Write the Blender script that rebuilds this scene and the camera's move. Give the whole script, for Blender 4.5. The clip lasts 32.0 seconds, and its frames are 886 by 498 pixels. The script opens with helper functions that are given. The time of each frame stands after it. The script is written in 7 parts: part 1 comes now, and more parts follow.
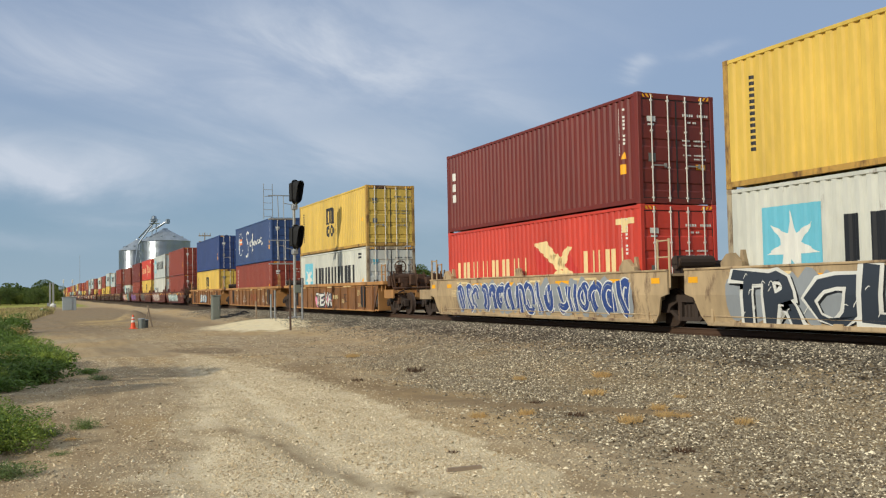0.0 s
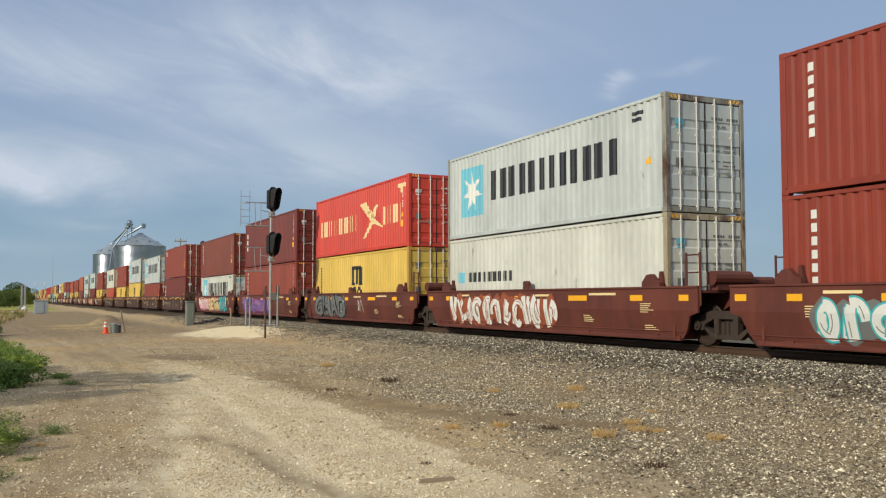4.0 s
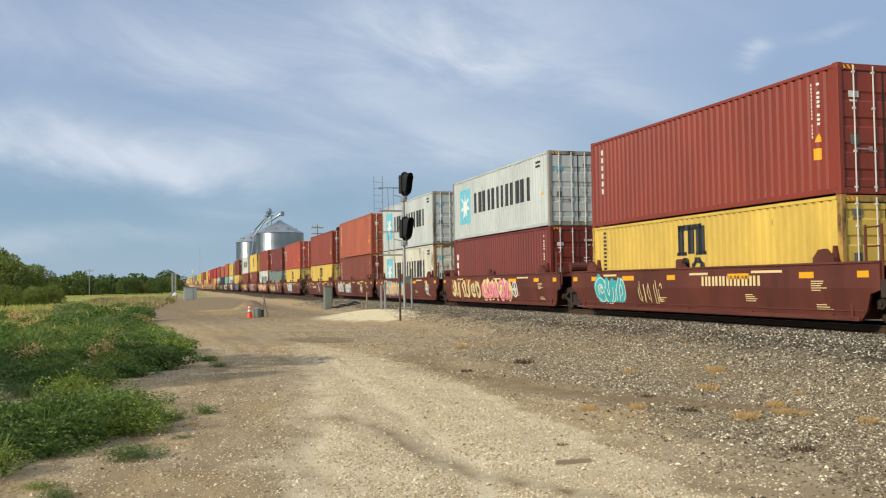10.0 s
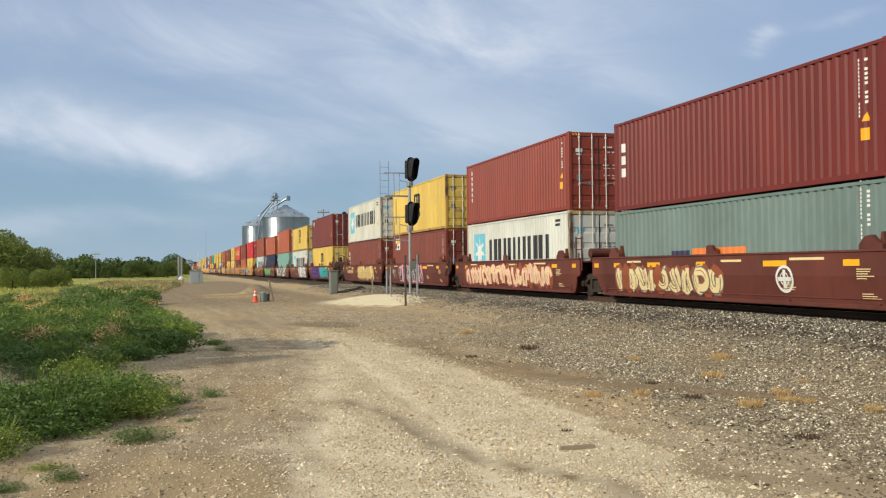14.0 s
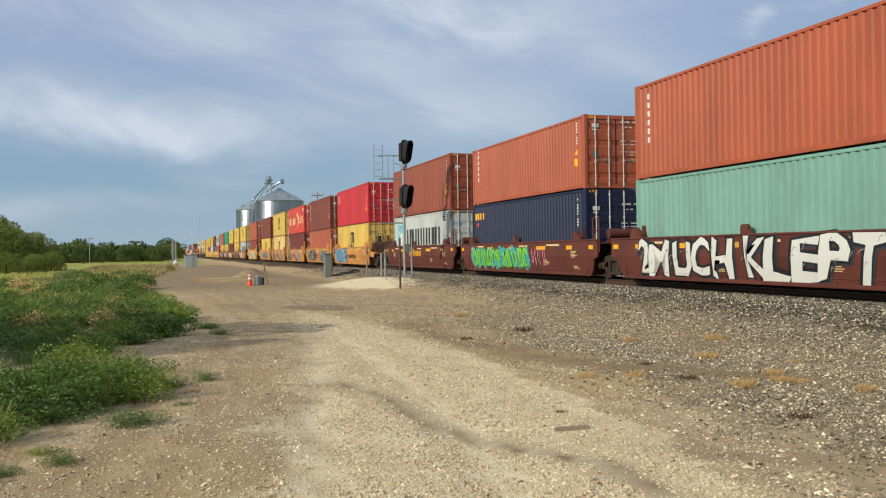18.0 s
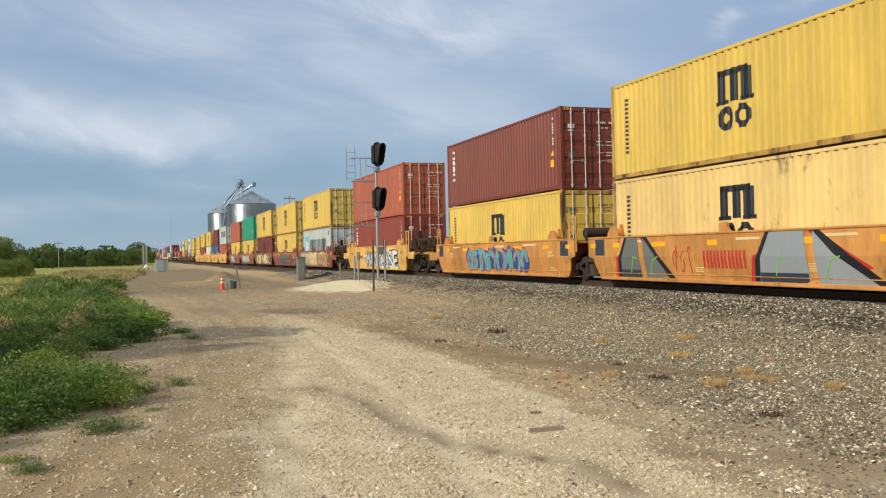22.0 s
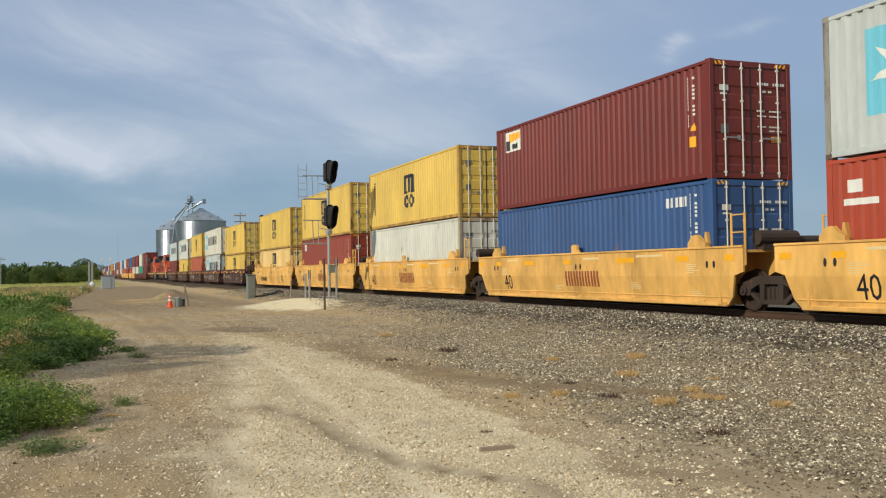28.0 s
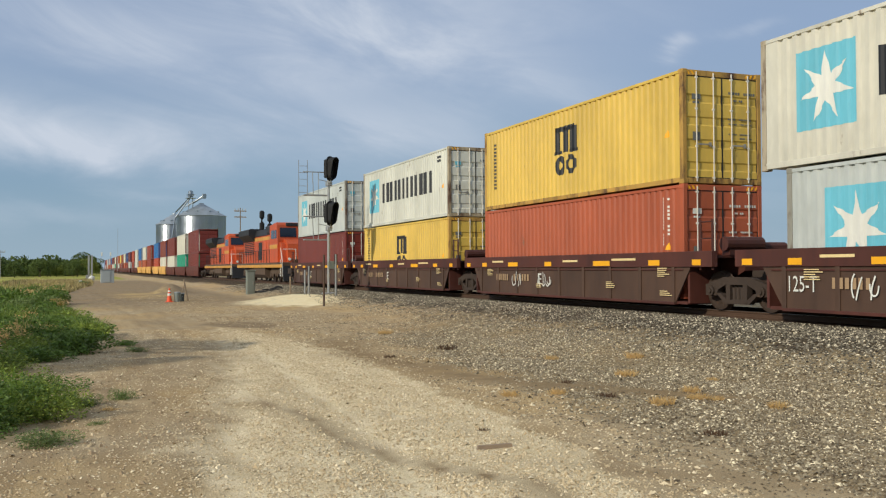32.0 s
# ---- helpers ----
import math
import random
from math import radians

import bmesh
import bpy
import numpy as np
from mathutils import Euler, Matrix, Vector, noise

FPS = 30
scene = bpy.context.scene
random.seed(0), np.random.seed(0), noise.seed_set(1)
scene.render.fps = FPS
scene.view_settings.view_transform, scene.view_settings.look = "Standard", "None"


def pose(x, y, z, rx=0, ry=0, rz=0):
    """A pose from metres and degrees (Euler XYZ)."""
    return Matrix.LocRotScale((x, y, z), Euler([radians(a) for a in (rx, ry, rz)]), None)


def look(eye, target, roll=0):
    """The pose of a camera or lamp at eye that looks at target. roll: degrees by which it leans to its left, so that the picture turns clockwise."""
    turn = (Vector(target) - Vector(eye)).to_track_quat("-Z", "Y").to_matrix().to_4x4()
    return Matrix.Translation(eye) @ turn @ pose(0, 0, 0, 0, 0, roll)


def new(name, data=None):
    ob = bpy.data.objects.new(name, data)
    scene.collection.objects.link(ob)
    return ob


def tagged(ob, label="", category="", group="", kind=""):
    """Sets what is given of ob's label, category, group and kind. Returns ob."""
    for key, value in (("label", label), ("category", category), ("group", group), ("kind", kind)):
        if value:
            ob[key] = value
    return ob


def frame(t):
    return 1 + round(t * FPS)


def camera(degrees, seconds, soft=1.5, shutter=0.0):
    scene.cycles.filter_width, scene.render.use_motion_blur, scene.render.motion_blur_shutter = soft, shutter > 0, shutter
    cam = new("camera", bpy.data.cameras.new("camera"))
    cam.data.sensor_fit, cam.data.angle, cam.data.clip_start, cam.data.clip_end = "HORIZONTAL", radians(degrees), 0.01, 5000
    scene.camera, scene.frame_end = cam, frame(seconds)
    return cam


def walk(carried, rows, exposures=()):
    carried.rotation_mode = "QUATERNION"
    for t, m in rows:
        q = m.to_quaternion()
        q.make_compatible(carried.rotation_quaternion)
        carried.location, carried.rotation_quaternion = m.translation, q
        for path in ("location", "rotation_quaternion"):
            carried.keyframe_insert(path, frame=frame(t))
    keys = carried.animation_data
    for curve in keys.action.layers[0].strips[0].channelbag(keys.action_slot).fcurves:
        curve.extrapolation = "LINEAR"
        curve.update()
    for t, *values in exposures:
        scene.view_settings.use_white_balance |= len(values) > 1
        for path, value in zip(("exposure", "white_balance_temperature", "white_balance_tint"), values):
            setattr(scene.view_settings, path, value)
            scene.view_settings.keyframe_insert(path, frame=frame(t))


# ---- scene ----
# ---- camera ----
cam = camera(51.0, 32.0, soft=1.2)
EYE = (0.0, 0.0, 1.65)
# seconds, yaw from the track's direction, pitch, roll
PATH = [
    (0, -23.5, 2.47, -1.13), (0.5, -23.79, 2.37, -1.28), (1, -23.94, 2.29, -1.2), (1.5, -24, 2.25, -0.98),
    (2, -23.95, 2.21, -0.99), (2.5, -24.14, 2.52, -0.85), (4.5, -24.99, 3.15, 0.08), (5, -25.14, 2.67, 0.01),
    (5.5, -24.49, 1.81, 0.3), (6, -22.86, 1.51, 0.66), (6.5, -21.8, 1.18, 0.51), (7, -21.39, 0.9, 0.21),
    (7.5, -21.18, 1.25, -0.26), (8, -20.87, 1.26, -0.88), (8.5, -19.82, 1.03, -0.83), (9, -18.51, 1, -0.5),
    (9.5, -17.78, 1.54, -0.73), (10, -16.8, 2.06, -0.88), (10.5, -15.98, 2.29, -0.65), (11, -14.89, 2.03, -0.36),
    (11.5, -14.63, 1.76, -0.25), (12, -14.64, 1.79, -0.09), (12.5, -14.74, 1.8, 0.07), (13, -15.65, 1.38, -0.02),
    (13.5, -16.19, 1.24, -0.26), (15.5, -16.77, 1, -0.89), (16, -16.18, 1.21, -1.03), (16.5, -16.04, 0.46, -1.44),
    (17, -16.25, -0.25, -1.55), (17.5, -16.69, -0.56, -1.52), (18, -16.77, 0.09, -0.82), (18.5, -16.87, 0.69, -0.12),
    (19, -17.07, 0.82, 0.03), (19.5, -17.29, 0.71, -0.15), (20, -18.01, 0.58, -0.59), (20.5, -18.37, 0.65, -0.85),
    (21, -18.38, 0.47, -1), (21.5, -18.4, 0.37, -1.14), (22, -18.42, 0.2, -1.22), (22.5, -18.61, -0.12, -1.41),
    (23, -18.83, -0.15, -0.88), (23.5, -19.28, 0.34, -0.11), (24, -19.74, 0.58, -0.5), (24.5, -20.29, 0.6, -1.27),
    (25, -20.76, 0.92, -1.3), (25.5, -20.93, 1.56, -0.89), (27.5, -21.43, 1.27, -1.07), (28, -21.41, 1.29, -0.91),
    (28.5, -21.38, 1.32, -1.03), (29, -21.32, 1.25, -1.26), (29.5, -21.4, 1.08, -1.1), (30, -21.41, 1.11, -0.72),
    (30.5, -21.39, 1.21, -0.56), (31, -21.44, 1.29, -0.36), (31.5, -21.46, 1.28, -0.24), (32, -21.42, 1.15, -0.25),
]
# seconds of the train's timetable and how far it lags behind its even run there
LAG = [
    (0, .10), (1, .05), (2, .13), (4.5, .45), (5, .33), (6, .06), (7, .03), (8, -.06), (9, .08), (10, .06),
    (11, .12), (12, .15), (13, .35), (15.5, .48), (16, .42), (17, .60), (18, .16), (19, .15), (20, .03), (21, .03),
    (22, .85), (23, .11), (24, .12), (25, .10), (27.5, .01), (28, .07), (29, .90), (30, .08), (31, .09), (32, .28),
]


def travelled(t, lag=0.0):
    a = t / 32
    return 800.924 * a + 14.79 * a * a - 17.011 * a ** 3 - lag


walk(cam, [(t, Matrix.Translation(EYE) @ pose(0, 0, 0, 90 + p, 0, y) @ pose(0, 0, 0, 0, 0, r)) for t, y, p, r in PATH],
     exposures=[(0, -.16), (2, 0), (5, -.17), (6, .02), (8, 0), (11, .02), (13, .05), (16, -.1), (17, .05), (18, -.06), (19, .06), (21, 0), (22, -.04), (24, 0), (25, -.09), (28, -.14), (29, -.19), (30, -.19), (32, -.15)])

# ---- world and sun ----
SUN_AZ, SUN_EL = -20.0, 26.0  # degrees from -x towards +y, and above the horizon
world = bpy.data.worlds.new("sky")
scene.world = world
world.use_nodes = True
nt = world.node_tree
nt.nodes.clear()
sky = nt.nodes.new("ShaderNodeTexSky")
sky.sky_type, sky.sun_disc = "NISHITA", False
sky.sun_elevation, sky.sun_rotation = radians(SUN_EL), radians(-(90 - SUN_AZ))
sky.air_density, sky.dust_density, sky.ozone_density = 1.0, 0.8, 2.5
coord = nt.nodes.new("ShaderNodeTexCoord")
high = nt.nodes.new("ShaderNodeSeparateXYZ")
nt.links.new(coord.outputs["Generated"], high.inputs[0])


def sky_math(op, *values):
    q = nt.nodes.new("ShaderNodeMath")
    q.operation = op
    for i, v in enumerate(values):
        if isinstance(v, (int, float)):
            q.inputs[i].default_value = v
        else:
            nt.links.new(v, q.inputs[i])
    return q.outputs[0]


def sky_noise(along, across, scale, detail, rough, twist=0.0):
    v, q = nt.nodes.new("ShaderNodeCombineXYZ"), nt.nodes.new("ShaderNodeTexNoise")
    nt.links.new(along, v.inputs[0])
    nt.links.new(across, v.inputs[1])
    nt.links.new(v.outputs[0], q.inputs["Vector"])
    q.inputs["Scale"].default_value, q.inputs["Detail"].default_value = scale, detail
    q.inputs["Roughness"].default_value, q.inputs["Distortion"].default_value = rough, twist
    return q.outputs["Fac"]


def sky_mix(f, a, b):
    q = nt.nodes.new("ShaderNodeMix")
    q.data_type = "RGBA"
    nt.links.new(f, q.inputs["Factor"])
    for nm, v in (("A", a), ("B", b)):
        if isinstance(v, tuple):
            q.inputs[nm].default_value = (*v, 1)
        else:
            nt.links.new(v, q.inputs[nm])
    return q.outputs["Result"]


def sky_step(v, a, b, lo=0.0, hi=1.0):
    q = nt.nodes.new("ShaderNodeMapRange")
    q.interpolation_type = "SMOOTHSTEP"
    for nm, k in (("From Min", a), ("From Max", b), ("To Min", lo), ("To Max", hi)):
        q.inputs[nm].default_value = k
    nt.links.new(v, q.inputs["Value"])
    return q.outputs[0]


# degrees to the right of the track's direction and above the horizon
AZ = sky_math("MULTIPLY", sky_math("ARCTAN2", high.outputs["X"], high.outputs["Y"]), 57.296)
EL = sky_math("MULTIPLY", sky_math("ARCSINE", high.outputs["Z"]), 57.296)
slope = sky_math("MULTIPLY_ADD", AZ, 0.26, EL)
streaks = sky_noise(sky_math("MULTIPLY", AZ, 0.075), sky_math("MULTIPLY", slope, 0.22), 1.0, 9, 0.6, 0.7)
puffs = sky_noise(sky_math("MULTIPLY", AZ, 0.10), sky_math("MULTIPLY", EL, 0.21), 1.0, 8, 0.55, 0.3)
EL2 = sky_math("MULTIPLY_ADD", sky_math("SUBTRACT", puffs, 0.5), 4.5, EL)
AZ2 = sky_math("MULTIPLY_ADD", sky_math("SUBTRACT", streaks, 0.5), 6.0, AZ)
CLOUDS = [  # bearing, height, half-lengths of each bank in degrees, fall per degree, how thick
    (-10.0, 9.2, 11.0, 1.5, .14, .46), (-8.0, 7.4, 10.0, 1.0, .08, .34), (3.0, 7.4, 8.0, 1.6, .10, .40), (15, 8.3, 11, 1.7, -.02, .36), (18, 15.4, 13, 2.8, 0, .43), (5, 12.8, 13, 2.0, .16, .32),
    (-12, 13.6, 9, 1.8, 0, .10), (26, 11.4, 7, 1.7, .2, .34), (36, 13.1, .9, .5, -.1, .42), (39.7, 13.5, 1.2, .4, -.05, .28), (-6, 3.0, 9, .7, 0, .22), (4, 4.2, 3, .5, .1, .2), (30, 4.5, 16, 2.2, 0, .22),
]
thick = sky_math("MULTIPLY", sky_step(EL, 16, 30), 0.42)
for az, el, la, le, fall, amount in CLOUDS:
    du = sky_math("MULTIPLY", sky_math("SUBTRACT", AZ2, az), 1 / la)
    dv = sky_math("MULTIPLY", sky_math("MULTIPLY_ADD", sky_math("SUBTRACT", AZ, az), fall, sky_math("SUBTRACT", EL2, el)), 1 / le)
    q = sky_math("EXPONENT", sky_math("MULTIPLY", sky_math("ADD", sky_math("MULTIPLY", du, du), sky_math("MULTIPLY", dv, dv)), -1.0))
    thick = sky_math("MULTIPLY_ADD", q, amount, thick)
fibre = sky_math("MULTIPLY", sky_step(streaks, 0.3, 0.72, 0.5, 1.6), sky_step(puffs, 0.3, 0.7, 0.75, 1.2))
thick = sky_math("MINIMUM", sky_math("MULTIPLY_ADD", thick, fibre, sky_step(EL, 2, 12, 0.07, 0.24)), 0.95)
air = sky_mix(sky_step(EL, 1.0, 40.0, 0.94, 0.1), sky.outputs["Color"], sky_mix(sky_step(EL, 3.0, 15.0), (2.2, 3.8, 5.3), (2.0, 3.3, 5.7)))
air = sky_mix(sky_step(EL, 0.0, 6.0, 0.7, 0.0), air, (3.8, 5.0, 5.9))
back = nt.nodes.new("ShaderNodeBackground")
back.inputs["Strength"].default_value = 0.098
outw = nt.nodes.new("ShaderNodeOutputWorld")
nt.links.new(sky_mix(thick, air, (6.7, 7.4, 8.5)), back.inputs["Color"])
nt.links.new(back.outputs["Background"], outw.inputs["Surface"])
sun = new("sun", bpy.data.lights.new("sun", "SUN"))
sun.data.energy, sun.data.angle, sun.data.color = 3.35, radians(0.6), (1.0, 0.92, 0.77)
to_sun = Vector((-math.cos(radians(SUN_EL)) * math.cos(radians(SUN_AZ)), math.cos(radians(SUN_EL)) * math.sin(radians(SUN_AZ)), math.sin(radians(SUN_EL))))
sun.matrix_world = look(tuple(to_sun * 60), (0, 0, 0))


# ---- materials ----
def srgb(r, g, b):
    return tuple((c / 255 / 12.92) if c / 255 <= 0.04045 else ((c / 255 + 0.055) / 1.055) ** 2.4 for c in (r, g, b))


def surface(name, colour, rough=0.6, metal=0.0, vary=0.25, rust=0.0, grain=9.0, bump=0.15, stretch=(1, 1, 0.35), stain=(0.16, 0.09, 0.05), island=0.0, big=0.7, leaf=0.0):
    """A painted, metal, stone or plant surface: two scales of variation, stains, and fine relief."""
    m = bpy.data.materials.new(name)
    m.use_nodes = True
    t = m.node_tree
    n, lk = t.nodes, t.links
    bsdf = n["Principled BSDF"]
    co, info = n.new("ShaderNodeTexCoord"), n.new("ShaderNodeObjectInfo")
    shift = n.new("ShaderNodeVectorMath")
    shift.operation = "MULTIPLY_ADD"
    shift.inputs[1].default_value = stretch
    rnd = n.new("ShaderNodeMath")
    rnd.operation = "MULTIPLY"
    rnd.inputs[1].default_value = 37.0
    lk.new(info.outputs["Random"], rnd.inputs[0])
    lk.new(co.outputs["Object"], shift.inputs[0])
    lk.new(rnd.outputs[0], shift.inputs[2])
    n1, n2 = n.new("ShaderNodeTexNoise"), n.new("ShaderNodeTexNoise")
    n1.inputs["Scale"].default_value, n1.inputs["Detail"].default_value = big, 6
    n2.inputs["Scale"].default_value, n2.inputs["Detail"].default_value = grain, 5
    lk.new(shift.outputs[0], n1.inputs["Vector"])
    lk.new(shift.outputs[0], n2.inputs["Vector"])
    add = n.new("ShaderNodeMath")
    add.operation = "MULTIPLY_ADD"
    add.inputs[1].default_value = 0.4
    lk.new(n2.outputs["Fac"], add.inputs[0])
    lk.new(n1.outputs["Fac"], add.inputs[2])
    rmp = n.new("ShaderNodeMapRange")
    rmp.inputs["From Min"].default_value, rmp.inputs["From Max"].default_value = 0.45, 0.95
    rmp.inputs["To Min"].default_value, rmp.inputs["To Max"].default_value = 1 - vary, 1 + vary * 0.6
    lk.new(add.outputs[0], rmp.inputs["Value"])
    last = rmp.outputs[0]
    if island:
        geo = n.new("ShaderNodeNewGeometry")
        ir = n.new("ShaderNodeMapRange")
        ir.inputs["To Min"].default_value, ir.inputs["To Max"].default_value = 1 - island, 1 + island
        lk.new(geo.outputs["Random Per Island"], ir.inputs["Value"])
        mu = n.new("ShaderNodeMath")
        mu.operation = "MULTIPLY"
        lk.new(last, mu.inputs[0])
        lk.new(ir.outputs[0], mu.inputs[1])
        last = mu.outputs[0]
    tone = n.new("ShaderNodeVectorMath")
    tone.operation = "SCALE"
    tone.inputs[0].default_value = colour[:3]
    lk.new(last, tone.inputs["Scale"])
    col = tone.outputs[0]
    if rust:
        n3 = n.new("ShaderNodeTexNoise")
        n3.inputs["Scale"].default_value, n3.inputs["Detail"].default_value, n3.inputs["Roughness"].default_value = 1.7, 9, 0.7
        lk.new(shift.outputs[0], n3.inputs["Vector"])
        th = n.new("ShaderNodeMapRange")
        th.inputs["From Min"].default_value, th.inputs["From Max"].default_value = 0.72 - 0.25 * rust, 0.80 - 0.2 * rust
        lk.new(n3.outputs["Fac"], th.inputs["Value"])
        mix = n.new("ShaderNodeMix")
        mix.data_type = "RGBA"
        mix.inputs["B"].default_value = (*stain, 1)
        lk.new(th.outputs[0], mix.inputs["Factor"])
        lk.new(col, mix.inputs["A"])
        col = mix.outputs["Result"]
    lk.new(col, bsdf.inputs["Base Color"])
    bsdf.inputs["Metallic"].default_value = metal
    rr = n.new("ShaderNodeMapRange")
    rr.inputs["To Min"].default_value, rr.inputs["To Max"].default_value = max(0.02, rough - 0.12), min(1, rough + 0.12)
    lk.new(n2.outputs["Fac"], rr.inputs["Value"])
    lk.new(rr.outputs[0], bsdf.inputs["Roughness"])
    if bump:
        bp = n.new("ShaderNodeBump")
        bp.inputs["Strength"].default_value, bp.inputs["Distance"].default_value = bump, 0.02
        lk.new(n2.outputs["Fac"], bp.inputs["Height"])
        lk.new(bp.outputs[0], bsdf.inputs["Normal"])
    if leaf:
        tr, ms = n.new("ShaderNodeBsdfTranslucent"), n.new("ShaderNodeMixShader")
        ms.inputs[0].default_value = leaf
        lk.new(col, tr.inputs["Color"])
        lk.new(bsdf.outputs[0], ms.inputs[1])
        lk.new(tr.outputs[0], ms.inputs[2])
        lk.new(ms.outputs[0], n["Material Output"].inputs["Surface"])
    return m


PAINT = {}
for key, rgb, rust in (
    ("yellow", (217, 183, 82), .22), ("paleyellow", (226, 194, 122), .45), ("maroon", (114, 41, 30), .15), ("red", (140, 57, 37), .25),
    ("brown", (124, 56, 37), .15), ("sienna", (148, 70, 42), .15), ("orange", (174, 88, 55), .2), ("scarlet", (206, 66, 48), .1), ("cherry", (196, 30, 38), .05),
    ("blue", (40, 64, 118), .2), ("steelblue", (50, 84, 132), .3), ("denim", (44, 70, 116), .25), ("navy", (22, 32, 64), .1), ("seafoam", (124, 168, 152), .3),
    ("greygreen", (112, 130, 122), .3), ("green", (26, 146, 114), .1), ("white", (204, 205, 192), .4), ("grey", (188, 194, 189), .35),
    ("dirtywhite", (210, 207, 188), .70), ("vermilion", (174, 73, 47), .25), ("cream", (208, 205, 188), .35), ("skyblue", (34, 100, 160), .1),
):
    PAINT[key] = surface("paint_" + key, srgb(*rgb), 0.5, 0, 0.22, rust, 7, 0.06, stain=(.2, .1, .045) if key == "dirtywhite" else (.16, .09, .05))
WORN = {}
for key, rgb in (("yellow", (186, 146, 70)), ("paleyellow", (176, 138, 80)), ("white", (170, 156, 128)), ("dirtywhite", (150, 116, 72)), ("cream", (176, 164, 140)), ("grey", (146, 144, 132))):
    WORN[key] = surface("worn_frame_" + key, srgb(*rgb), 0.6, 0, 0.3, 0.9, 9, 0.1, stain=(0.09, 0.04, 0.02))
CAR = {}
for key, rgb, rust in (
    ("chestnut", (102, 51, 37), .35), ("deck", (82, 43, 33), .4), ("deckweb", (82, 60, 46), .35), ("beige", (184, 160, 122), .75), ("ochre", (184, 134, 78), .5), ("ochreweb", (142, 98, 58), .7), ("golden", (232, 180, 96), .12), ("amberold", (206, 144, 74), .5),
    ("faded", (146, 86, 66), .45), 
):
    CAR[key] = surface("carpaint_" + key, srgb(*rgb), 0.62, 0, 0.42, rust, 6, 0.12, stain=(0.10, 0.05, 0.03))
steel = surface("bare_steel", srgb(168, 164, 156), 0.42, 0.6, 0.25, 0.3)
rod_steel = surface("galvanised_rod", srgb(224, 220, 208), 0.5, 0.1, 0.15, 0.15)
truck_iron = surface("truck_iron", srgb(64, 52, 43), 0.85, 0.1, 0.35, 0.4)
wheel_iron = surface("wheel_iron", srgb(70, 56, 46), 0.7, 0.3, 0.35, 0.4)
gear_rust = surface("gear_rust", srgb(84, 60, 44), 0.85, 0.05, 0.4, 0.5)
dark = surface("shadow_gap_paint", srgb(38, 36, 35), 0.7, 0, 0.3)
black = surface("black_paint", srgb(16, 17, 19), 0.75, 0, 0.2)
INK = {}
for key, rgb in (
    ("white", (222, 222, 212)), ("black", (28, 30, 34)), ("sky", (108, 188, 206)), ("amber", (246, 176, 24)), ("silver", (150, 156, 158)), ("red", (196, 52, 44)),
    ("blue", (52, 78, 140)), ("pink", (238, 150, 170)), ("purple", (106, 50, 140)), ("teal", (64, 176, 176)), ("lime", (120, 206, 62)), ("cream", (232, 208, 150)),
    ("orange", (232, 130, 60)), ("greyblue", (120, 170, 200)), ("grey", (110, 112, 108)), ("darkblue", (44, 50, 78)), ("slate", (52, 60, 70)), ("rust", (150, 78, 46)), ("faded", (168, 140, 106)),
):
    INK[key] = surface("ink_" + key, srgb(*rgb), 0.55, 0, 0.12, 0.0, 14, 0.0)


# ---- mesh helpers ----
def box(bm, x0, x1, y0, y1, z0, z1, bevel=0.0):
    v = [bm.verts.new((x, y, z)) for x in (x0, x1) for y in (y0, y1) for z in (z0, z1)]
    fs = [bm.faces.new([v[i] for i in q]) for q in ((0, 1, 3, 2), (4, 6, 7, 5), (0, 4, 5, 1), (2, 3, 7, 6), (0, 2, 6, 4), (1, 5, 7, 3))]
    if bevel:
        bmesh.ops.bevel(bm, geom=list({e for f in fs for e in f.edges}), offset=bevel, segments=1, affect="EDGES")
    return v


def prism(bm, pts, axis, a, b):
    """A polygon in the plane across the axis, given a thickness from a to b along it."""
    def at(p, q, d):
        return (d, p, q) if axis == "x" else (p, d, q) if axis == "y" else (p, q, d)
    lo, hi = [bm.verts.new(at(p, q, a)) for p, q in pts], [bm.verts.new(at(p, q, b)) for p, q in pts]
    k = len(pts)
    bm.faces.new(lo[::-1])
    bm.faces.new(hi)
    for i in range(k):
        bm.faces.new((lo[i], lo[(i + 1) % k], hi[(i + 1) % k], hi[i]))


def rod(bm, p, q, r, seg=8, r2=None):
    p, q = Vector(p), Vector(q)
    m = Matrix.Translation((p + q) / 2) @ (q - p).to_track_quat("Z", "Y").to_matrix().to_4x4()
    bmesh.ops.create_cone(bm, cap_ends=True, segments=seg, radius1=r, radius2=r if r2 is None else r2, depth=(q - p).length, matrix=m)


def lathe(bm, prof, seg, m=Matrix(), closed=False):
    """Turns a profile of (radius, height) round the z axis of m."""
    rings = []
    for r, z in prof:
        rings.append([bm.verts.new(m @ Vector((r * math.cos(2 * math.pi * i / seg), r * math.sin(2 * math.pi * i / seg), z))) for i in range(seg)])
    for a, b in zip(rings, rings[1:]):
        for i in range(seg):
            bm.faces.new((a[i], a[(i + 1) % seg], b[(i + 1) % seg], b[i]))
    if closed:
        a, b = rings[-1], rings[0]
        for i in range(seg):
            bm.faces.new((a[i], a[(i + 1) % seg], b[(i + 1) % seg], b[i]))
    else:
        for ring in (rings[0][::-1], rings[-1]):
            bm.faces.new(ring)


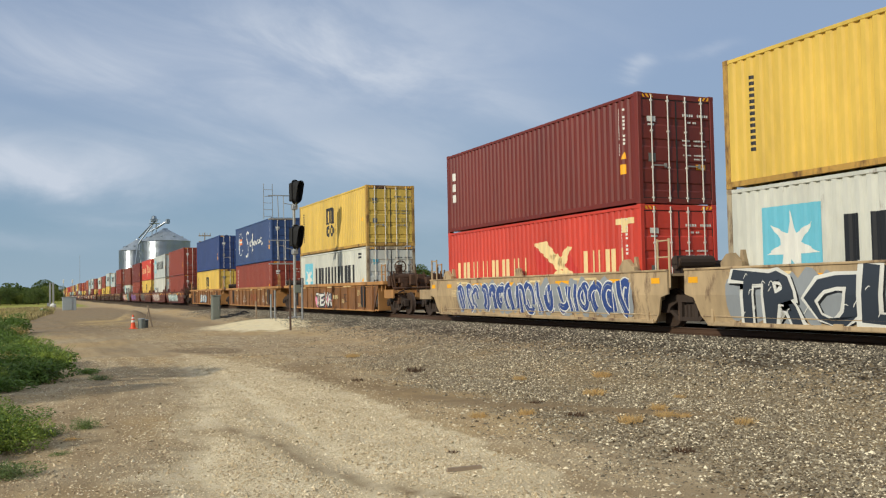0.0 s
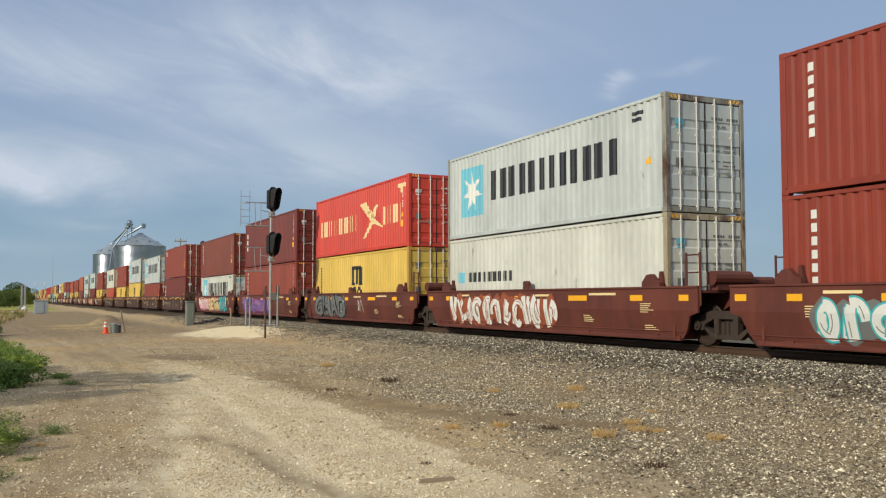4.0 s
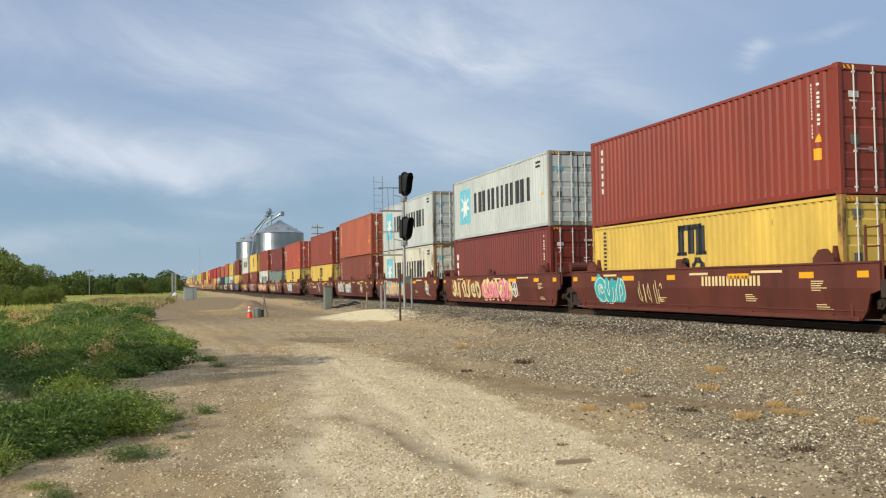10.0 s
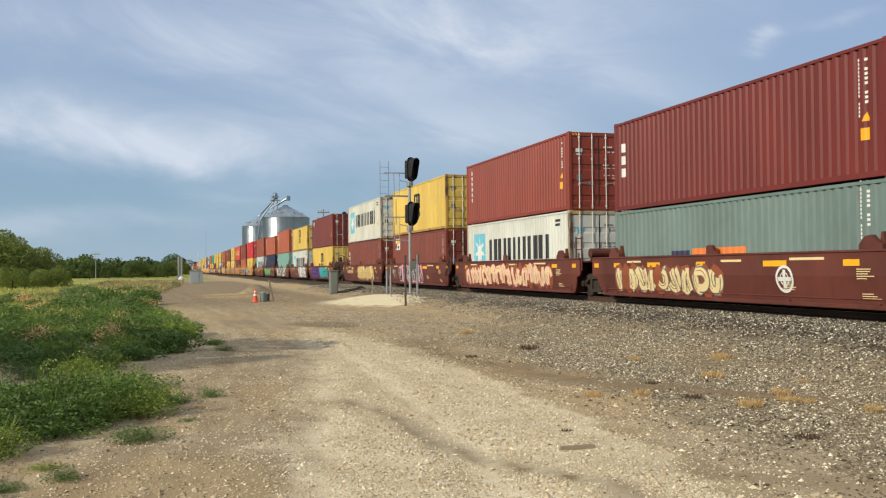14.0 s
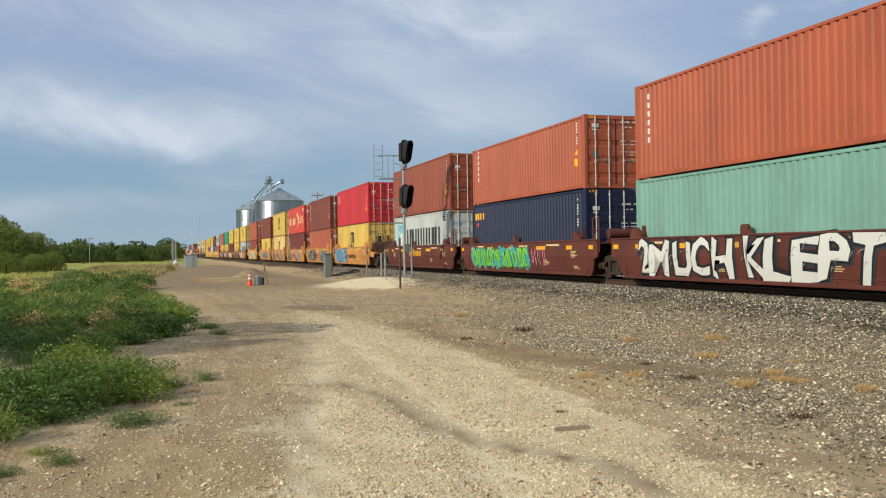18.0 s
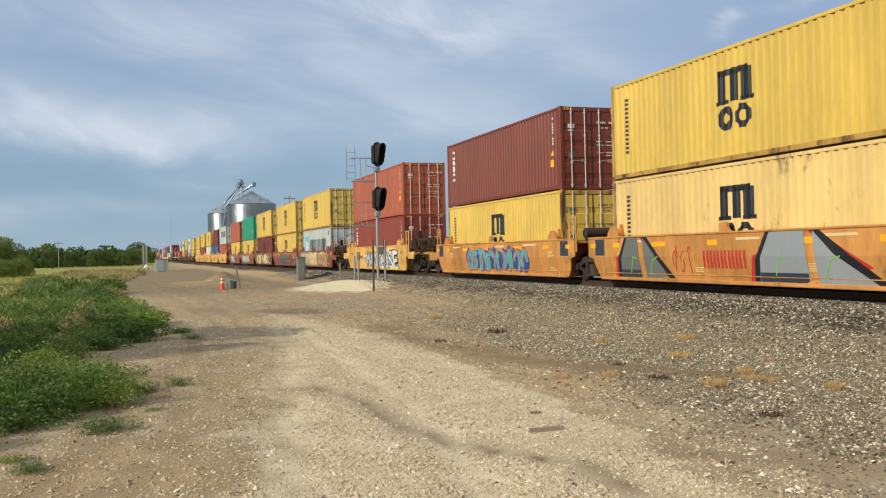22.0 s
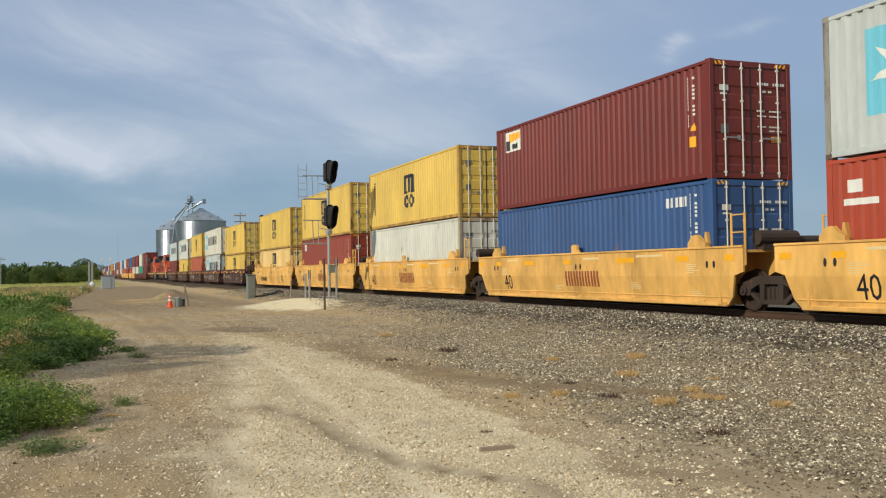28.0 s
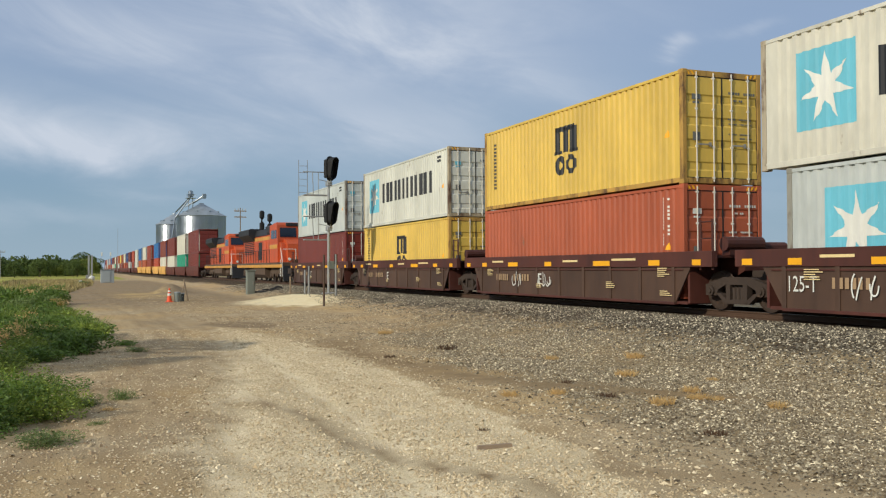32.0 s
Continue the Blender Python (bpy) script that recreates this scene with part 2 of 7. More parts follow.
def mesh_of(name, bm, material=None, smooth=False):
    bmesh.ops.recalc_face_normals(bm, faces=bm.faces)
    me = bpy.data.meshes.new(name)
    bm.to_mesh(me)
    bm.free()
    me.materials.append(material)
    if smooth:
        me.polygons.foreach_set("use_smooth", [True] * len(me.polygons))
    return me


def put(name, me, parent=None, material=None, m=None, label=""):
    """One object on a shared mesh; its material may differ from the mesh's own."""
    ob = new(name, me)
    if material is not None and me.materials[0] != material:
        ob.material_slots[0].link = "OBJECT"
        ob.material_slots[0].material = material
    ob.parent = parent
    if m is not None:
        ob.matrix_basis = m
    if label:
        ob["label"] = label
    return ob


def part(name, bm, material, parent=None, label="", smooth=False):
    return put(name, mesh_of(name, bm, material, smooth), parent, None, None, label)


def make(fn, *a):
    bm = bmesh.new()
    fn(bm, *a)
    return bm


# ---- ground ----
TRACK_X, RAIL_Z = 15.30, 0.60


def smooth(a, b, x):
    t = np.clip((x - a) / (b - a), 0, 1)
    return t * t * (3 - 2 * t)


ROAD_Y = [0, 4, 6, 7.2, 8.3, 10.7, 12.4, 14.8, 18, 20.4, 24.8, 34.6, 56.7, 90, 118, 160]
ROAD_R = [3.4, 3.6, 3.9, 4.1, 4.3, 4.45, 4.55, 4.7, 5.0, 4.6, 4.2, 3.6, 2.5, 0.3, -2.2, -7]
ROAD_L = [-0.4, 0.2, 0.55, 0.75, 0.95, 1.4, 1.7, 2.0, 2.4, 2.6, 3.1, 2.0, -0.4, -2.4, -4.6, -9]
VEG_Y = [0, 7.6, 9.4, 10.2, 12.8, 15.3, 16.5, 17.7, 21.6, 28.3, 44, 66, 82, 97, 118, 160]
VEG_X = [-2.6, -1.2, -0.9, -0.5, 0.0, -0.5, -1.0, -0.3, 0.8, 0.6, -1.2, -1.6, -0.6, 0.5, 0.9, 1.2]


def wobble(x, y, s, seed=0.0):
    return (np.sin(x * s + 1.7 * np.sin(y * s * 0.71 + seed)) + np.sin(y * s * 1.13 + 2.1 * np.sin(x * s * 0.53 + 1.3 + seed))) * 0.5


def height(x, y):
    x, y = np.asarray(x, float), np.asarray(y, float)
    bank = 0.42 * smooth(8.6, 12.9, x) * (1 - smooth(18.0, 22.5, x))
    mound = 0.4 * np.exp(-(((x - 9.1) / 1.9) ** 2 + ((y - 42.5) / 3.2) ** 2))
    heap = 0.62 * np.exp(-(((x - 5.9) / 0.9) ** 2 + ((y - 66.5) / 1.6) ** 2))
    rut = -0.035 * np.exp(-((x - np.interp(y, ROAD_Y, ROAD_R) + 1.6) / 0.25) ** 2) - 0.03 * np.exp(-((x - np.interp(y, ROAD_Y, ROAD_L) - 0.3) / 0.25) ** 2)
    near = 1 - smooth(60, 140, np.hypot(x, y))
    low = -0.35 * smooth(1.0, 9.0, np.interp(y, VEG_Y, VEG_X) - x) * (1 - smooth(60, 120, y))
    return bank + mound + heap + rut * near + low + near * (0.018 * wobble(x, y, 1.3) + 0.012 * wobble(x, y, 3.9, 2.0)) * (1 - smooth(12.6, 13.2, x))


def axis_steps(lo, a, b, hi, fine):
    mid = np.arange(a, b, fine)
    up, dn = [b], [a]
    step = fine
    while up[-1] < hi:
        step *= 1.16
        up.append(up[-1] + step)
    step = fine
    while dn[-1] > lo:
        step *= 1.16
        dn.append(dn[-1] - step)
    return np.array(sorted(set(np.round(np.concatenate([dn, mid, up]), 4))))


def zones(x, y):
    """Shares of pale road gravel, brown dirt, grass and ballast over the plan."""
    e = 0.28 * wobble(x, y, 1.9) + 0.18 * wobble(x, y, 4.7, 1.0)
    road = smooth(-0.9, 1.1, x - np.interp(y, ROAD_Y, ROAD_L) + e) * smooth(-0.16, 0.26, np.interp(y, ROAD_Y, ROAD_R) - x + .45 * e)
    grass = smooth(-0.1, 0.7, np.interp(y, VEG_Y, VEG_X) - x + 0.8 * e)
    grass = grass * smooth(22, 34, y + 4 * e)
    grass = np.maximum(grass, smooth(120, 190, np.hypot(x, y))) * (1 - smooth(6, 9, x) * (1 - smooth(26, 32, x)))
    grass = np.maximum(grass, smooth(26, 34, x + 4 * e))
    ballast = smooth(10.2, 12.2, x + 1.2 * e) * (1 - smooth(18.5, 20, x))
    grey = smooth(0.2, 2.2, x - np.interp(y, ROAD_Y, ROAD_R) + 1.3 * e) * (1 - smooth(12, 20, y + 3 * e - 1.9 * (x - 4.6)))
    road = road * (1 - .85 * smooth(20, 31, y + 2 * e))
    road = np.maximum(road, 1.3 * np.exp(-(((x - 9.4) / 2.6) ** 2 + ((y - 43.5) / 5.0) ** 2)) - .15).clip(0, 1)
    return road, grass, ballast, grey


TYRES = [  # courses of wheels over the dirt: places along them, half width, depth of tone
    ([(3.2, 5.3), (3.09, 6.1), (3.04, 6.65), (2.84, 7.37), (2.57, 8.1), (2.37, 9.4), (2.2, 10.9), (2.1, 13)], .15, 1.2), ([(7.6, 9.6), (6.8, 10.6), (6.3, 11.3), (5.75, 12.6), (5.35, 13.8), (5.1, 15.4), (5.0, 17.5), (5.6, 22)], .55, 1.1), ([(5.0, 5.6), (4.2, 6.5), (3.65, 7.4), (3.4, 8.2)], .3, .8), ([(-1.1, 5.4), (-.4, 8.6), (.3, 13.6), (.9, 15.9), (1.2, 19), (1.0, 26)], .2, .8),
    ([(-.3, 5.4), (.35, 8.6), (.95, 12.6), (1.6, 17), (1.9, 24), (1.6, 34)], .17, .55), ([(.2, 5.2), (.9, 9), (1.5, 14), (2.4, 19), (3.2, 26), (3.0, 38)], .2, .45),
    ([(4.6, 6.2), (3.6, 9.0), (2.9, 11), (2.3, 14)], .12, .5), ([(2.6, 17), (3.3, 24), (3.0, 34), (1.6, 56), (-.6, 90)], .3, .5), ([(-.6, 5.2), (.1, 8.4), (.75, 12.4), (1.35, 16.5), (1.7, 24)], .07, .9), ([(-1.5, 5.2), (-.75, 8.0), (-.1, 11), (.5, 14.5)], .09, .7), ([(.9, 5.2), (1.35, 9), (1.9, 14), (2.7, 20), (3.2, 27)], .1, .5), ([(1.9, 18), (2.6, 26), (2.4, 36), (1.0, 58)], .14, .7),
]


def wear(x, y):
    """Dark wheel courses, a damp patch, dry grass and pale sand over the plan."""
    t = np.zeros_like(x)
    jag = .10 * wobble(x, y, 3.1, 4.0) + .05 * wobble(x, y, 8.3, 2.0)
    for pts, w, k in TYRES:
        py, px = [q[1] for q in pts], [q[0] for q in pts]
        c = np.interp(y, py, px) + .06 * np.sin(y * 1.7 + px[0]) + jag * min(1, w * 2.5)
        t = np.maximum(t, k * np.exp(-((x - c) / w) ** 2) * smooth(py[0] - 1, py[0] + .5, y) * (1 - smooth(py[-1] - 2, py[-1], y)))
    damp = np.exp(-(((x - 4.4) / 1.1) ** 2 + ((y - 27.6 + .5 * (x - 4.4)) / 1.5) ** 2) ** 2) + .5 * np.exp(-(((x - 2.2) / .9) ** 2 + ((y - 30) / 2.6) ** 2))
    straw = .75 * np.exp(-(((x - 4.0) / 2.3) ** 2 + ((y - 60.5) / 7) ** 2)) * (1 + .5 * wobble(x, y, .9, 1.0)) + .9 * smooth(-1.5, .3, np.interp(y, VEG_Y, VEG_X) - x) * smooth(56, 72, y) * smooth(-12, -6, x) * (1 - smooth(125, 150, y))
    sand = np.exp(-(((x - 9.0) / 2.5) ** 2 + ((y - 42) / 4.2) ** 2) ** 2)
    damp = damp + .62 * smooth(30, 50, y) * (1 - smooth(130, 160, y)) * (1 - smooth(8, 11, x)) * smooth(-9, -5, x)
    damp = damp + np.exp(-(((x - 5.9) / 1.2) ** 2 + ((y - 66.5) / 2.2) ** 2))
    return t, np.clip(damp, 0, 1), np.clip(straw, 0, 1), np.clip(sand, 0, 1)


def build_ground():
    xs, ys = axis_steps(-1800, -6, 17, 1800, 0.22), axis_steps(-500, 3.5, 60, 2600, 0.22)
    gx, gy = np.meshgrid(xs, ys)
    gz = height(gx, gy)
    nx, ny = len(xs), len(ys)
    co = np.stack([gx, gy, gz], -1).reshape(-1, 3)
    i = (np.arange(ny - 1)[:, None] * nx + np.arange(nx - 1)[None, :]).ravel()
    faces = np.stack([i, i + 1, i + nx + 1, i + nx], 1)
    me = bpy.data.meshes.new("ground")
    me.from_pydata(co.tolist(), [], faces.tolist())
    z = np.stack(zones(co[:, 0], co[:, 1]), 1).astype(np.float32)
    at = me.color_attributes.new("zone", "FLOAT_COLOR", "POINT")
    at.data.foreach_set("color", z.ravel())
    at = me.color_attributes.new("wear", "FLOAT_COLOR", "POINT")
    at.data.foreach_set("color", np.stack(wear(co[:, 0], co[:, 1]), 1).astype(np.float32).ravel())
    me.polygons.foreach_set("use_smooth", [True] * len(me.polygons))
    m = bpy.data.materials.new("ground_soil")
    m.use_nodes = True
    n, lk = m.node_tree.nodes, m.node_tree.links
    bsdf = n["Principled BSDF"]
    vc = n.new("ShaderNodeVertexColor")
    vc.layer_name = "zone"
    sep = n.new("ShaderNodeSeparateColor")
    lk.new(vc.outputs["Color"], sep.inputs[0])
    wc = n.new("ShaderNodeVertexColor")
    wc.layer_name = "wear"
    wsep = n.new("ShaderNodeSeparateColor")
    lk.new(wc.outputs["Color"], wsep.inputs[0])
    co_ = n.new("ShaderNodeTexCoord")

    def noise_at(scale, detail=5, rough=0.6):
        q = n.new("ShaderNodeTexNoise")
        q.inputs["Scale"].default_value, q.inputs["Detail"].default_value, q.inputs["Roughness"].default_value = scale, detail, rough
        lk.new(co_.outputs["Object"], q.inputs["Vector"])
        return q.outputs["Fac"]

    fine, mid, wide = noise_at(38, 4), noise_at(2.2, 6), noise_at(0.23, 5)
    along = n.new("ShaderNodeMapping")
    along.inputs["Rotation"].default_value, along.inputs["Scale"].default_value = (0, 0, radians(4)), (2.6, .16, 1)
    lk.new(co_.outputs["Object"], along.inputs["Vector"])
    streak = n.new("ShaderNodeTexNoise")
    streak.inputs["Scale"].default_value, streak.inputs["Detail"].default_value, streak.inputs["Roughness"].default_value = 1.6, 5, 0.65
    lk.new(along.outputs["Vector"], streak.inputs["Vector"])
    streak = streak.outputs["Fac"]
    stones = n.new("ShaderNodeTexVoronoi")
    stones.inputs["Scale"].default_value = 26
    lk.new(co_.outputs["Object"], stones.inputs["Vector"])
    pebble = n.new("ShaderNodeTexVoronoi")
    pebble.inputs["Scale"].default_value = 70
    lk.new(co_.outputs["Object"], pebble.inputs["Vector"])

    def mixc(f, a, b):
        q = n.new("ShaderNodeMix")
        q.data_type = "RGBA"
        for s, v in (("Factor", f), ("A", a), ("B", b)):
            if isinstance(v, tuple):
                q.inputs[s].default_value = (*v, 1)
            elif isinstance(v, float):
                q.inputs[s].default_value = v
            else:
                lk.new(v, q.inputs[s])
        return q.outputs["Result"]

    def ranged(v, a, b, lo=0.0, hi=1.0):
        q = n.new("ShaderNodeMapRange")
        q.inputs["From Min"].default_value, q.inputs["From Max"].default_value = a, b
        q.inputs["To Min"].default_value, q.inputs["To Max"].default_value = lo, hi
        lk.new(v, q.inputs["Value"])
        return q.outputs[0]

    def edge(ch):
        """A zone's share with its border broken up by the finer noise."""
        q = n.new("ShaderNodeMath")
        q.operation = "ADD"
        lk.new(ch, q.inputs[0])
        r = ranged(mid, 0.25, 0.75, -0.28, 0.28)
        lk.new(r, q.inputs[1])
        return ranged(q.outputs[0], 0.3, 0.7)

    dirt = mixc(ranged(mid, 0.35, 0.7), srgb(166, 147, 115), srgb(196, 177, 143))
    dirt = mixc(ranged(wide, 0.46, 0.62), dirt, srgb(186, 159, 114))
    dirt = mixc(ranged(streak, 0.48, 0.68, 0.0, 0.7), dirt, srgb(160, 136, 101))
    roadc = mixc(ranged(mid, 0.3, 0.7), srgb(216, 199, 160), srgb(236, 220, 185))
    roadc = mixc(ranged(pebble.outputs["Distance"], 0.0, 0.35, 0.55, 0.0), roadc, srgb(240, 229, 202))
    roadc = mixc(ranged(fine, 0.55, 0.75, 0.0, 0.45), roadc, srgb(164, 144, 112))
    roadc = mixc(ranged(streak, 0.5, 0.7, 0.0, 0.5), roadc, srgb(190, 168, 130))
    greyc = mixc(stones.outputs["Color"], srgb(84, 70, 51), srgb(188, 168, 131))
    greyc = mixc(ranged(wide, 0.42, 0.6, 0.0, 0.5), greyc, mixc(stones.outputs["Color"], srgb(112, 92, 64), srgb(204, 184, 142)))
    greyc = mixc(ranged(mid, 0.5, 0.68, 0.0, 0.7), greyc, srgb(152, 130, 96))
    ballc = mixc(stones.outputs["Color"], srgb(40, 33, 26), srgb(112, 97, 75))
    grassc = mixc(ranged(mid, 0.3, 0.7), srgb(128, 134, 56), srgb(160, 160, 76))
    grassc = mixc(ranged(wide, 0.45, 0.62), grassc, srgb(190, 182, 98))
    c = mixc(edge(sep.outputs["Red"]), dirt, roadc)
    c = mixc(edge(vc.outputs["Alpha"]), c, greyc)
    c = mixc(edge(wc.outputs["Alpha"]), c, mixc(ranged(mid, 0.3, 0.7), srgb(226, 208, 164), srgb(242, 228, 190)))
    tyre = n.new("ShaderNodeMath")
    tyre.operation = "MULTIPLY"
    lk.new(wsep.outputs["Red"], tyre.inputs[0])
    lk.new(ranged(mid, 0.3, 0.6, 0.45, 1.0), tyre.inputs[1])
    c = mixc(tyre.outputs[0], c, srgb(144, 123, 92))
    c = mixc(ranged(edge(wsep.outputs["Green"]), 0.0, 1.0, 0.0, 0.75), c, srgb(128, 110, 86))
    c = mixc(edge(sep.outputs["Blue"]), c, ballc)
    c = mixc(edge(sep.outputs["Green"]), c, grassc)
    c = mixc(ranged(edge(wsep.outputs["Blue"]), 0.0, 1.0, 0.0, 0.7), c, mixc(ranged(mid, 0.35, 0.65), srgb(184, 152, 98), srgb(206, 180, 124)))
    sx = n.new("ShaderNodeSeparateXYZ")
    lk.new(co_.outputs["Object"], sx.inputs[0])
    oil = n.new("ShaderNodeMath")  # brake dust and oil between and beside the rails
    oil.operation = "MULTIPLY"
    lk.new(ranged(sx.outputs["X"], 13.5, 13.9), oil.inputs[0])
    lk.new(ranged(sx.outputs["X"], 16.7, 17.1, 0.9, 0.0), oil.inputs[1])
    c = mixc(oil.outputs[0], c, mixc(stones.outputs["Color"], srgb(66, 53, 42), srgb(116, 95, 74)))
    lk.new(c, bsdf.inputs["Base Color"])
    bsdf.inputs["Roughness"].default_value = 0.95
    bsdf.inputs["Specular IOR Level"].default_value = 0.15
    bp = n.new("ShaderNodeBump")
    bp.inputs["Strength"].default_value, bp.inputs["Distance"].default_value = 0.55, 0.03
    bird = n.new("ShaderNodeMath")
    bird.operation = "ADD"
    lk.new(fine, bird.inputs[0])
    rough = n.new("ShaderNodeMath")
    rough.operation = "MULTIPLY"
    lk.new(ranged(stones.outputs["Distance"], 0, 0.5, 0.8, 0), rough.inputs[0])
    both = n.new("ShaderNodeMath")
    both.operation = "MAXIMUM"
    lk.new(vc.outputs["Alpha"], both.inputs[0])
    lk.new(sep.outputs["Blue"], both.inputs[1])
    lk.new(both.outputs[0], rough.inputs[1])
    lk.new(rough.outputs[0], bird.inputs[1])
    lk.new(bird.outputs[0], bp.inputs["Height"])
    lk.new(bp.outputs[0], bsdf.inputs["Normal"])
    me.materials.append(m)
    tagged(new("ground", me), "flat ground of dirt, pale gravel road and grass", "ground", kind="structure")


build_ground()


# ---- track ----
def build_track():
    rail_mat = surface("rail_steel", srgb(90, 68, 52), 0.7, 0.3, 0.3, 0.3)
    head_mat = surface("rail_head_steel", srgb(150, 146, 140), 0.3, 0.9, 0.1, 0)
    tie_mat = surface("tie_timber", srgb(84, 70, 58), 0.9, 0, 0.4, 0.0)
    prof = [(-.07, -.17), (.07, -.17), (.07, -.155), (.012, -.13), (.012, -.045), (.036, -.035), (.036, -.004), (-.036, -.004), (-.036, -.035), (-.012, -.045), (-.012, -.13), (-.07, -.155)]
    for s in (-1, 1):
        r = part("rail", make(lambda bm: prism(bm, [(TRACK_X + s * 0.754 + a, RAIL_Z + b) for a, b in prof], "y", -120, 1500)), rail_mat)
        tagged(r, "rusty brown steel running rail on the ballast", "rail", "rails of the track", "structure")
        part("running_surface", make(lambda bm: box(bm, TRACK_X + s * 0.754 - .03, TRACK_X + s * 0.754 + .03, -120, 1500, RAIL_Z - .004, RAIL_Z)), head_mat, r, "polished bright rail head")
    bm = bmesh.new()
    box(bm, TRACK_X - 1.3, TRACK_X + 1.3, -0.11, 0.11, RAIL_Z - .36, RAIL_Z - .172)
    tie = mesh_of("tie", bm, tie_mat)
    base = tagged(put("track_ties", tie), "weathered timber railway ties under the rails", "railway tie", kind="structure")
    for i in range(150):
        put("tie", tie, base, None, Matrix.Translation((0, 2 + 0.5 * (i + 1), 0)))
    bm = bmesh.new()
    for i in range(500):
        box(bm, TRACK_X - 1.3, TRACK_X + 1.3, 78 + i * .5 - .11, 78 + i * .5 + .11, RAIL_Z - .36, RAIL_Z - .172)
    part("far_ties", bm, tie_mat, base)["kind"] = "stuff"


build_track()


# ---- containers ----
CL, CW, TALL = 12.192, 1.219, 2.896
GONE = {}


def ribs(L):
    """Where the corrugated side bends: y and depth behind the outer flat."""
    ys, ds, y = [0.16], [0.0], 0.16 + ((L - 0.32) % 0.278) / 2 + 0.05
    while y + 0.278 < L - 0.16:
        ys += [y, y + 0.046, y + 0.124, y + 0.17]
        ds += [0.0, 0.045, 0.045, 0.0]
        y += 0.278
    return np.array(ys + [L - 0.16]), np.array(ds + [0.0])


def clip_slab(poly, a, b):
    for lim, s in ((a, 1), (b, -1)):
        out = []
        for i, p in enumerate(poly):
            q = poly[i - 1]
            dp, dq = s * (p[0] - lim), s * (q[0] - lim)
            if (dp >= 0) != (dq >= 0):
                t = dq / (dq - dp)
                out.append((q[0] + t * (p[0] - q[0]), q[1] + t * (p[1] - q[1])))
            if dp >= 0:
                out.append(p)
        poly = out
        if len(poly) < 3:
            return []
    return poly


def draped(name, polys, ink, L=CL, lift=0.004):
    """Paint laid over the corrugation: convex shapes in metres from the far end and above the base."""
    ys, ds = ribs(L)
    vs, fs = [], []
    for poly in polys:
        poly = [(L - u, v) for u, v in poly]
        lo, hi = min(p[0] for p in poly), max(p[0] for p in poly)
        for i in range(len(ys) - 1):
            if ys[i + 1] <= lo or ys[i] >= hi:
                continue
            c = clip_slab(poly, max(ys[i], lo - 1), min(ys[i + 1], hi + 1))
            if len(c) >= 3:
                fs.append(list(range(len(vs), len(vs) + len(c))))
                vs += [(-CW + 0.014 - lift + float(np.interp(p[0], ys, ds)), p[0], p[1]) for p in c]
    me = bpy.data.meshes.new(name)
    me.from_pydata(vs, [], fs)
    weld(me)
    me.materials.append(INK[ink])
    return me


def weld(me):
    bm = bmesh.new()
    bm.from_mesh(me)
    bmesh.ops.remove_doubles(bm, verts=bm.verts, dist=0.0008)
    bm.to_mesh(me)
    bm.free()


def rect(u0, u1, v0, v1, slant=0.0):
    return [(u0, v0), (u1, v0), (u1 + slant, v1), (u0 + slant, v1)]


def wordbars(u0, u1, v0, v1, n, gap=0.16, stroke=0.3):
    """A painted name as plain upright bars, two to each letter's place."""
    out, w = [], (u1 - u0) / n
    for i in range(n):
        a, b = u0 + i * w, u0 + (i + 1 - gap) * w
        out += [rect(a, a + stroke * w, v0, v1), rect(b - stroke * w, b, v0, v1)]
    return out


def ring(cu, cv, r0, r1, n=16, a0=0.0, a1=360.0, squash=1.0):
    out = []
    for i in range(n):
        a, b = radians(a0 + (a1 - a0) * i / n), radians(a0 + (a1 - a0) * (i + 1) / n)
        out.append([(cu + r * math.cos(k) * squash, cv + r * math.sin(k)) for r, k in ((r0, a), (r1, a), (r1, b), (r0, b))])
    return out


def star(cu, cv, r, n=7, inner=0.38):
    pts = [(cu + (r if i % 2 == 0 else r * inner) * math.sin(math.pi * i / n), cv + (r if i % 2 == 0 else r * inner) * math.cos(math.pi * i / n)) for i in range(2 * n)]
    return [[pts[i - 1], pts[i], pts[(i + 1) % (2 * n)]] for i in range(0, 2 * n, 2)] + [[pts[i] for i in range(1, 2 * n, 2)]]


def rounded(pts):
    """The same stroke with its corners drawn as curves."""
    for _ in range(3):
        out = [pts[0]]
        for (a, b), (c, d) in zip(pts, pts[1:]):
            out += [(a * .75 + c * .25, b * .75 + d * .25), (a * .25 + c * .75, b * .25 + d * .75)]
        pts = out + [pts[-1]]
    return pts


def strip(pts, w):
    """One unbroken stroke, its pieces meeting edge to edge."""
    sides = []
    for i, (a, b) in enumerate(pts):
        (p, q), (r, s) = pts[max(0, i - 1)], pts[min(len(pts) - 1, i + 1)]
        ln = math.hypot(r - p, s - q) or 1
        sides.append(((a - (s - q) / ln * w / 2, b + (r - p) / ln * w / 2), (a + (s - q) / ln * w / 2, b - (r - p) / ln * w / 2)))
    return [[l0, r0, r1, l1] for (l0, r0), (l1, r1) in zip(sides, sides[1:])]


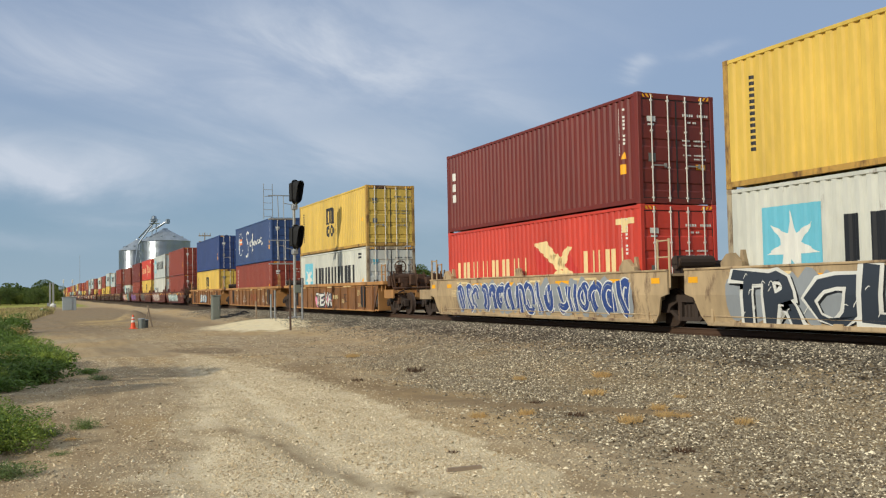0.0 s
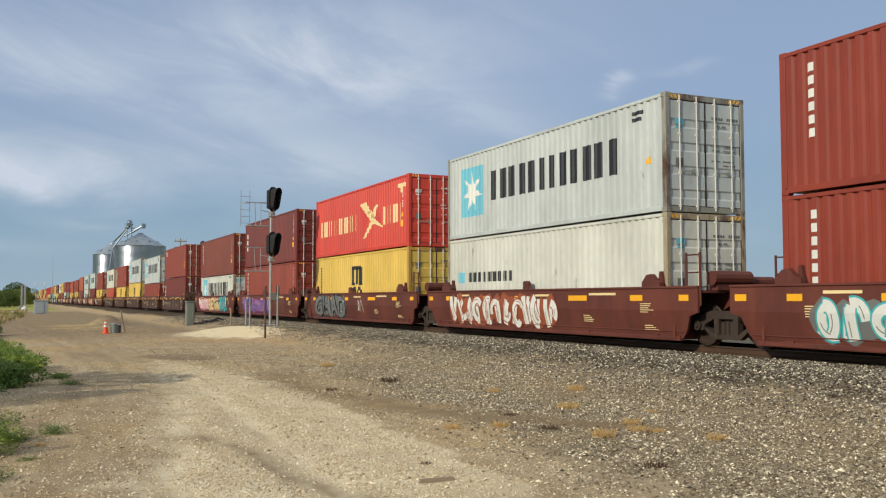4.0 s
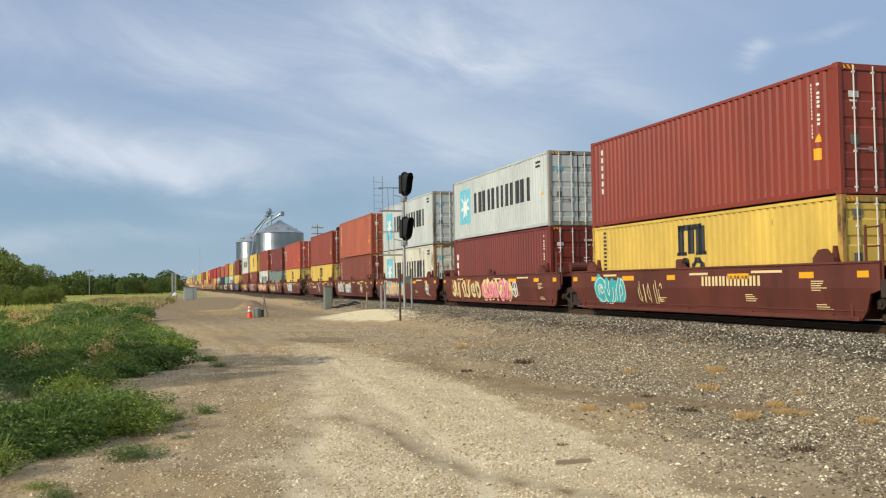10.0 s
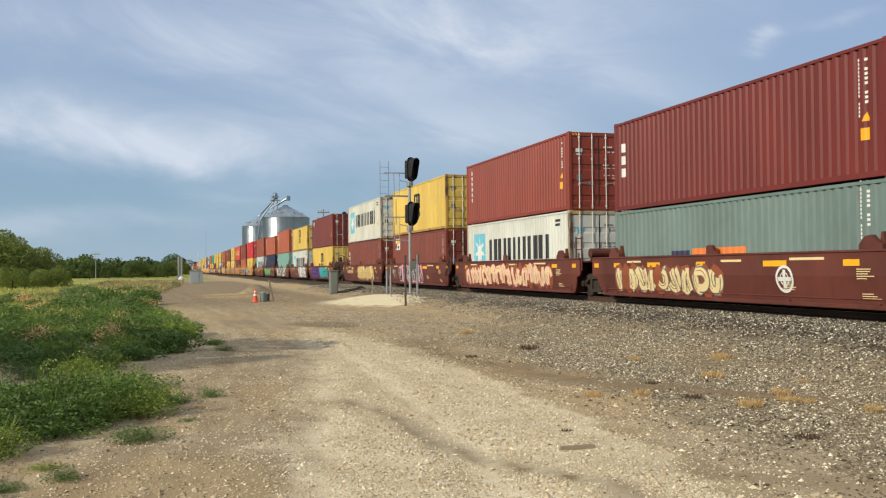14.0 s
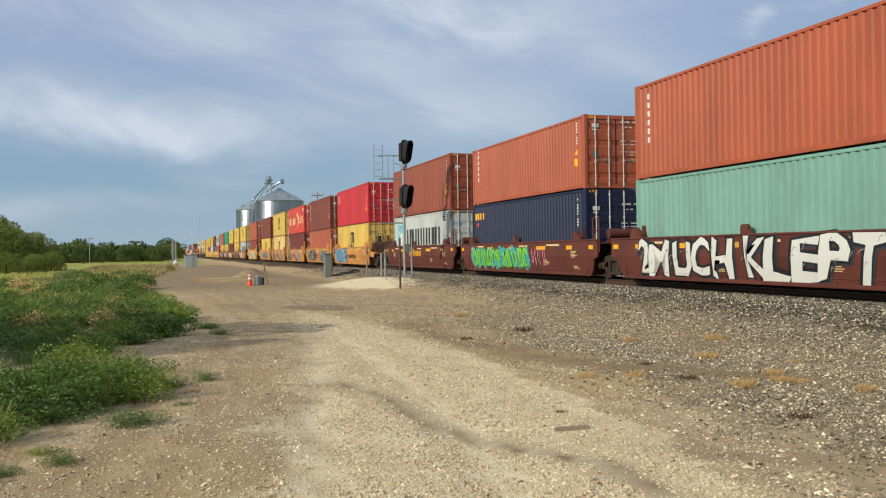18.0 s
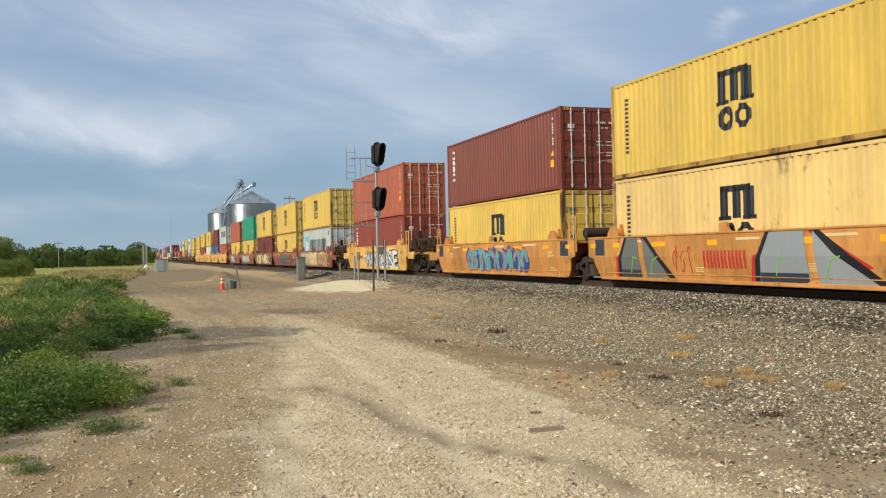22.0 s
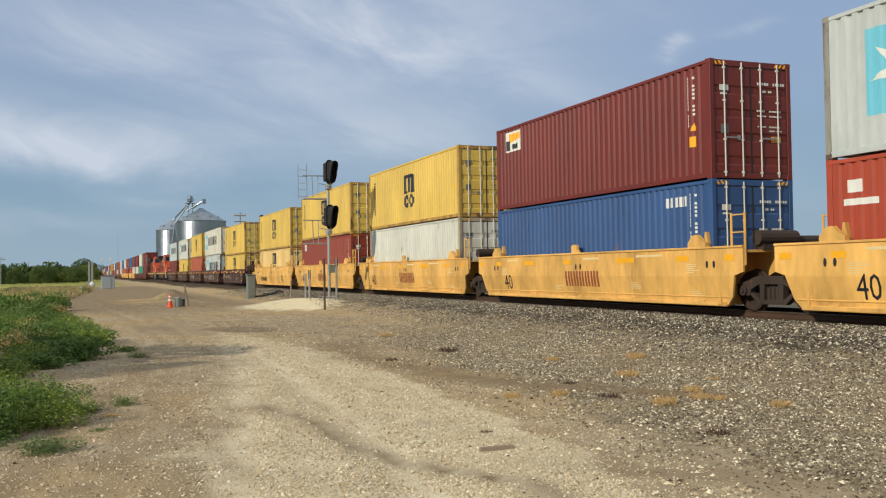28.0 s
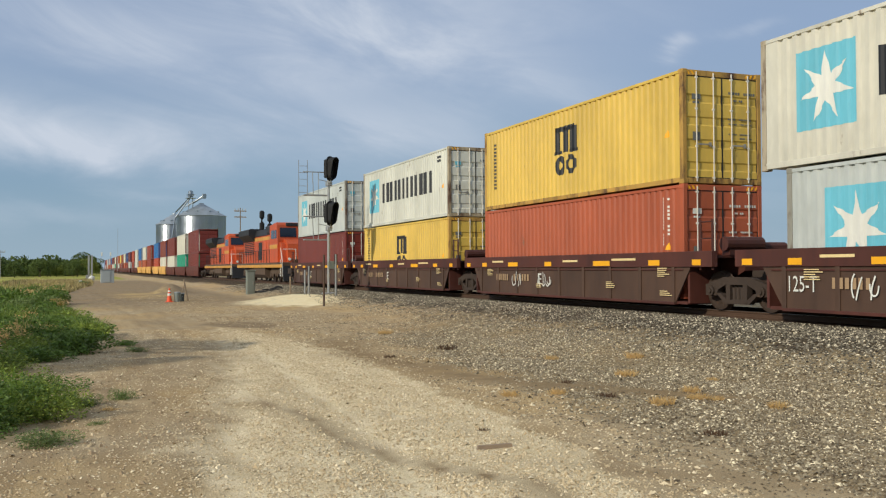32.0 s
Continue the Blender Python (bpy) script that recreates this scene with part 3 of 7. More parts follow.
def ribbon(pts, w):
    out = []
    for (a, b), (c, d) in zip(pts, pts[1:]):
        ln = math.hypot(c - a, d - b) or 1
        nx, ny = -(d - b) / ln * w / 2, (c - a) / ln * w / 2
        ex, ey = (c - a) / ln * w * 0.2, (d - b) / ln * w * 0.2
        out.append([(a + nx - ex, b + ny - ey), (a - nx - ex, b - ny - ey), (c - nx + ex, d - ny + ey), (c + nx + ex, d + ny + ey)])
    return out


SHIELD = [rect(5.42, 5.80, 1.5, 2.32), rect(5.93, 6.25, 1.5, 2.26), rect(6.42, 6.78, 1.5, 2.26), rect(5.42, 6.7, 2.16, 2.32), rect(5.36, 5.9, 1.46, 1.56), rect(6.4, 6.92, 1.46, 1.56)]
SHIELD2, SHIELD3 = ring(5.78, 1.1, .14, .32, 8, 22.5, 382.5), ring(6.46, 1.1, .14, .32, 8, 22.5, 382.5)
BIRD = [[(6.5, 2.15), (7.3, 2.2), (7.9, 1.75), (7.6, 1.5)], [(7.5, 1.75), (8.0, 1.8), (8.4, 1.4), (7.9, 1.25)], [(7.9, 1.5), (8.5, 2.0), (8.75, 1.95), (8.3, 1.35)], [(8.2, 1.45), (8.2, 1.2), (9.3, .95), (9.35, 1.0)], [(7.95, 1.35), (8.3, 1.25), (7.2, .6), (6.95, .62)]]
SCRIPT = [(4.9, 2.25), (4.3, 2.45), (3.95, 2.0), (4.55, 1.6), (4.75, 1.0), (4.3, .55), (3.7, .7)]
SCRIPT2 = [(5.1, 1.2), (5.5, 1.75), (5.15, 1.5), (5.6, 1.2), (5.9, 1.7), (6.25, 2.35), (6.1, 1.2), (6.0, .75), (6.35, 1.3), (6.6, 1.75), (6.7, 1.2), (6.95, 1.75), (7.1, 1.2), (7.4, 1.75), (7.6, 1.2), (7.9, 1.75), (8.05, 1.25), (8.35, 1.75), (8.5, 1.25), (8.85, 1.75), (9.2, 1.7), (8.9, 1.5), (9.2, 1.2), (9.5, 1.35)]
DECALS = {
    "star": [("emblem_panel", "sky", [rect(1.08, 2.70, .73, 2.4)], .003), ("emblem_star", "white", star(1.89, 1.56, .74), .008), ("name_marking", "black", wordbars(3.25, 10.35, 1.14, 2.09, 6), .004), ("serial_marking", "black", [rect(10.86, 11.3, 2.52, 2.62), rect(10.86, 11.2, 2.36, 2.46)], .004)],
    "starline": [("name_marking", "black", wordbars(1.5, 4.6, 1.4, 1.72, 10), .004), ("emblem_panel", "sky", [rect(.85, 1.3, 1.38, 1.74)], .004)],
    "shield": [("emblem_marking", "black", SHIELD, .004), ("emblem_ring", "black", SHIELD2, .004), ("emblem_ring", "black", SHIELD3, .004), ("upright_marking", "black", [rect(.82, .93, .75 + .13 * i, .83 + .13 * i) for i in range(13)], .004)],
    "bird": [("name_marking", "cream", wordbars(.85, 6.2, 1.0, 1.75, 7, .2, .18), .004), ("bird_emblem", "cream", BIRD, .006), ("second_name_marking", "cream", wordbars(9.42, 11.5, 1.05, 1.8, 3, .2, .2), .004), ("crest_bar", "cream", [rect(11.0, 11.85, 2.42, 2.58), rect(11.3, 11.6, 2.2, 2.42)], .004), ("emblem_field", "red", [[(6.5, 2.1), (7.4, 1.5), (6.95, .7)]], .003), ("emblem_field", "red", [[(9.3, 1.0), (8.5, 1.9), (8.3, 1.4)]], .003)],
    "upright": [("upright_marking", "white", [rect(.70, .88, 1.08 + .26 * i, 1.25 + .26 * i) for i in range(6)], .004)],
    "notch": [("upright_marking", "white", [rect(.46, .70, 1.1 + .4 * i, 1.38 + .4 * i) for i in range(3)], .004)],
    "gold": [("upright_marking", "white", ring(.85, 1.35, .1, .2, 8) + ring(.85, 2.35, .1, .2, 8) + [rect(.68, 1.02, 1.6, 1.85), rect(.68, 1.02, 1.92, 2.1)], .004)],
    "cherry": [("emblem_marking", "white", wordbars(.5, 1.35, 1.85, 2.5, 3, .1, .3), .004)],
    "seabar": [("emblem_marking", "amber", wordbars(.3, 1.5, 2.2, 2.5, 4), .004), ("small_marking", "red", [rect(.4, .8, 1.9, 2.05)], .004)],
    "b40": [("emblem_panel", "white", [rect(.7, 1.93, 2.0, 2.7)], .003), ("emblem_stripe", "amber", [[(1.0, 2.3), (1.85, 2.42), (1.85, 2.62), (1.0, 2.62)]], .006), ("emblem_marking", "black", [rect(.8, 1.1, 2.06, 2.4), rect(1.2, 1.7, 2.08, 2.25)], .007)],
    "flower": [("emblem_panel", "white", [rect(.85, 1.2, 2.2, 2.62)], .003), ("emblem_stripe", "blue", [rect(.9, 1.15, 2.28, 2.45)], .006), ("emblem_patch", "amber", [rect(.95, 1.15, 2.45, 2.56)], .007)],
    "twobars": [("emblem_marking", "white", [rect(.55, .9, 2.2, 2.45), rect(.4, 1.3, 1.95, 2.08)], .004)],
    "script": [("emblem_ring", "white", ring(1.9, 1.6, .82, .86, 20, squash=.95), .004), ("emblem_flag", "orange", [rect(1.6, 2.4, 1.55, 2.0)], .004), ("flag_cross", "white", [rect(1.42, 1.55, .95, 2.1), rect(1.6, 2.4, 1.72, 1.84)], .007), ("script_ribbon", "white", strip(rounded(SCRIPT), .15) + strip(rounded(SCRIPT2), .1), .004)],
    "label": [("poster", "orange", [rect(4.6, 7.2, .62, 1.3)], .004), ("poster_panel", "darkblue", [rect(3.5, 4.5, .68, 1.25)], .004)],
    "topbars": [("serial_marking", "white", wordbars(10.3, 11.2, 2.3, 2.55, 4), .004)],
    "patch": [("repair_patch", "rust", [rect(1.6, 6.8, .7, 1.35)], .003)],
    "plain": [],
}
PALE = ("yellow", "paleyellow", "white", "grey", "dirtywhite", "cream", "seafoam")


def decal_meshes(kind, L):
    key = (kind, L)
    if key not in GONE:
        made = []
        for nm, ink, polys, lift in DECALS[kind]:
            if nm in ("name_marking", "second_name_marking") or (nm == "upright_marking" and len(polys) < 10):
                made += [(nm[:-1], draped(nm[:-1], [q], ink, L, lift)) for q in polys]
            else:
                made.append((nm, draped(nm, polys, ink, L, lift)))
        GONE[key] = made
    return GONE[key]


def container_meshes(L, CH):
    """The shared meshes of one length and height of box."""
    if (L, CH) in GONE:
        return GONE[L, CH]
    g = {}
    ys, ds = ribs(L)
    for name, s in (("near", -1), ("off", 1)):
        bm = bmesh.new()
        rows = [[bm.verts.new((s * (CW - 0.014 - d), y, z)) for y, d in zip(ys, ds)] for z in (0.14, CH - 0.09)]
        for i in range(len(ys) - 1):
            bm.faces.new((rows[0][i], rows[0][i + 1], rows[1][i + 1], rows[1][i]))
        g["side_" + name] = mesh_of("side_panel", bm)
        for nm, z0, z1, w in (("top_rail", CH - 0.10, CH - 0.02, 0.07), ("bottom_rail", 0.035, 0.16, 0.06)):
            x0, x1 = sorted((s * (CW - 0.002), s * (CW - w)))
            g[nm + "_" + name] = mesh_of(nm, make(lambda bm: box(bm, x0, x1, 0.12, L - 0.12, z0, z1, 0.006)))
    g["roof"] = mesh_of("roof", make(lambda bm: box(bm, -CW + .04, CW - .04, .05, L - .05, CH - .05, CH - .02)))
    g["roof_far"] = mesh_of("roof", make(lambda bm: box(bm, -CW + .01, CW - .01, .05, L - .05, CH - .09, CH)))
    g["floor_far"] = mesh_of("floor", make(lambda bm: box(bm, -CW + .01, CW - .01, .05, L - .05, 0, .14)))
    g["floor"] = mesh_of("floor", make(lambda bm: box(bm, -CW + .05, CW - .05, .05, L - .05, .06, .14)))
    bm = bmesh.new()
    for i in range(8):
        a = -1.06 + i * .265
        prism(bm, [(a, L - .03), (a + .07, L - .06), (a + .13, L - .06), (a + .2, L - .03), (a + .265, L - .03), (a + .265, L - .09), (a, L - .09)], "z", .14, CH - .1)
    g["front"] = mesh_of("front_panel", bm)
    g["post"] = mesh_of("corner_post", make(lambda bm: box(bm, -.06, .06, -.075, .075, .1, CH - .1, .008)))
    g["casting"] = mesh_of("corner_casting", make(lambda bm: box(bm, -.082, .082, -.09, .09, -.06, .06, .012)))
    g["header"] = mesh_of("door_header", make(lambda bm: box(bm, -1.1, 1.1, .012, .13, CH - .16, CH - .015, .006)))
    g["sill"] = mesh_of("door_sill", make(lambda bm: box(bm, -1.1, 1.1, .012, .13, .015, .15, .006)))
    bm = bmesh.new()
    for s in (-1, 1):
        for i in range(3):
            prism(bm, [(s * (.72 + i * .13), CH - .13), (s * (.78 + i * .13), CH - .13), (s * (.84 + i * .13), CH - .04), (s * (.78 + i * .13), CH - .04)], "y", .006, .012)
    g["hazard"] = mesh_of("height_stripes", bm, INK["amber"])
    pr = [(.03, .17)]
    for z in (.33, .9, 1.47, 2.04):
        pr += [(.03, z), (.052, z + .04), (.052, z + .2), (.03, z + .24)]
    pr += [(.03, CH - .18), (.11, CH - .18), (.11, .17)]
    for nm, a, b in (("left", -1.09, -.012), ("right", .012, 1.09)):
        bm = bmesh.new()
        lo, hi = [bm.verts.new((a, y, z)) for y, z in pr], [bm.verts.new((b, y, z)) for y, z in pr]
        for i in range(len(pr)):
            bm.faces.new((lo[i], lo[(i + 1) % len(pr)], hi[(i + 1) % len(pr)], hi[i]))
        bm.faces.new(lo[::-1])
        bm.faces.new(hi)
        g["door_" + nm] = mesh_of("door", bm)
    bm = bmesh.new()
    rod(bm, (0, -.002, .06), (0, -.002, CH - .06), .017, 6)
    for z in (.16, .95, 1.9, CH - .2):
        box(bm, -.032, .032, -.018, .03, z - .022, z + .022)
    g["rod"] = mesh_of("lock_rod", bm, rod_steel)
    g["handle"] = mesh_of("door_handle", make(lambda bm: (box(bm, -.01, .42, -.024, -.008, .985, 1.02), box(bm, .36, .42, -.02, .03, .95, 1.06))), steel)
    bm = bmesh.new()
    rn = random.Random(4)
    for x0, z, w, h in ((.14, 2.32, .38, .09), (.62, 2.32, .38, .09), (.3, 2.14, .3, .07), (.18, 1.66, .3, .06), (.55, 1.66, .4, .06), (.2, 1.54, .26, .05), (.55, 1.54, .4, .05), (.2, 1.28, .26, .05), (.55, 1.28, .36, .05), (.55, 1.18, .36, .05)):
        q = x0
        while q < x0 + w:  # one small dab to each character
            cw = h * rn.uniform(.4, .7)
            if rn.random() > .12:
                box(bm, q, q + cw, .022, .026, z, z + h * .72)
            q += cw + h * .25
    g["marks"] = mesh_of("serial_marking", bm)
    g["tag"] = mesh_of("door_sticker", make(lambda bm: box(bm, -.9, -.68, .021, .027, 1.1, 1.32)), INK["grey"])
    g["tag2"] = mesh_of("door_sticker", make(lambda bm: box(bm, .6, .9, .021, .027, .92, 1.06)), INK["amber"])
    g["badge"] = mesh_of("door_badge", make(lambda bm: (box(bm, -.92, -.66, .021, .027, 2.14, 2.28), box(bm, -.9, -.7, .021, .027, 2.04, 2.09))))
    bm = bmesh.new()
    for x0, x1, z0, z1 in ((-.02, .02, .17, CH - .17), (-1.115, -1.085, .15, CH - .15), (1.085, 1.115, .15, CH - .15), (-1.085, -.02, .15, .172), (.02, 1.085, .15, .172), (-1.085, -.02, CH - .182, CH - .158), (.02, 1.085, CH - .182, CH - .158)):
        box(bm, x0, x1, .024, .05, z0, z1)
    g["seal"] = mesh_of("door_seal", bm, dark)
    GONE[L, CH] = g
    g["serial"] = draped("serial_marking", [rect(11.24, 11.29, 1.35 + .085 * k, 1.41 + .085 * k) for k in range(15) if k != 4] + [rect(11.46, 11.53, 1.62 + .1 * k, 1.68 + .1 * k) for k in range(10) if k not in (3, 8)], "white", L)
    g["sticker"] = draped("warning_sticker", [rect(11.34, 11.6, .84, 1.1)], "amber", L)
    g["triangle"] = draped("warning_triangle", [[(11.38, 1.24), (11.6, 1.24), (11.49, 1.44)]], "amber", L, .005)
    return g


WORDS = {
    "yellow": "mustard yellow", "paleyellow": "faded yellow", "maroon": "dark maroon", "red": "brick red", "brown": "red-brown", "sienna": "rusty orange-brown", "orange": "burnt orange",
    "scarlet": "bright red", "cherry": "crimson", "blue": "deep blue", "steelblue": "medium blue", "denim": "slate blue", "navy": "navy blue", "seafoam": "sea-green", "greygreen": "grey-green",
    "green": "emerald green", "white": "white", "grey": "light grey", "dirtywhite": "rusty white", "vermilion": "orange-red", "cream": "cream white", "skyblue": "bright blue",
}
TRAIN = []  # things and their poses when the clip starts


def shipping_container(x, y, z, colour, decal, plain=False, long=False, low=False):
    L = 13.716 if long else CL
    CH = 2.591 if low else TALL
    paint, g = PAINT[colour], container_meshes(L, CH)
    root = put("shipping_container", g["floor_far" if plain else "floor"], None, paint)
    where = "stacked on another" if z > 3 else "low in a well car"
    mark = " with painted bars" if DECALS[decal] else ""
    tagged(root, f"{WORDS[colour]} corrugated container{mark}, {where}", "container", "containers on the train")
    put("side_panel", g["side_near"], root, paint)
    put("side_panel", g["side_off"], root, paint)
    put("roof", g["roof_far" if plain else "roof"], root, paint)
    d1, d2 = put("door", g["door_left"], root, paint), put("door", g["door_right"], root, paint)
    worn = WORN.get(colour, paint)
    if not plain:
        put("front_panel", g["front"], root, paint)
        for nm in ("near", "off"):
            put("top_rail", g["top_rail_" + nm], root, paint)
        put("bottom_rail", g["bottom_rail_near"], root, WORN["yellow"] if colour == "yellow" else paint)
        for sx in (-1, 1):
            for yy in (.078, L - .078):
                if sx > 0 and yy > 1:
                    continue
                put("corner_post", g["post"], root, worn, Matrix.Translation((sx * (CW - .062), yy, 0)))
                for zz in (.06, CH - .06):
                    put("corner_casting", g["casting"], root, worn, Matrix.Translation((sx * (CW - .079), yy + (.012 if yy < 1 else -.012), zz)))
        put("door_header", g["header"], root, worn)
        put("door_sill", g["sill"], root, worn)
        put("door_seal", g["seal"], root)
        put("height_stripes", g["hazard"], root)["kind"] = "stuff"
        for d, s in ((d1, -1), (d2, 1)):
            for k in (.28, .8):
                put("lock_rod", g["rod"], d, None, Matrix.Translation((s * k, 0, 0)))
            put("door_handle", g["handle"], d, None, Matrix.Translation((-.78 if s < 0 else .3, 0, 0)))
        ink = INK["grey"] if colour in PALE else INK["white"]
        put("serial_marking", g["marks"], d2, ink)["kind"] = "stuff"
        put("door_sticker", g["tag"], d1)
        put("door_badge", g["badge"], d1, INK["sky"] if decal.startswith("star") else ink)
        if colour not in PALE:
            put("serial_marking", g["serial"], root)["kind"] = "stuff"
            put("warning_sticker", g["sticker"], root)
            put("door_sticker", g["tag2"], d2)
        put("warning_triangle", g["triangle"], root)
    else:
        root["group"] = "far containers on the train"
    for nm, me in decal_meshes(decal, L):
        ob = put(nm, me, root)
        if nm in ("upright_marking", "serial_marking", "emblem_marking"):
            ob["kind"] = "stuff"
    TRAIN.append((root, x, y - (0.76 if long else 0), z))
    return root


# ---- well cars ----
FOLD = 0.80  # the smooth sides lean inwards below this height


def inset(v):
    return np.maximum(0, FOLD - v) * .16


def glyphs(word, fat, slant):
    """The built-in letters of a word as corner places and faces, in letter heights."""
    cu = bpy.data.curves.new("letters", "FONT")
    cu.body, cu.size, cu.offset, cu.resolution_u, cu.shear = word, 1.0, fat, 2, slant
    ob = bpy.data.objects.new("letters", cu)
    me = bpy.data.meshes.new_from_object(ob)
    bpy.data.objects.remove(ob)
    co = np.zeros(len(me.vertices) * 3)
    me.vertices.foreach_get("co", co)
    return me, co.reshape(-1, 3)


def side_mesh(name, me, u, v, x, ink, L, fold):
    """Lays a flat mesh on the car's side at distances u from the far end and heights v."""
    me.vertices.foreach_set("co", np.stack([np.full(len(u), x), L - u, v], 1).ravel())
    if fold:
        bm = bmesh.new()
        bm.from_mesh(me)
        bmesh.ops.bisect_plane(bm, geom=bm.verts[:] + bm.edges[:] + bm.faces[:], plane_co=(0, 0, FOLD), plane_no=(0, 0, 1))
        for q in bm.verts:
            q.co.x += float(inset(q.co.z))
        bm.to_mesh(me)
        bm.free()
    me.name = name
    me.materials.clear()
    me.materials.append(INK[ink])
    return me


def lettering(word, u0, u1, v0, v1, name, ink, fat=0.0, x=-1.462, slant=0.0, L=CL, fold=False):
    """Raised paint in the built-in letters, stretched into a panel of the car's side."""
    me, co = glyphs(word, fat, slant)
    lo, hi = co.min(0), co.max(0)
    a, b = (co[:, 0] - lo[0]) / (hi[0] - lo[0]), (co[:, 1] - lo[1]) / max(1e-6, hi[1] - lo[1])
    return side_mesh(name, me, u0 + a * (u1 - u0), v0 + b * (v1 - v0), x, ink, L, fold)


def sprayed(letter, u0, u1, v0, v1, name, ink, fat, x, rn, du=0.0, dv=0.0, fold=False):
    """One swollen, leaning graffiti letter; the same rn gives each of its layers the same shape."""
    me, co = glyphs(letter, fat, 0.0)
    me0, base = glyphs(letter, 0.0, 0.0)
    lo, hi = base.min(0), base.max(0)
    a, b = (co[:, 0] - lo[0]) / (hi[0] - lo[0]), (co[:, 1] - lo[1]) / max(1e-6, hi[1] - lo[1])
    lean, bow, wave, ph = rn.uniform(-.12, .22), rn.uniform(-.18, .18), rn.uniform(.03, .08), rn.uniform(0, 6.28)
    u = a + lean * (b - .5) + bow * (b - .5) ** 2 * 2 + wave * np.sin(b * 7 + ph)
    v = b + wave * np.sin(a * 6 + ph) + .10 * (a - .5) * rn.uniform(-1, 1)
    return side_mesh(name, me, u0 + u * (u1 - u0) + du, np.clip(v0 + v * (v1 - v0) + dv, .14, 1.47), x, ink, CL, fold)


def flat(name, polys, ink, x=-1.462, L=CL, step=0.0, fold=False):
    """Thin paint on a car's side; where strokes cross, each lies a hair over the last."""
    vs, fs = [], []
    for k, whole in enumerate(polys):
        pieces = [whole]
        if fold:
            turned = [(v, u) for u, v in whole]
            pieces = [[(u, v) for v, u in c] for c in (clip_slab(turned, -9, FOLD), clip_slab(turned, FOLD, 9)) if len(c) > 2]
        for poly in pieces:
            fs.append(list(range(len(vs), len(vs) + len(poly))))
            vs += [(x - step * (k % 30) + (float(inset(v)) if fold else 0), L - u, v) for u, v in poly]
    me = bpy.data.meshes.new(name)
    me.from_pydata(vs, [], fs)
    me.materials.append(INK[ink])
    return me


def truck_meshes():
    if "truck" in GONE:
        return GONE["truck"]
    g = {"bolster": mesh_of("truck", make(lambda bm: (box(bm, -1.0, 1.0, -.2, .2, .45, .78, .03), box(bm, -.35, .35, -.35, .35, .78, .95, .02))), truck_iron)}
    bm = bmesh.new()
    prism(bm, [(-1.12, .62), (-1.12, .36), (-.72, .36), (-.66, .5), (-.38, .62), (.38, .62), (.66, .5), (.72, .36), (1.12, .36), (1.12, .62), (.8, .7), (.45, .8), (-.45, .8), (-.8, .7)], "x", -.08, .08)
    prism(bm, [(-.75, .42), (-.42, .17), (.42, .17), (.75, .42), (.6, .42), (.36, .27), (-.36, .27), (-.6, .42)], "x", -.07, .07)
    for y in (-.3, .3):
        prism(bm, [(y - .06, .2), (y + .06, .2), (y + .08, .66), (y - .08, .66)], "x", -.075, .075)
    for y in (-.14, 0, .14):
        rod(bm, (0, y, .27), (0, y, .55), .055, 8)
    for y in (-.89, .89):
        rod(bm, (-.13, y, .47), (.1, y, .47), .12, 10)
        rod(bm, (-.16, y, .47), (-.12, y, .47), .06, 8)
    g["frame"] = mesh_of("side_frame", bm, truck_iron)
    bm = bmesh.new()
    for s in (-1, 1):
        lathe(bm, [(.02, s * .86), (.34, s * .86), (.40, s * .87), (.46, s * .865), (.465, s * .76), (.495, s * .735), (.47, s * .715), (.36, s * .73), (.02, s * .74)], 24, pose(0, 0, .465, 0, 90, 0))
    rod(bm, (-1.05, 0, .465), (1.05, 0, .465), .075, 8)
    g["wheelset"] = mesh_of("wheelset", bm, wheel_iron)
    GONE["truck"] = g
    return g


def truck(parent, y):
    g = truck_meshes()
    t = put("truck", g["bolster"], parent, None, Matrix.Translation((0, y, 0)), "grimy cast-iron two-axle truck")
    for s in (-1, 1):
        put("side_frame", g["frame"], t, None, pose(s * 1.02, 0, 0, 0, 0, 0 if s < 0 else 180))
    for yy in (-.89, .89):
        put("wheelset", g["wheelset"], t, None, Matrix.Translation((0, yy, 0)))


STYLE = {  # paint, top of side, ribs, how far the well runs past the box
    "beige": ("beige", 1.42, 0, .45), "chestnut": ("chestnut", 1.36, 0, .45), "deck": ("deck", 1.42, 9, .45), "ochre": ("ochre", 1.45, 13, 1.98), "golden": ("golden", 1.50, 0, .45),
    "amberold": ("amberold", 1.42, 0, .45), "faded": ("faded", 1.40, 0, .45),
}


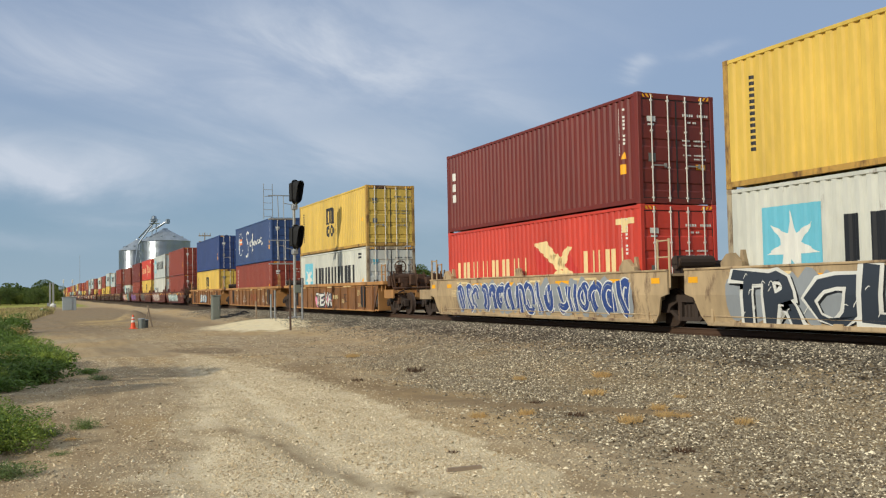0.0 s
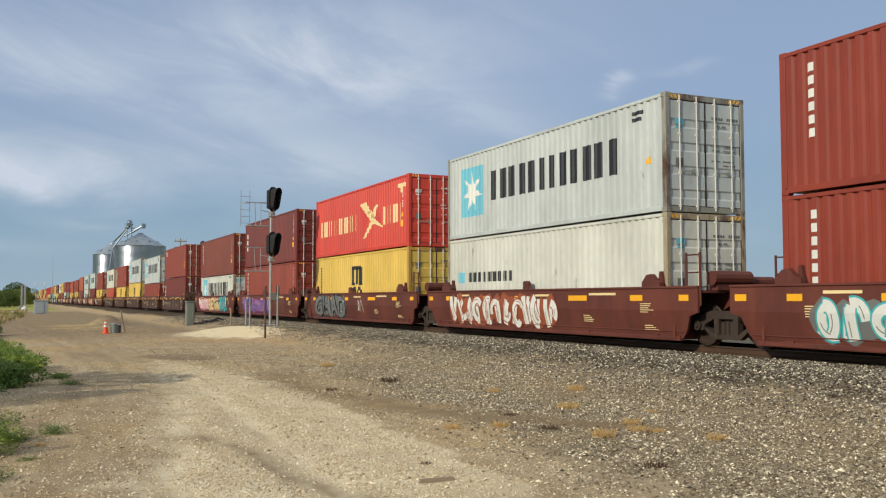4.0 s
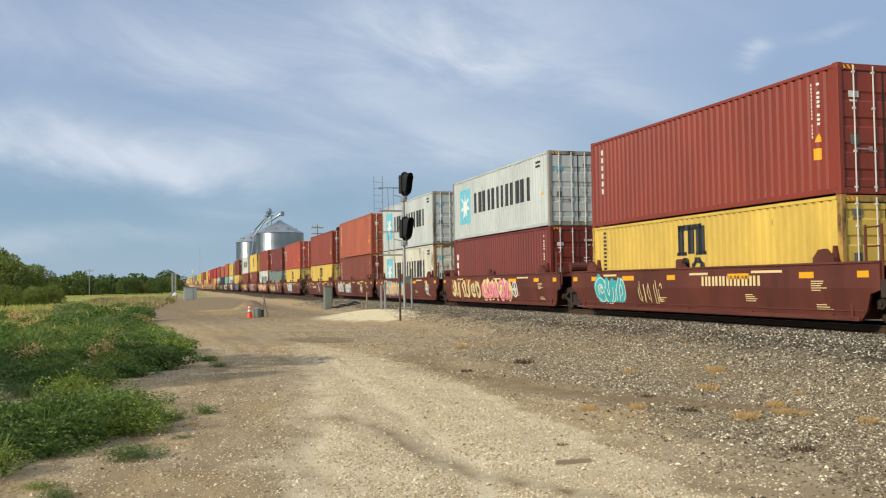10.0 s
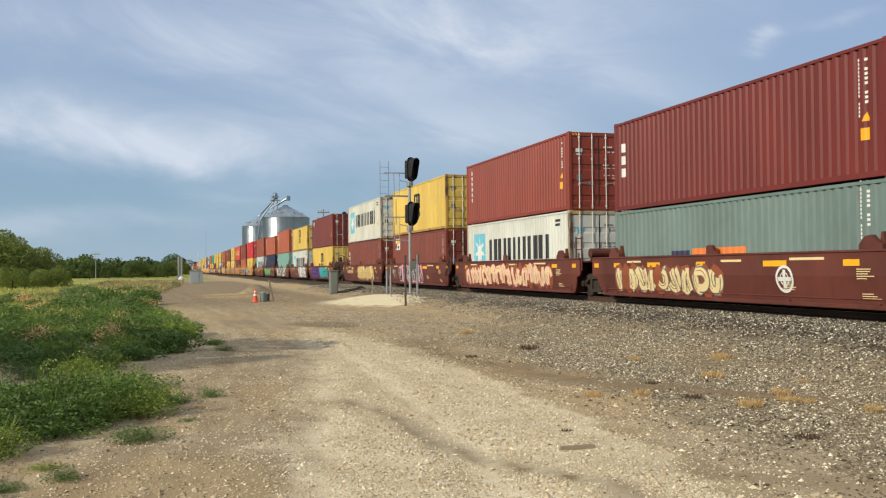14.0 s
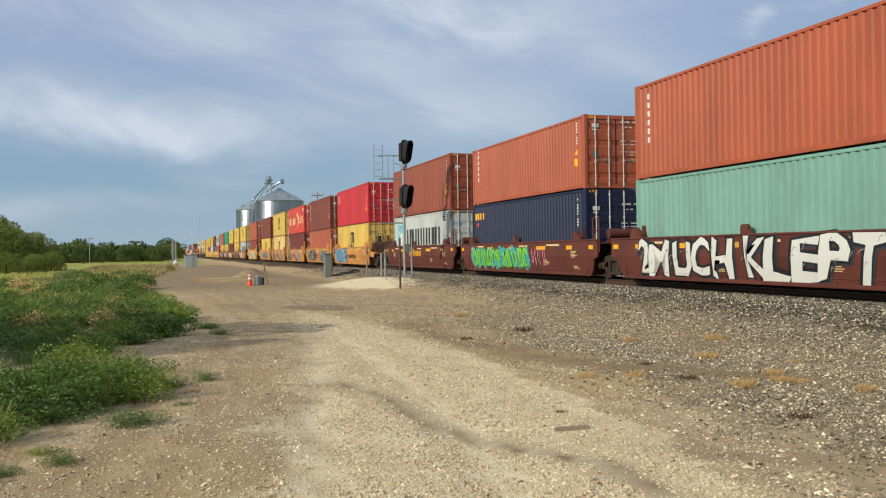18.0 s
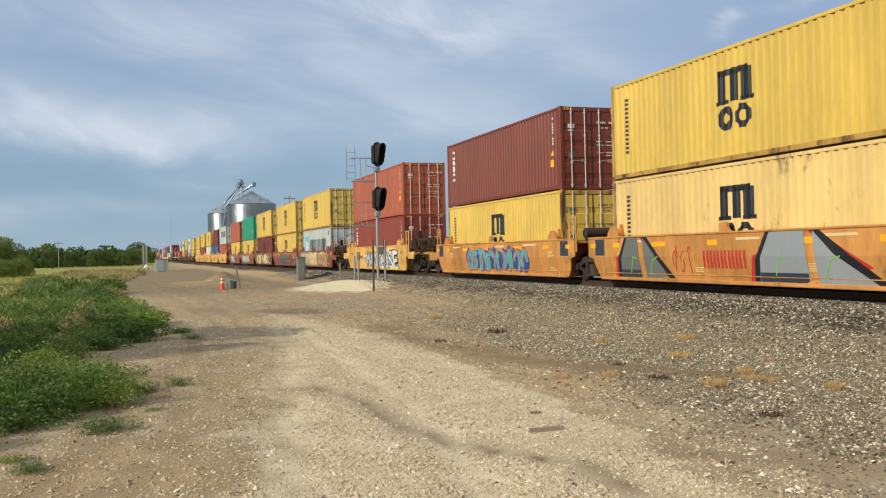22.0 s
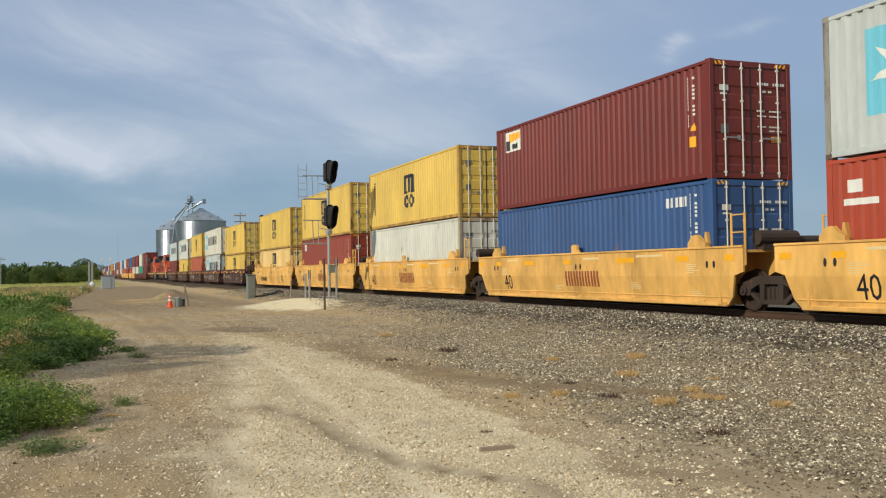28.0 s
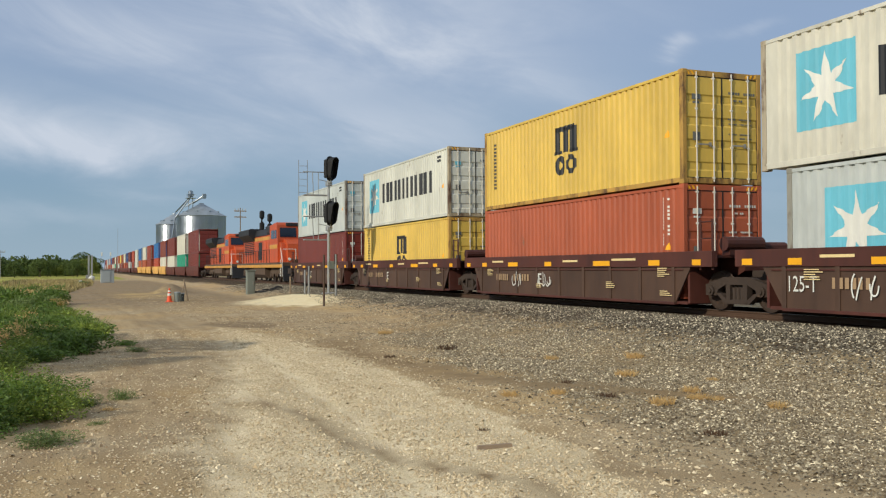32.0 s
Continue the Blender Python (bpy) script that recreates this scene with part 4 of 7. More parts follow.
def car_meshes(kind):
    if kind in GONE:
        return GONE[kind]
    key, top, nribs, ext = STYLE[kind]
    p, g, y0, y1 = CAR[key], {}, -ext, CL + ext
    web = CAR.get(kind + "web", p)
    hc = .15 if kind == "ochre" else .38
    for s, nm in ((-1, "near"), (1, "off")):
        bm = bmesh.new()
        x = s * 1.43
        if nribs:
            prism(bm, [(y0 - .1, top - hc + .02), (y0 + .55, .14), (y1 - .55, .14), (y1 + .1, top - hc + .02)], "x", x - s * .05, x - s * .01)
            chord = (.07 if kind == "ochre" else .035, .14, y0 - .95, y1 + .95, top - hc, top)
            flange = (.03, .12, y0 + .55, y1 - .55, .1, .17)
            bead = (.02, 0, y0 + .2, y1 - .2, top - hc - .09, top - hc - .05)
        else:
            prism(bm, [(y0 - .85, top - .02), (y0 - .85, top - .6), (y0 - .55, top - .68), (y0 - .38, .32), (y0 - .2, .14), (y1 + .2, .14), (y1 + .38, .32), (y1 + .55, top - .68), (y1 + .85, top - .6), (y1 + .85, top - .02)], "x", x - s * .05, x)
            bmesh.ops.bisect_plane(bm, geom=bm.verts[:] + bm.edges[:] + bm.faces[:], plane_co=(0, 0, FOLD), plane_no=(0, 0, 1))
            for q in bm.verts:
                q.co.x -= s * float(inset(q.co.z))
            chord = (.03, .13, y0 - .85, y1 + .85, top - .05, top)
            flange = (-.06, .2, y0 - .15, y1 + .15, .1, .2)
            bead = (-.062, .09, y0 - .3, y1 + .3, .30, .33)
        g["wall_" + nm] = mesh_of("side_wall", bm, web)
        for pn, (o, i_, a, b, c, d) in (("top_chord", chord), ("bottom_flange", flange), ("side_bead", bead)):
            g[pn + "_" + nm] = mesh_of(pn, make(lambda bm: box(bm, min(x + s * o, x - s * i_), max(x + s * o, x - s * i_), a, b, c, d, .008)), p)
        bm = bmesh.new()
        x2 = x + s * (.065 if kind == "ochre" else .03)
        box(bm, min(x2, x - s * .02), max(x2, x - s * .02), -.03 if kind == "ochre" else -.06, .03 if kind == "ochre" else .06, .16, top - hc + .02, .008)
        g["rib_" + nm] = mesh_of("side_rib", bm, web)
    g["floor"] = mesh_of("well_car", make(lambda bm: (box(bm, -1.38, 1.38, y0 + .1, y1 - .1, .12, .19), [box(bm, -1.38, 1.38, k - .12, k + .12, .19, .235) for k in (.3, 3.2, 6.1, 9.0, 11.9)])), p)
    for nm, yy, s in (("near", y0, -1), ("off", y1, 1)):
        bm = bmesh.new()
        box(bm, -1.38, 1.38, min(yy, yy - s * .08), max(yy, yy - s * .08), .15, top - .12)
        prism(bm, [(yy, top - .15), (yy, .55), (yy + s * .9, .95), (yy + s * .9, top - .15)], "x", -.45, .45)
        box(bm, -1.36, 1.36, min(yy, yy + s * .85), max(yy, yy + s * .85), top - .16, top - .1)
        g["bulkhead_" + nm] = mesh_of("bulkhead", bm, p)
    bm = bmesh.new()
    prism(bm, [(-.34, top), (.34, top), (.34, top + .1), (.16, top + .28), (-.02, top + .3), (-.2, top + .14), (-.34, top + .1)], "x", -1.45, -1.33)
    prism(bm, [(-.28, top), (-.1, top), (-.14, top + .36), (-.2, top + .36)], "x", -1.30, -1.2)
    g["guide"] = mesh_of("box_guide", bm, p)
    bm = bmesh.new()
    prism(bm, [(-.16, top), (.16, top), (.16, top + .2), (.08, top + .24), (-.1, top + .24), (-.16, top + .18)], "x", -1.45, -1.36)
    prism(bm, [(-.3, top), (-.16, top), (-.16, top + .12)], "x", -1.44, -1.38)
    g["mid_guide"] = mesh_of("box_guide", bm, p)
    bm = bmesh.new()
    lathe(bm, [(.045, -.003), (.045, .003)], 10, pose(-1.434, 0, top - .42, 0, 90, 0) @ Matrix.Diagonal((2.0, 1, 1, 1)))
    g["slot"] = mesh_of("lashing_slot", bm, dark)
    g["ink"] = [flat("reflector_patch", [rect(a, a + w_, top - .34, top - .2)], "amber", -1.471 if nribs else -1.4345) for a, w_ in ((-1.15, .34), (.3, .4), (2.5, .75), (5.2, .45), (8.2, .9), (11.0, .5), (12.85, .34))]
    rows = [rect(1.2, 2.1, top - .2, top - .14), rect(6.4, 7.3, top - .22, top - .16), rect(9.2, 10.4, top - .2, top - .14)]
    rn = random.Random(9)
    for u, v, k in ((11.4, top - .42, 5), (.75, top - .45, 5), (8.9, .62, 4), (4.6, .5, 3), (11.5, .42, 3)):
        for q in range(k):
            rows.append(rect(u, u + rn.uniform(.3, .55), v - q * .05, v - q * .05 + .02))
    g["stencil"] = flat("stencil_marking", rows, "cream", -1.471 if nribs else -1.4345, fold=not nribs)
    bm = bmesh.new()
    for yy in (-.04, -.5):
        rod(bm, (0, yy, top - .45), (0, yy, top + .75), .03, 6)
    for z in (top - .1, top + .3, top + .7):
        rod(bm, (0, -.04, z), (0, -.5, z), .018, 6)
    g["rail"] = mesh_of("hand_rail", bm, p)
    bm = bmesh.new()
    lathe(bm, [(.24, -.015), (.28, -.015), (.28, .015), (.24, .015)], 18, pose(-.75, 0, top + .62, 90, 0, 0), True)
    for a in range(0, 180, 60):
        rod(bm, (-.75 - .25 * math.cos(radians(a)), 0, top + .62 - .25 * math.sin(radians(a))), (-.75 + .25 * math.cos(radians(a)), 0, top + .62 + .25 * math.sin(radians(a))), .012, 5)
    box(bm, -.85, -.65, .03, .3, top + .15, top + .72, .02)
    box(bm, -.83, -.67, .05, .2, top - .1, top + .15)
    g["brake"] = mesh_of("brake_wheel", bm, gear_rust)
    bm = bmesh.new()
    rod(bm, (-1.0, 0, top + .17), (.1, 0, top + .17), .17, 12)
    rod(bm, (.2, .1, top + .1), (.9, .1, top + .1), .12, 10)
    box(bm, -.9, .9, -.1, .2, top - .1, top + .05)
    g["tank"] = mesh_of("air_reservoir", bm, p if key in ("deck", "chestnut", "faded") else truck_iron)
    bm = bmesh.new()
    box(bm, -.14, .14, -1.0, .4, .5, .78, .03)
    box(bm, -.2, .2, -1.25, -.9, .46, .82, .05)
    rod(bm, (.35, -.3, .62), (.2, -1.1, .35), .03, 6)
    g["coupler"] = mesh_of("coupler", bm, truck_iron)
    rn = random.Random(3)
    bm = bmesh.new()  # valves, levers, pipes and boxes crowding the end of a car
    for q in range(11):
        x, y_, z, w, h = rn.uniform(-1.25, .9), rn.uniform(-1.0, .1), top - .4 + rn.uniform(0, .35), rn.uniform(.06, .2), rn.uniform(.15, .5)
        box(bm, x - w, x + w, y_ - w * .8, y_ + w * .8, z, z + h, .015)
    for q in range(9):
        x, y_ = rn.uniform(-1.3, 1.1), rn.uniform(-1.1, .1)
        rod(bm, (x, y_, top - .5), (x + rn.uniform(-.15, .15), y_ + rn.uniform(-.2, .2), top + rn.uniform(.2, .75)), .03, 6)
    for q in range(7):
        z = rn.uniform(.35, top - .3)
        rod(bm, (-1.3, rn.uniform(-1.2, 0), z), (rn.uniform(-.4, .8), rn.uniform(-1.2, .2), z + rn.uniform(-.15, .25)), .035, 6)
    for q in range(5):
        x, y_, z = rn.uniform(-1.25, .3), rn.uniform(-1.1, 0), rn.uniform(.3, .75)
        box(bm, x - .1, x + .1, y_ - .12, y_ + .12, z, z + rn.uniform(.12, .3), .02)
    rod(bm, (-1.2, -.35, top + .16), (-.2, -.35, top + .16), .15, 12)
    for x in (-1.15, -.5):
        bmesh.ops.create_cone(bm, cap_ends=False, segments=14, radius1=.21, radius2=.21, depth=.04, matrix=pose(x, .02, top + .55, 90, 0, 0))
    g["gear"] = mesh_of("brake_gear", bm, gear_rust)
    bm = bmesh.new()
    box(bm, -1.36, 1.36, -1.15, 0, top - .55, top - .42, .01)
    box(bm, -.4, .4, -1.2, .4, .62, top - .45)
    box(bm, -1.42, -1.36, -1.15, 0, top - .75, top - .38)
    box(bm, 1.36, 1.42, -1.15, 0, top - .75, top - .38)
    g["platform"] = mesh_of("end_platform", bm, truck_iron if key in ("chestnut", "deck") else p)
    GONE[kind] = g
    return g


LABEL = {"beige": "pale weathered beige well car", "chestnut": "dark brown smooth-sided well car", "deck": "dull brown ribbed well car", "ochre": "rusty ochre ribbed well car", "golden": "bright yellow smooth-sided well car", "amberold": "weathered orange-yellow well car", "faded": "faded red-brown well car"}
PAINTED = {}


EMBLEM = {16: (8.9,), 17: (6.4, 11.4), 18: (9.6,), 19: (6.2,), 21: (9.0,)}


def spray(root, rn, kind, top, fold, x0, u0, u1, v0, v1, word, fill, line, back_ink):
    """One piece of graffiti: a ragged ground, swollen outlines, fills, shine and drips."""
    def lay(name, polys, ink, d, step=.0):
        if polys:
            put(name, flat(name, polys, ink, x0 - d, step=step, fold=fold), root)["kind"] = "stuff"

    def inside(v):
        return min(top - .07, max(.13, v))

    def cloudy(cu_, cv_, ra, rb, k=14):
        ph = rn.uniform(0, 6.28)
        return [(cu_ + ra * (1 + .13 * math.sin(3 * q + ph)) * math.cos(q), inside(cv_ + rb * (1 + .13 * math.cos(4 * q + ph)) * math.sin(q))) for q in (2 * math.pi * a / k for a in range(k))]

    if not word and back_ink == "grey" and fill in ("grey", "silver") and kind == "amberold":
        # broad angular slabs with black and red edges
        um, vt = (u0 + u1) / 2, top - .06
        for ink, d, polys in (
            ("red", .002, [[(u0 - .35, .2), (u0 - .1, .2), (u0 + .1, .9), (u0 - .2, .8)], [(um - .2, vt), (um + .1, vt), (u1 - .2, .55), (u1 - .5, .5)]]),
            ("black", .004, [[(u0 - .2, .13), (u0 + .3, .13), (u0 + .6, vt), (u0 + .3, vt), (u0 - .1, .7)], [(um - .1, vt), (um + .2, vt), (u1 + .3, .13), (u1 - .4, .13)]]),
            (fill, .006, [[(u0, .13), (um - .15, .13), (um - .3, vt), (u0 + .45, vt), (u0 + .1, .75)], [(um + .1, .13), (u1, .13), (um + .6, .85), (um - .02, vt)]]),
            ("slate", .008, [[(u0 + .02, .13), (um - .2, .13), (um - .22, .42), (u0 + .06, .42)]]),
            ("lime", .010, ribbon([(u0 + .6, .35), (u0 + .8, .8), (u0 + 1.0, .75)], .03) + ribbon([(um + .3, .3), (um + .5, .7), (um + .8, .8)], .03)),
        ):
            lay("graffiti_slab", polys, ink, d, .0002)
        return
    mid_v, tall = (v0 + v1) / 2, v1 - v0
    if back_ink:
        k = max(3, int((u1 - u0) / .5))
        lay("graffiti_fill", [cloudy(u0 + (u1 - u0) * (j + .5) / k, mid_v + rn.uniform(-.06, .06), (u1 - u0) / k * rn.uniform(.6, .8), tall / 2 * rn.uniform(.8, 1.0)) for j in range(k)], back_ink, 0, .0001)
    if word:
        letters = [c for c in word if c != " "]
        wide = [.55 if c == "I" else .7 if c in "12" else 1.25 if c in "MWO" else 1.0 for c in letters]
        gaps = [.45 if j and word[j - 1] == " " else 0 for j, c in enumerate(word) if c != " "]
        unit, u = (u1 - u0) / (sum(wide) + sum(gaps)), u0
        for j, c in enumerate(letters):
            u += gaps[j] * unit
            w, seed, up = wide[j] * unit, rn.randrange(10 ** 6), rn.uniform(-.04, .05)
            for nm, ink, fat, d, du, dv in (("graffiti_shadow", "black" if line != "black" else "slate", .075, .003, .05, -.04), ("graffiti_outline", line, .075, .006, 0, 0), ("graffiti_letters", fill, .028, .009, 0, 0)):
                put(nm, sprayed(c, u + .08 * w, u + .95 * w, v0 + .08 + up, v1 - .08 + up, nm, ink, fat, x0 - d - .0005 * j, random.Random(seed), du, dv, fold), root)["kind"] = "stuff"
            u += w
        shine = []
        for j in range(len(letters) * 3):
            a, b = rn.uniform(u0, u1), rn.uniform(v0 + .15, v1 - .15)
            shine += strip(rounded([(a, b), (a + rn.uniform(.02, .08), b + rn.uniform(.05, .12)), (a + rn.uniform(.08, .16), b + rn.uniform(.04, .16))]), .018)
        lay("graffiti_shine", shine, "white" if fill not in ("white", "cream") else back_ink or "silver", .0165, .0001)
        return
    k = max(2, int((u1 - u0) / (.62 if back_ink else .3)))
    edge_, body_, mark_ = [], [], []
    for j in range(k):
        cu_, w, h = u0 + (u1 - u0) * (j + .5) / k, (u1 - u0) / k * .62, tall * .47
        for q in range(3 if back_ink else 2):
            # one swelling stroke of a letter that nobody can read
            if rn.random() < .45:
                lean, a = rn.uniform(-.35, .35) * w, cu_ + rn.uniform(-.5, .5) * w
                path = [(a - lean, mid_v - h * rn.uniform(.6, .9)), (a + rn.uniform(-.2, .2) * w, mid_v), (a + lean, mid_v + h * rn.uniform(.5, .9))]
            else:
                a0, sw = rn.uniform(0, 6.283), rn.choice((-1, 1)) * rn.uniform(1.6, 4.2)
                ra, rb, ou = w * rn.uniform(.4, .8), h * rn.uniform(.5, .85), rn.uniform(-.3, .3) * w
                path = [(cu_ + ou + ra * math.cos(a0 + sw * s_ / 5), mid_v + rb * math.sin(a0 + sw * s_ / 5)) for s_ in range(6)]
            path = rounded([(a, min(top - .16, max(.25, b))) for a, b in path])
            if back_ink:
                fat = rn.uniform(.13, .24)
                edge_.append(strip(path, fat + .075))
                body_.append(strip(path, fat))
                mark_.append(strip([(a - fat * .2, b + fat * .12) for a, b in path[3:len(path) // 2]], .022))
            else:
                mark_.append(strip(path, .035))

    def levels(strokes):
        return [q for j, st in enumerate(strokes) for q in st], [j for j, st in enumerate(strokes) for q in st]

    for nm, strokes, ink, d in (("graffiti_outline", edge_, line, .003), ("graffiti_shape", body_, fill, .0032), ("graffiti_mark", mark_, back_ink or fill, .0034)):
        polys, lv = levels(strokes)
        if polys:
            me = bpy.data.meshes.new(nm)
            vs, fs = [], []
            for poly, j in zip(polys, lv):
                turned = [(v, u) for u, v in poly]
                for c in ((clip_slab(turned, -9, FOLD), clip_slab(turned, FOLD, 9)) if fold else (turned,)):
                    if len(c) > 2:
                        fs.append(list(range(len(vs), len(vs) + len(c))))
                        vs += [(x0 - d - .0006 * (j % 24) + (float(inset(v)) if fold else 0), CL - u, v) for v, u in c]
            me.from_pydata(vs, [], fs)
            me.materials.append(INK[ink])
            put(nm, me, root)["kind"] = "stuff"


def well_car(i, y, kind, y_near, first, last, plain=False):
    g = car_meshes(kind)
    key, top, nribs, ext = STYLE[kind]
    p = CAR[key]
    tail = ", graffiti on its side" if i in PAINTED else ""
    root = tagged(put("well_car", g["floor"]), LABEL[kind] + " on rails" + tail, "rail car", "well cars of the train")
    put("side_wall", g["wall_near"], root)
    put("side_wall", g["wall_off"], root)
    for nm in ("near", "off"):
        put("top_chord", g["top_chord_" + nm], root)
    put("bottom_flange", g["bottom_flange_near"], root)
    if not plain:
        put("side_bead", g["side_bead_near"], root)
    else:
        root["group"] = "far well cars of the train"
        put("bulkhead", g["bulkhead_near"], root)
        truck(root, y_near)
        TRAIN.append((root, TRACK_X, y, RAIL_Z))
        return
    for nm in ("near", "off"):
        put("bulkhead", g["bulkhead_" + nm], root)
        for k in range(nribs):
            put("side_rib", g["rib_" + nm], root, None, Matrix.Translation((0, -ext + .6 + (CL + 2 * ext - 1.2) * k / max(1, nribs - 1), 0)))
    for me in g["ink"] if kind != "ochre" else ():
        put("reflector_patch", me, root)
    put("stencil_marking", g["stencil"], root)["kind"] = "stuff"
    if kind == "amberold":
        for u in (-.84, 12.42):
            put("end_panel", flat("end_panel", [rect(u, u + .6, top - .58, top - .08)], "slate", -1.4335), root)
    if kind == "ochre":
        for u in (-.35, 11.9):
            put("number_panel", flat("number_panel", [rect(u, u + .62, .28, top - .2)], "black", -1.466), root)
    if not nribs:
        for yy in (.35, CL - .35):
            put("box_guide", g["guide"], root, None, Matrix.Translation((0, yy, 0)))
        for yy in (-.28, -.02, CL / 2 - .13, CL / 2 + .13, CL - .4, CL - .14) if kind == "golden" else ():
            put("lashing_slot", g["slot"], root, None, Matrix.Translation((0, yy, 0)))
        put("box_guide", g["mid_guide"], root, None, Matrix.Translation((0, CL / 2 + .2, 0)))
    truck(root, y_near)
    put("air_reservoir", g["tank"], root, None, Matrix.Translation((0, y_near + .55, 0)))
    put("hand_rail", g["rail"], root, None, Matrix.Translation((-1.35, -ext - .35, 0)))
    put("hand_rail", g["rail"], root, None, Matrix.Translation((1.35, -ext - .35, 0)))
    if first:
        pm = Matrix.Translation((0, -ext - .85, 0))
        for nm in ("platform", "coupler", "brake", "gear"):
            put({"platform": "end_platform", "coupler": "coupler", "brake": "brake_wheel", "gear": "brake_gear"}[nm], g[nm], root, None, pm @ Matrix.Translation((0, -.3 if nm != "platform" else 0, 0)))
    if last:
        truck(root, CL + ext + 1.45)
        pm = pose(0, CL + ext + .85, 0, 0, 0, 180)
        for nm in ("platform", "coupler", "gear"):
            put({"platform": "end_platform", "coupler": "coupler", "gear": "brake_gear"}[nm], g[nm], root, None, pm @ Matrix.Translation((0, -.3 if nm != "platform" else 0, 0)))
        put("hand_rail", g["rail"], root, None, Matrix.Translation((-1.35, CL + ext + .9, 0)))
    fold = not nribs
    x0 = -1.4645 if nribs else -1.436
    xs = -1.452 if nribs else -1.4345
    for word, u0, u1, v0, v1, ink in STENCIL.get(i, ()):
        if word:
            me = lettering(word, u0, u1, v0, v1, "stencil_letters", ink, 0, xs, fold=fold)
        else:
            me = flat("stencil_marking", wordbars(u0, u1, v0, v1, max(2, int((u1 - u0) / .3))), ink, xs, fold=fold)
        put("stencil_letters" if word else "stencil_marking", me, root)["kind"] = "stuff"
    for u in EMBLEM.get(i, ()):
        put("round_emblem", flat("round_emblem", ring(u, .72, .26, .33, 20) + [rect(u - .05, u + .05, .5, .94), rect(u - .24, u - .05, .67, .77), rect(u + .05, u + .24, .67, .77)] + ring(u, .72, .14, .17, 16), "white", xs - .001, fold=fold, step=.0001), root)["kind"] = "stuff"
    for n, (u0, u1, v0, v1, word, fill, line, back_ink) in enumerate(PAINTED.get(i, ())):
        spray(root, random.Random(i * 7 + n), kind, top, fold, x0, u0, u1, v0, v1, word, fill, line, back_ink)
    TRAIN.append((root, TRACK_X, y, RAIL_Z))


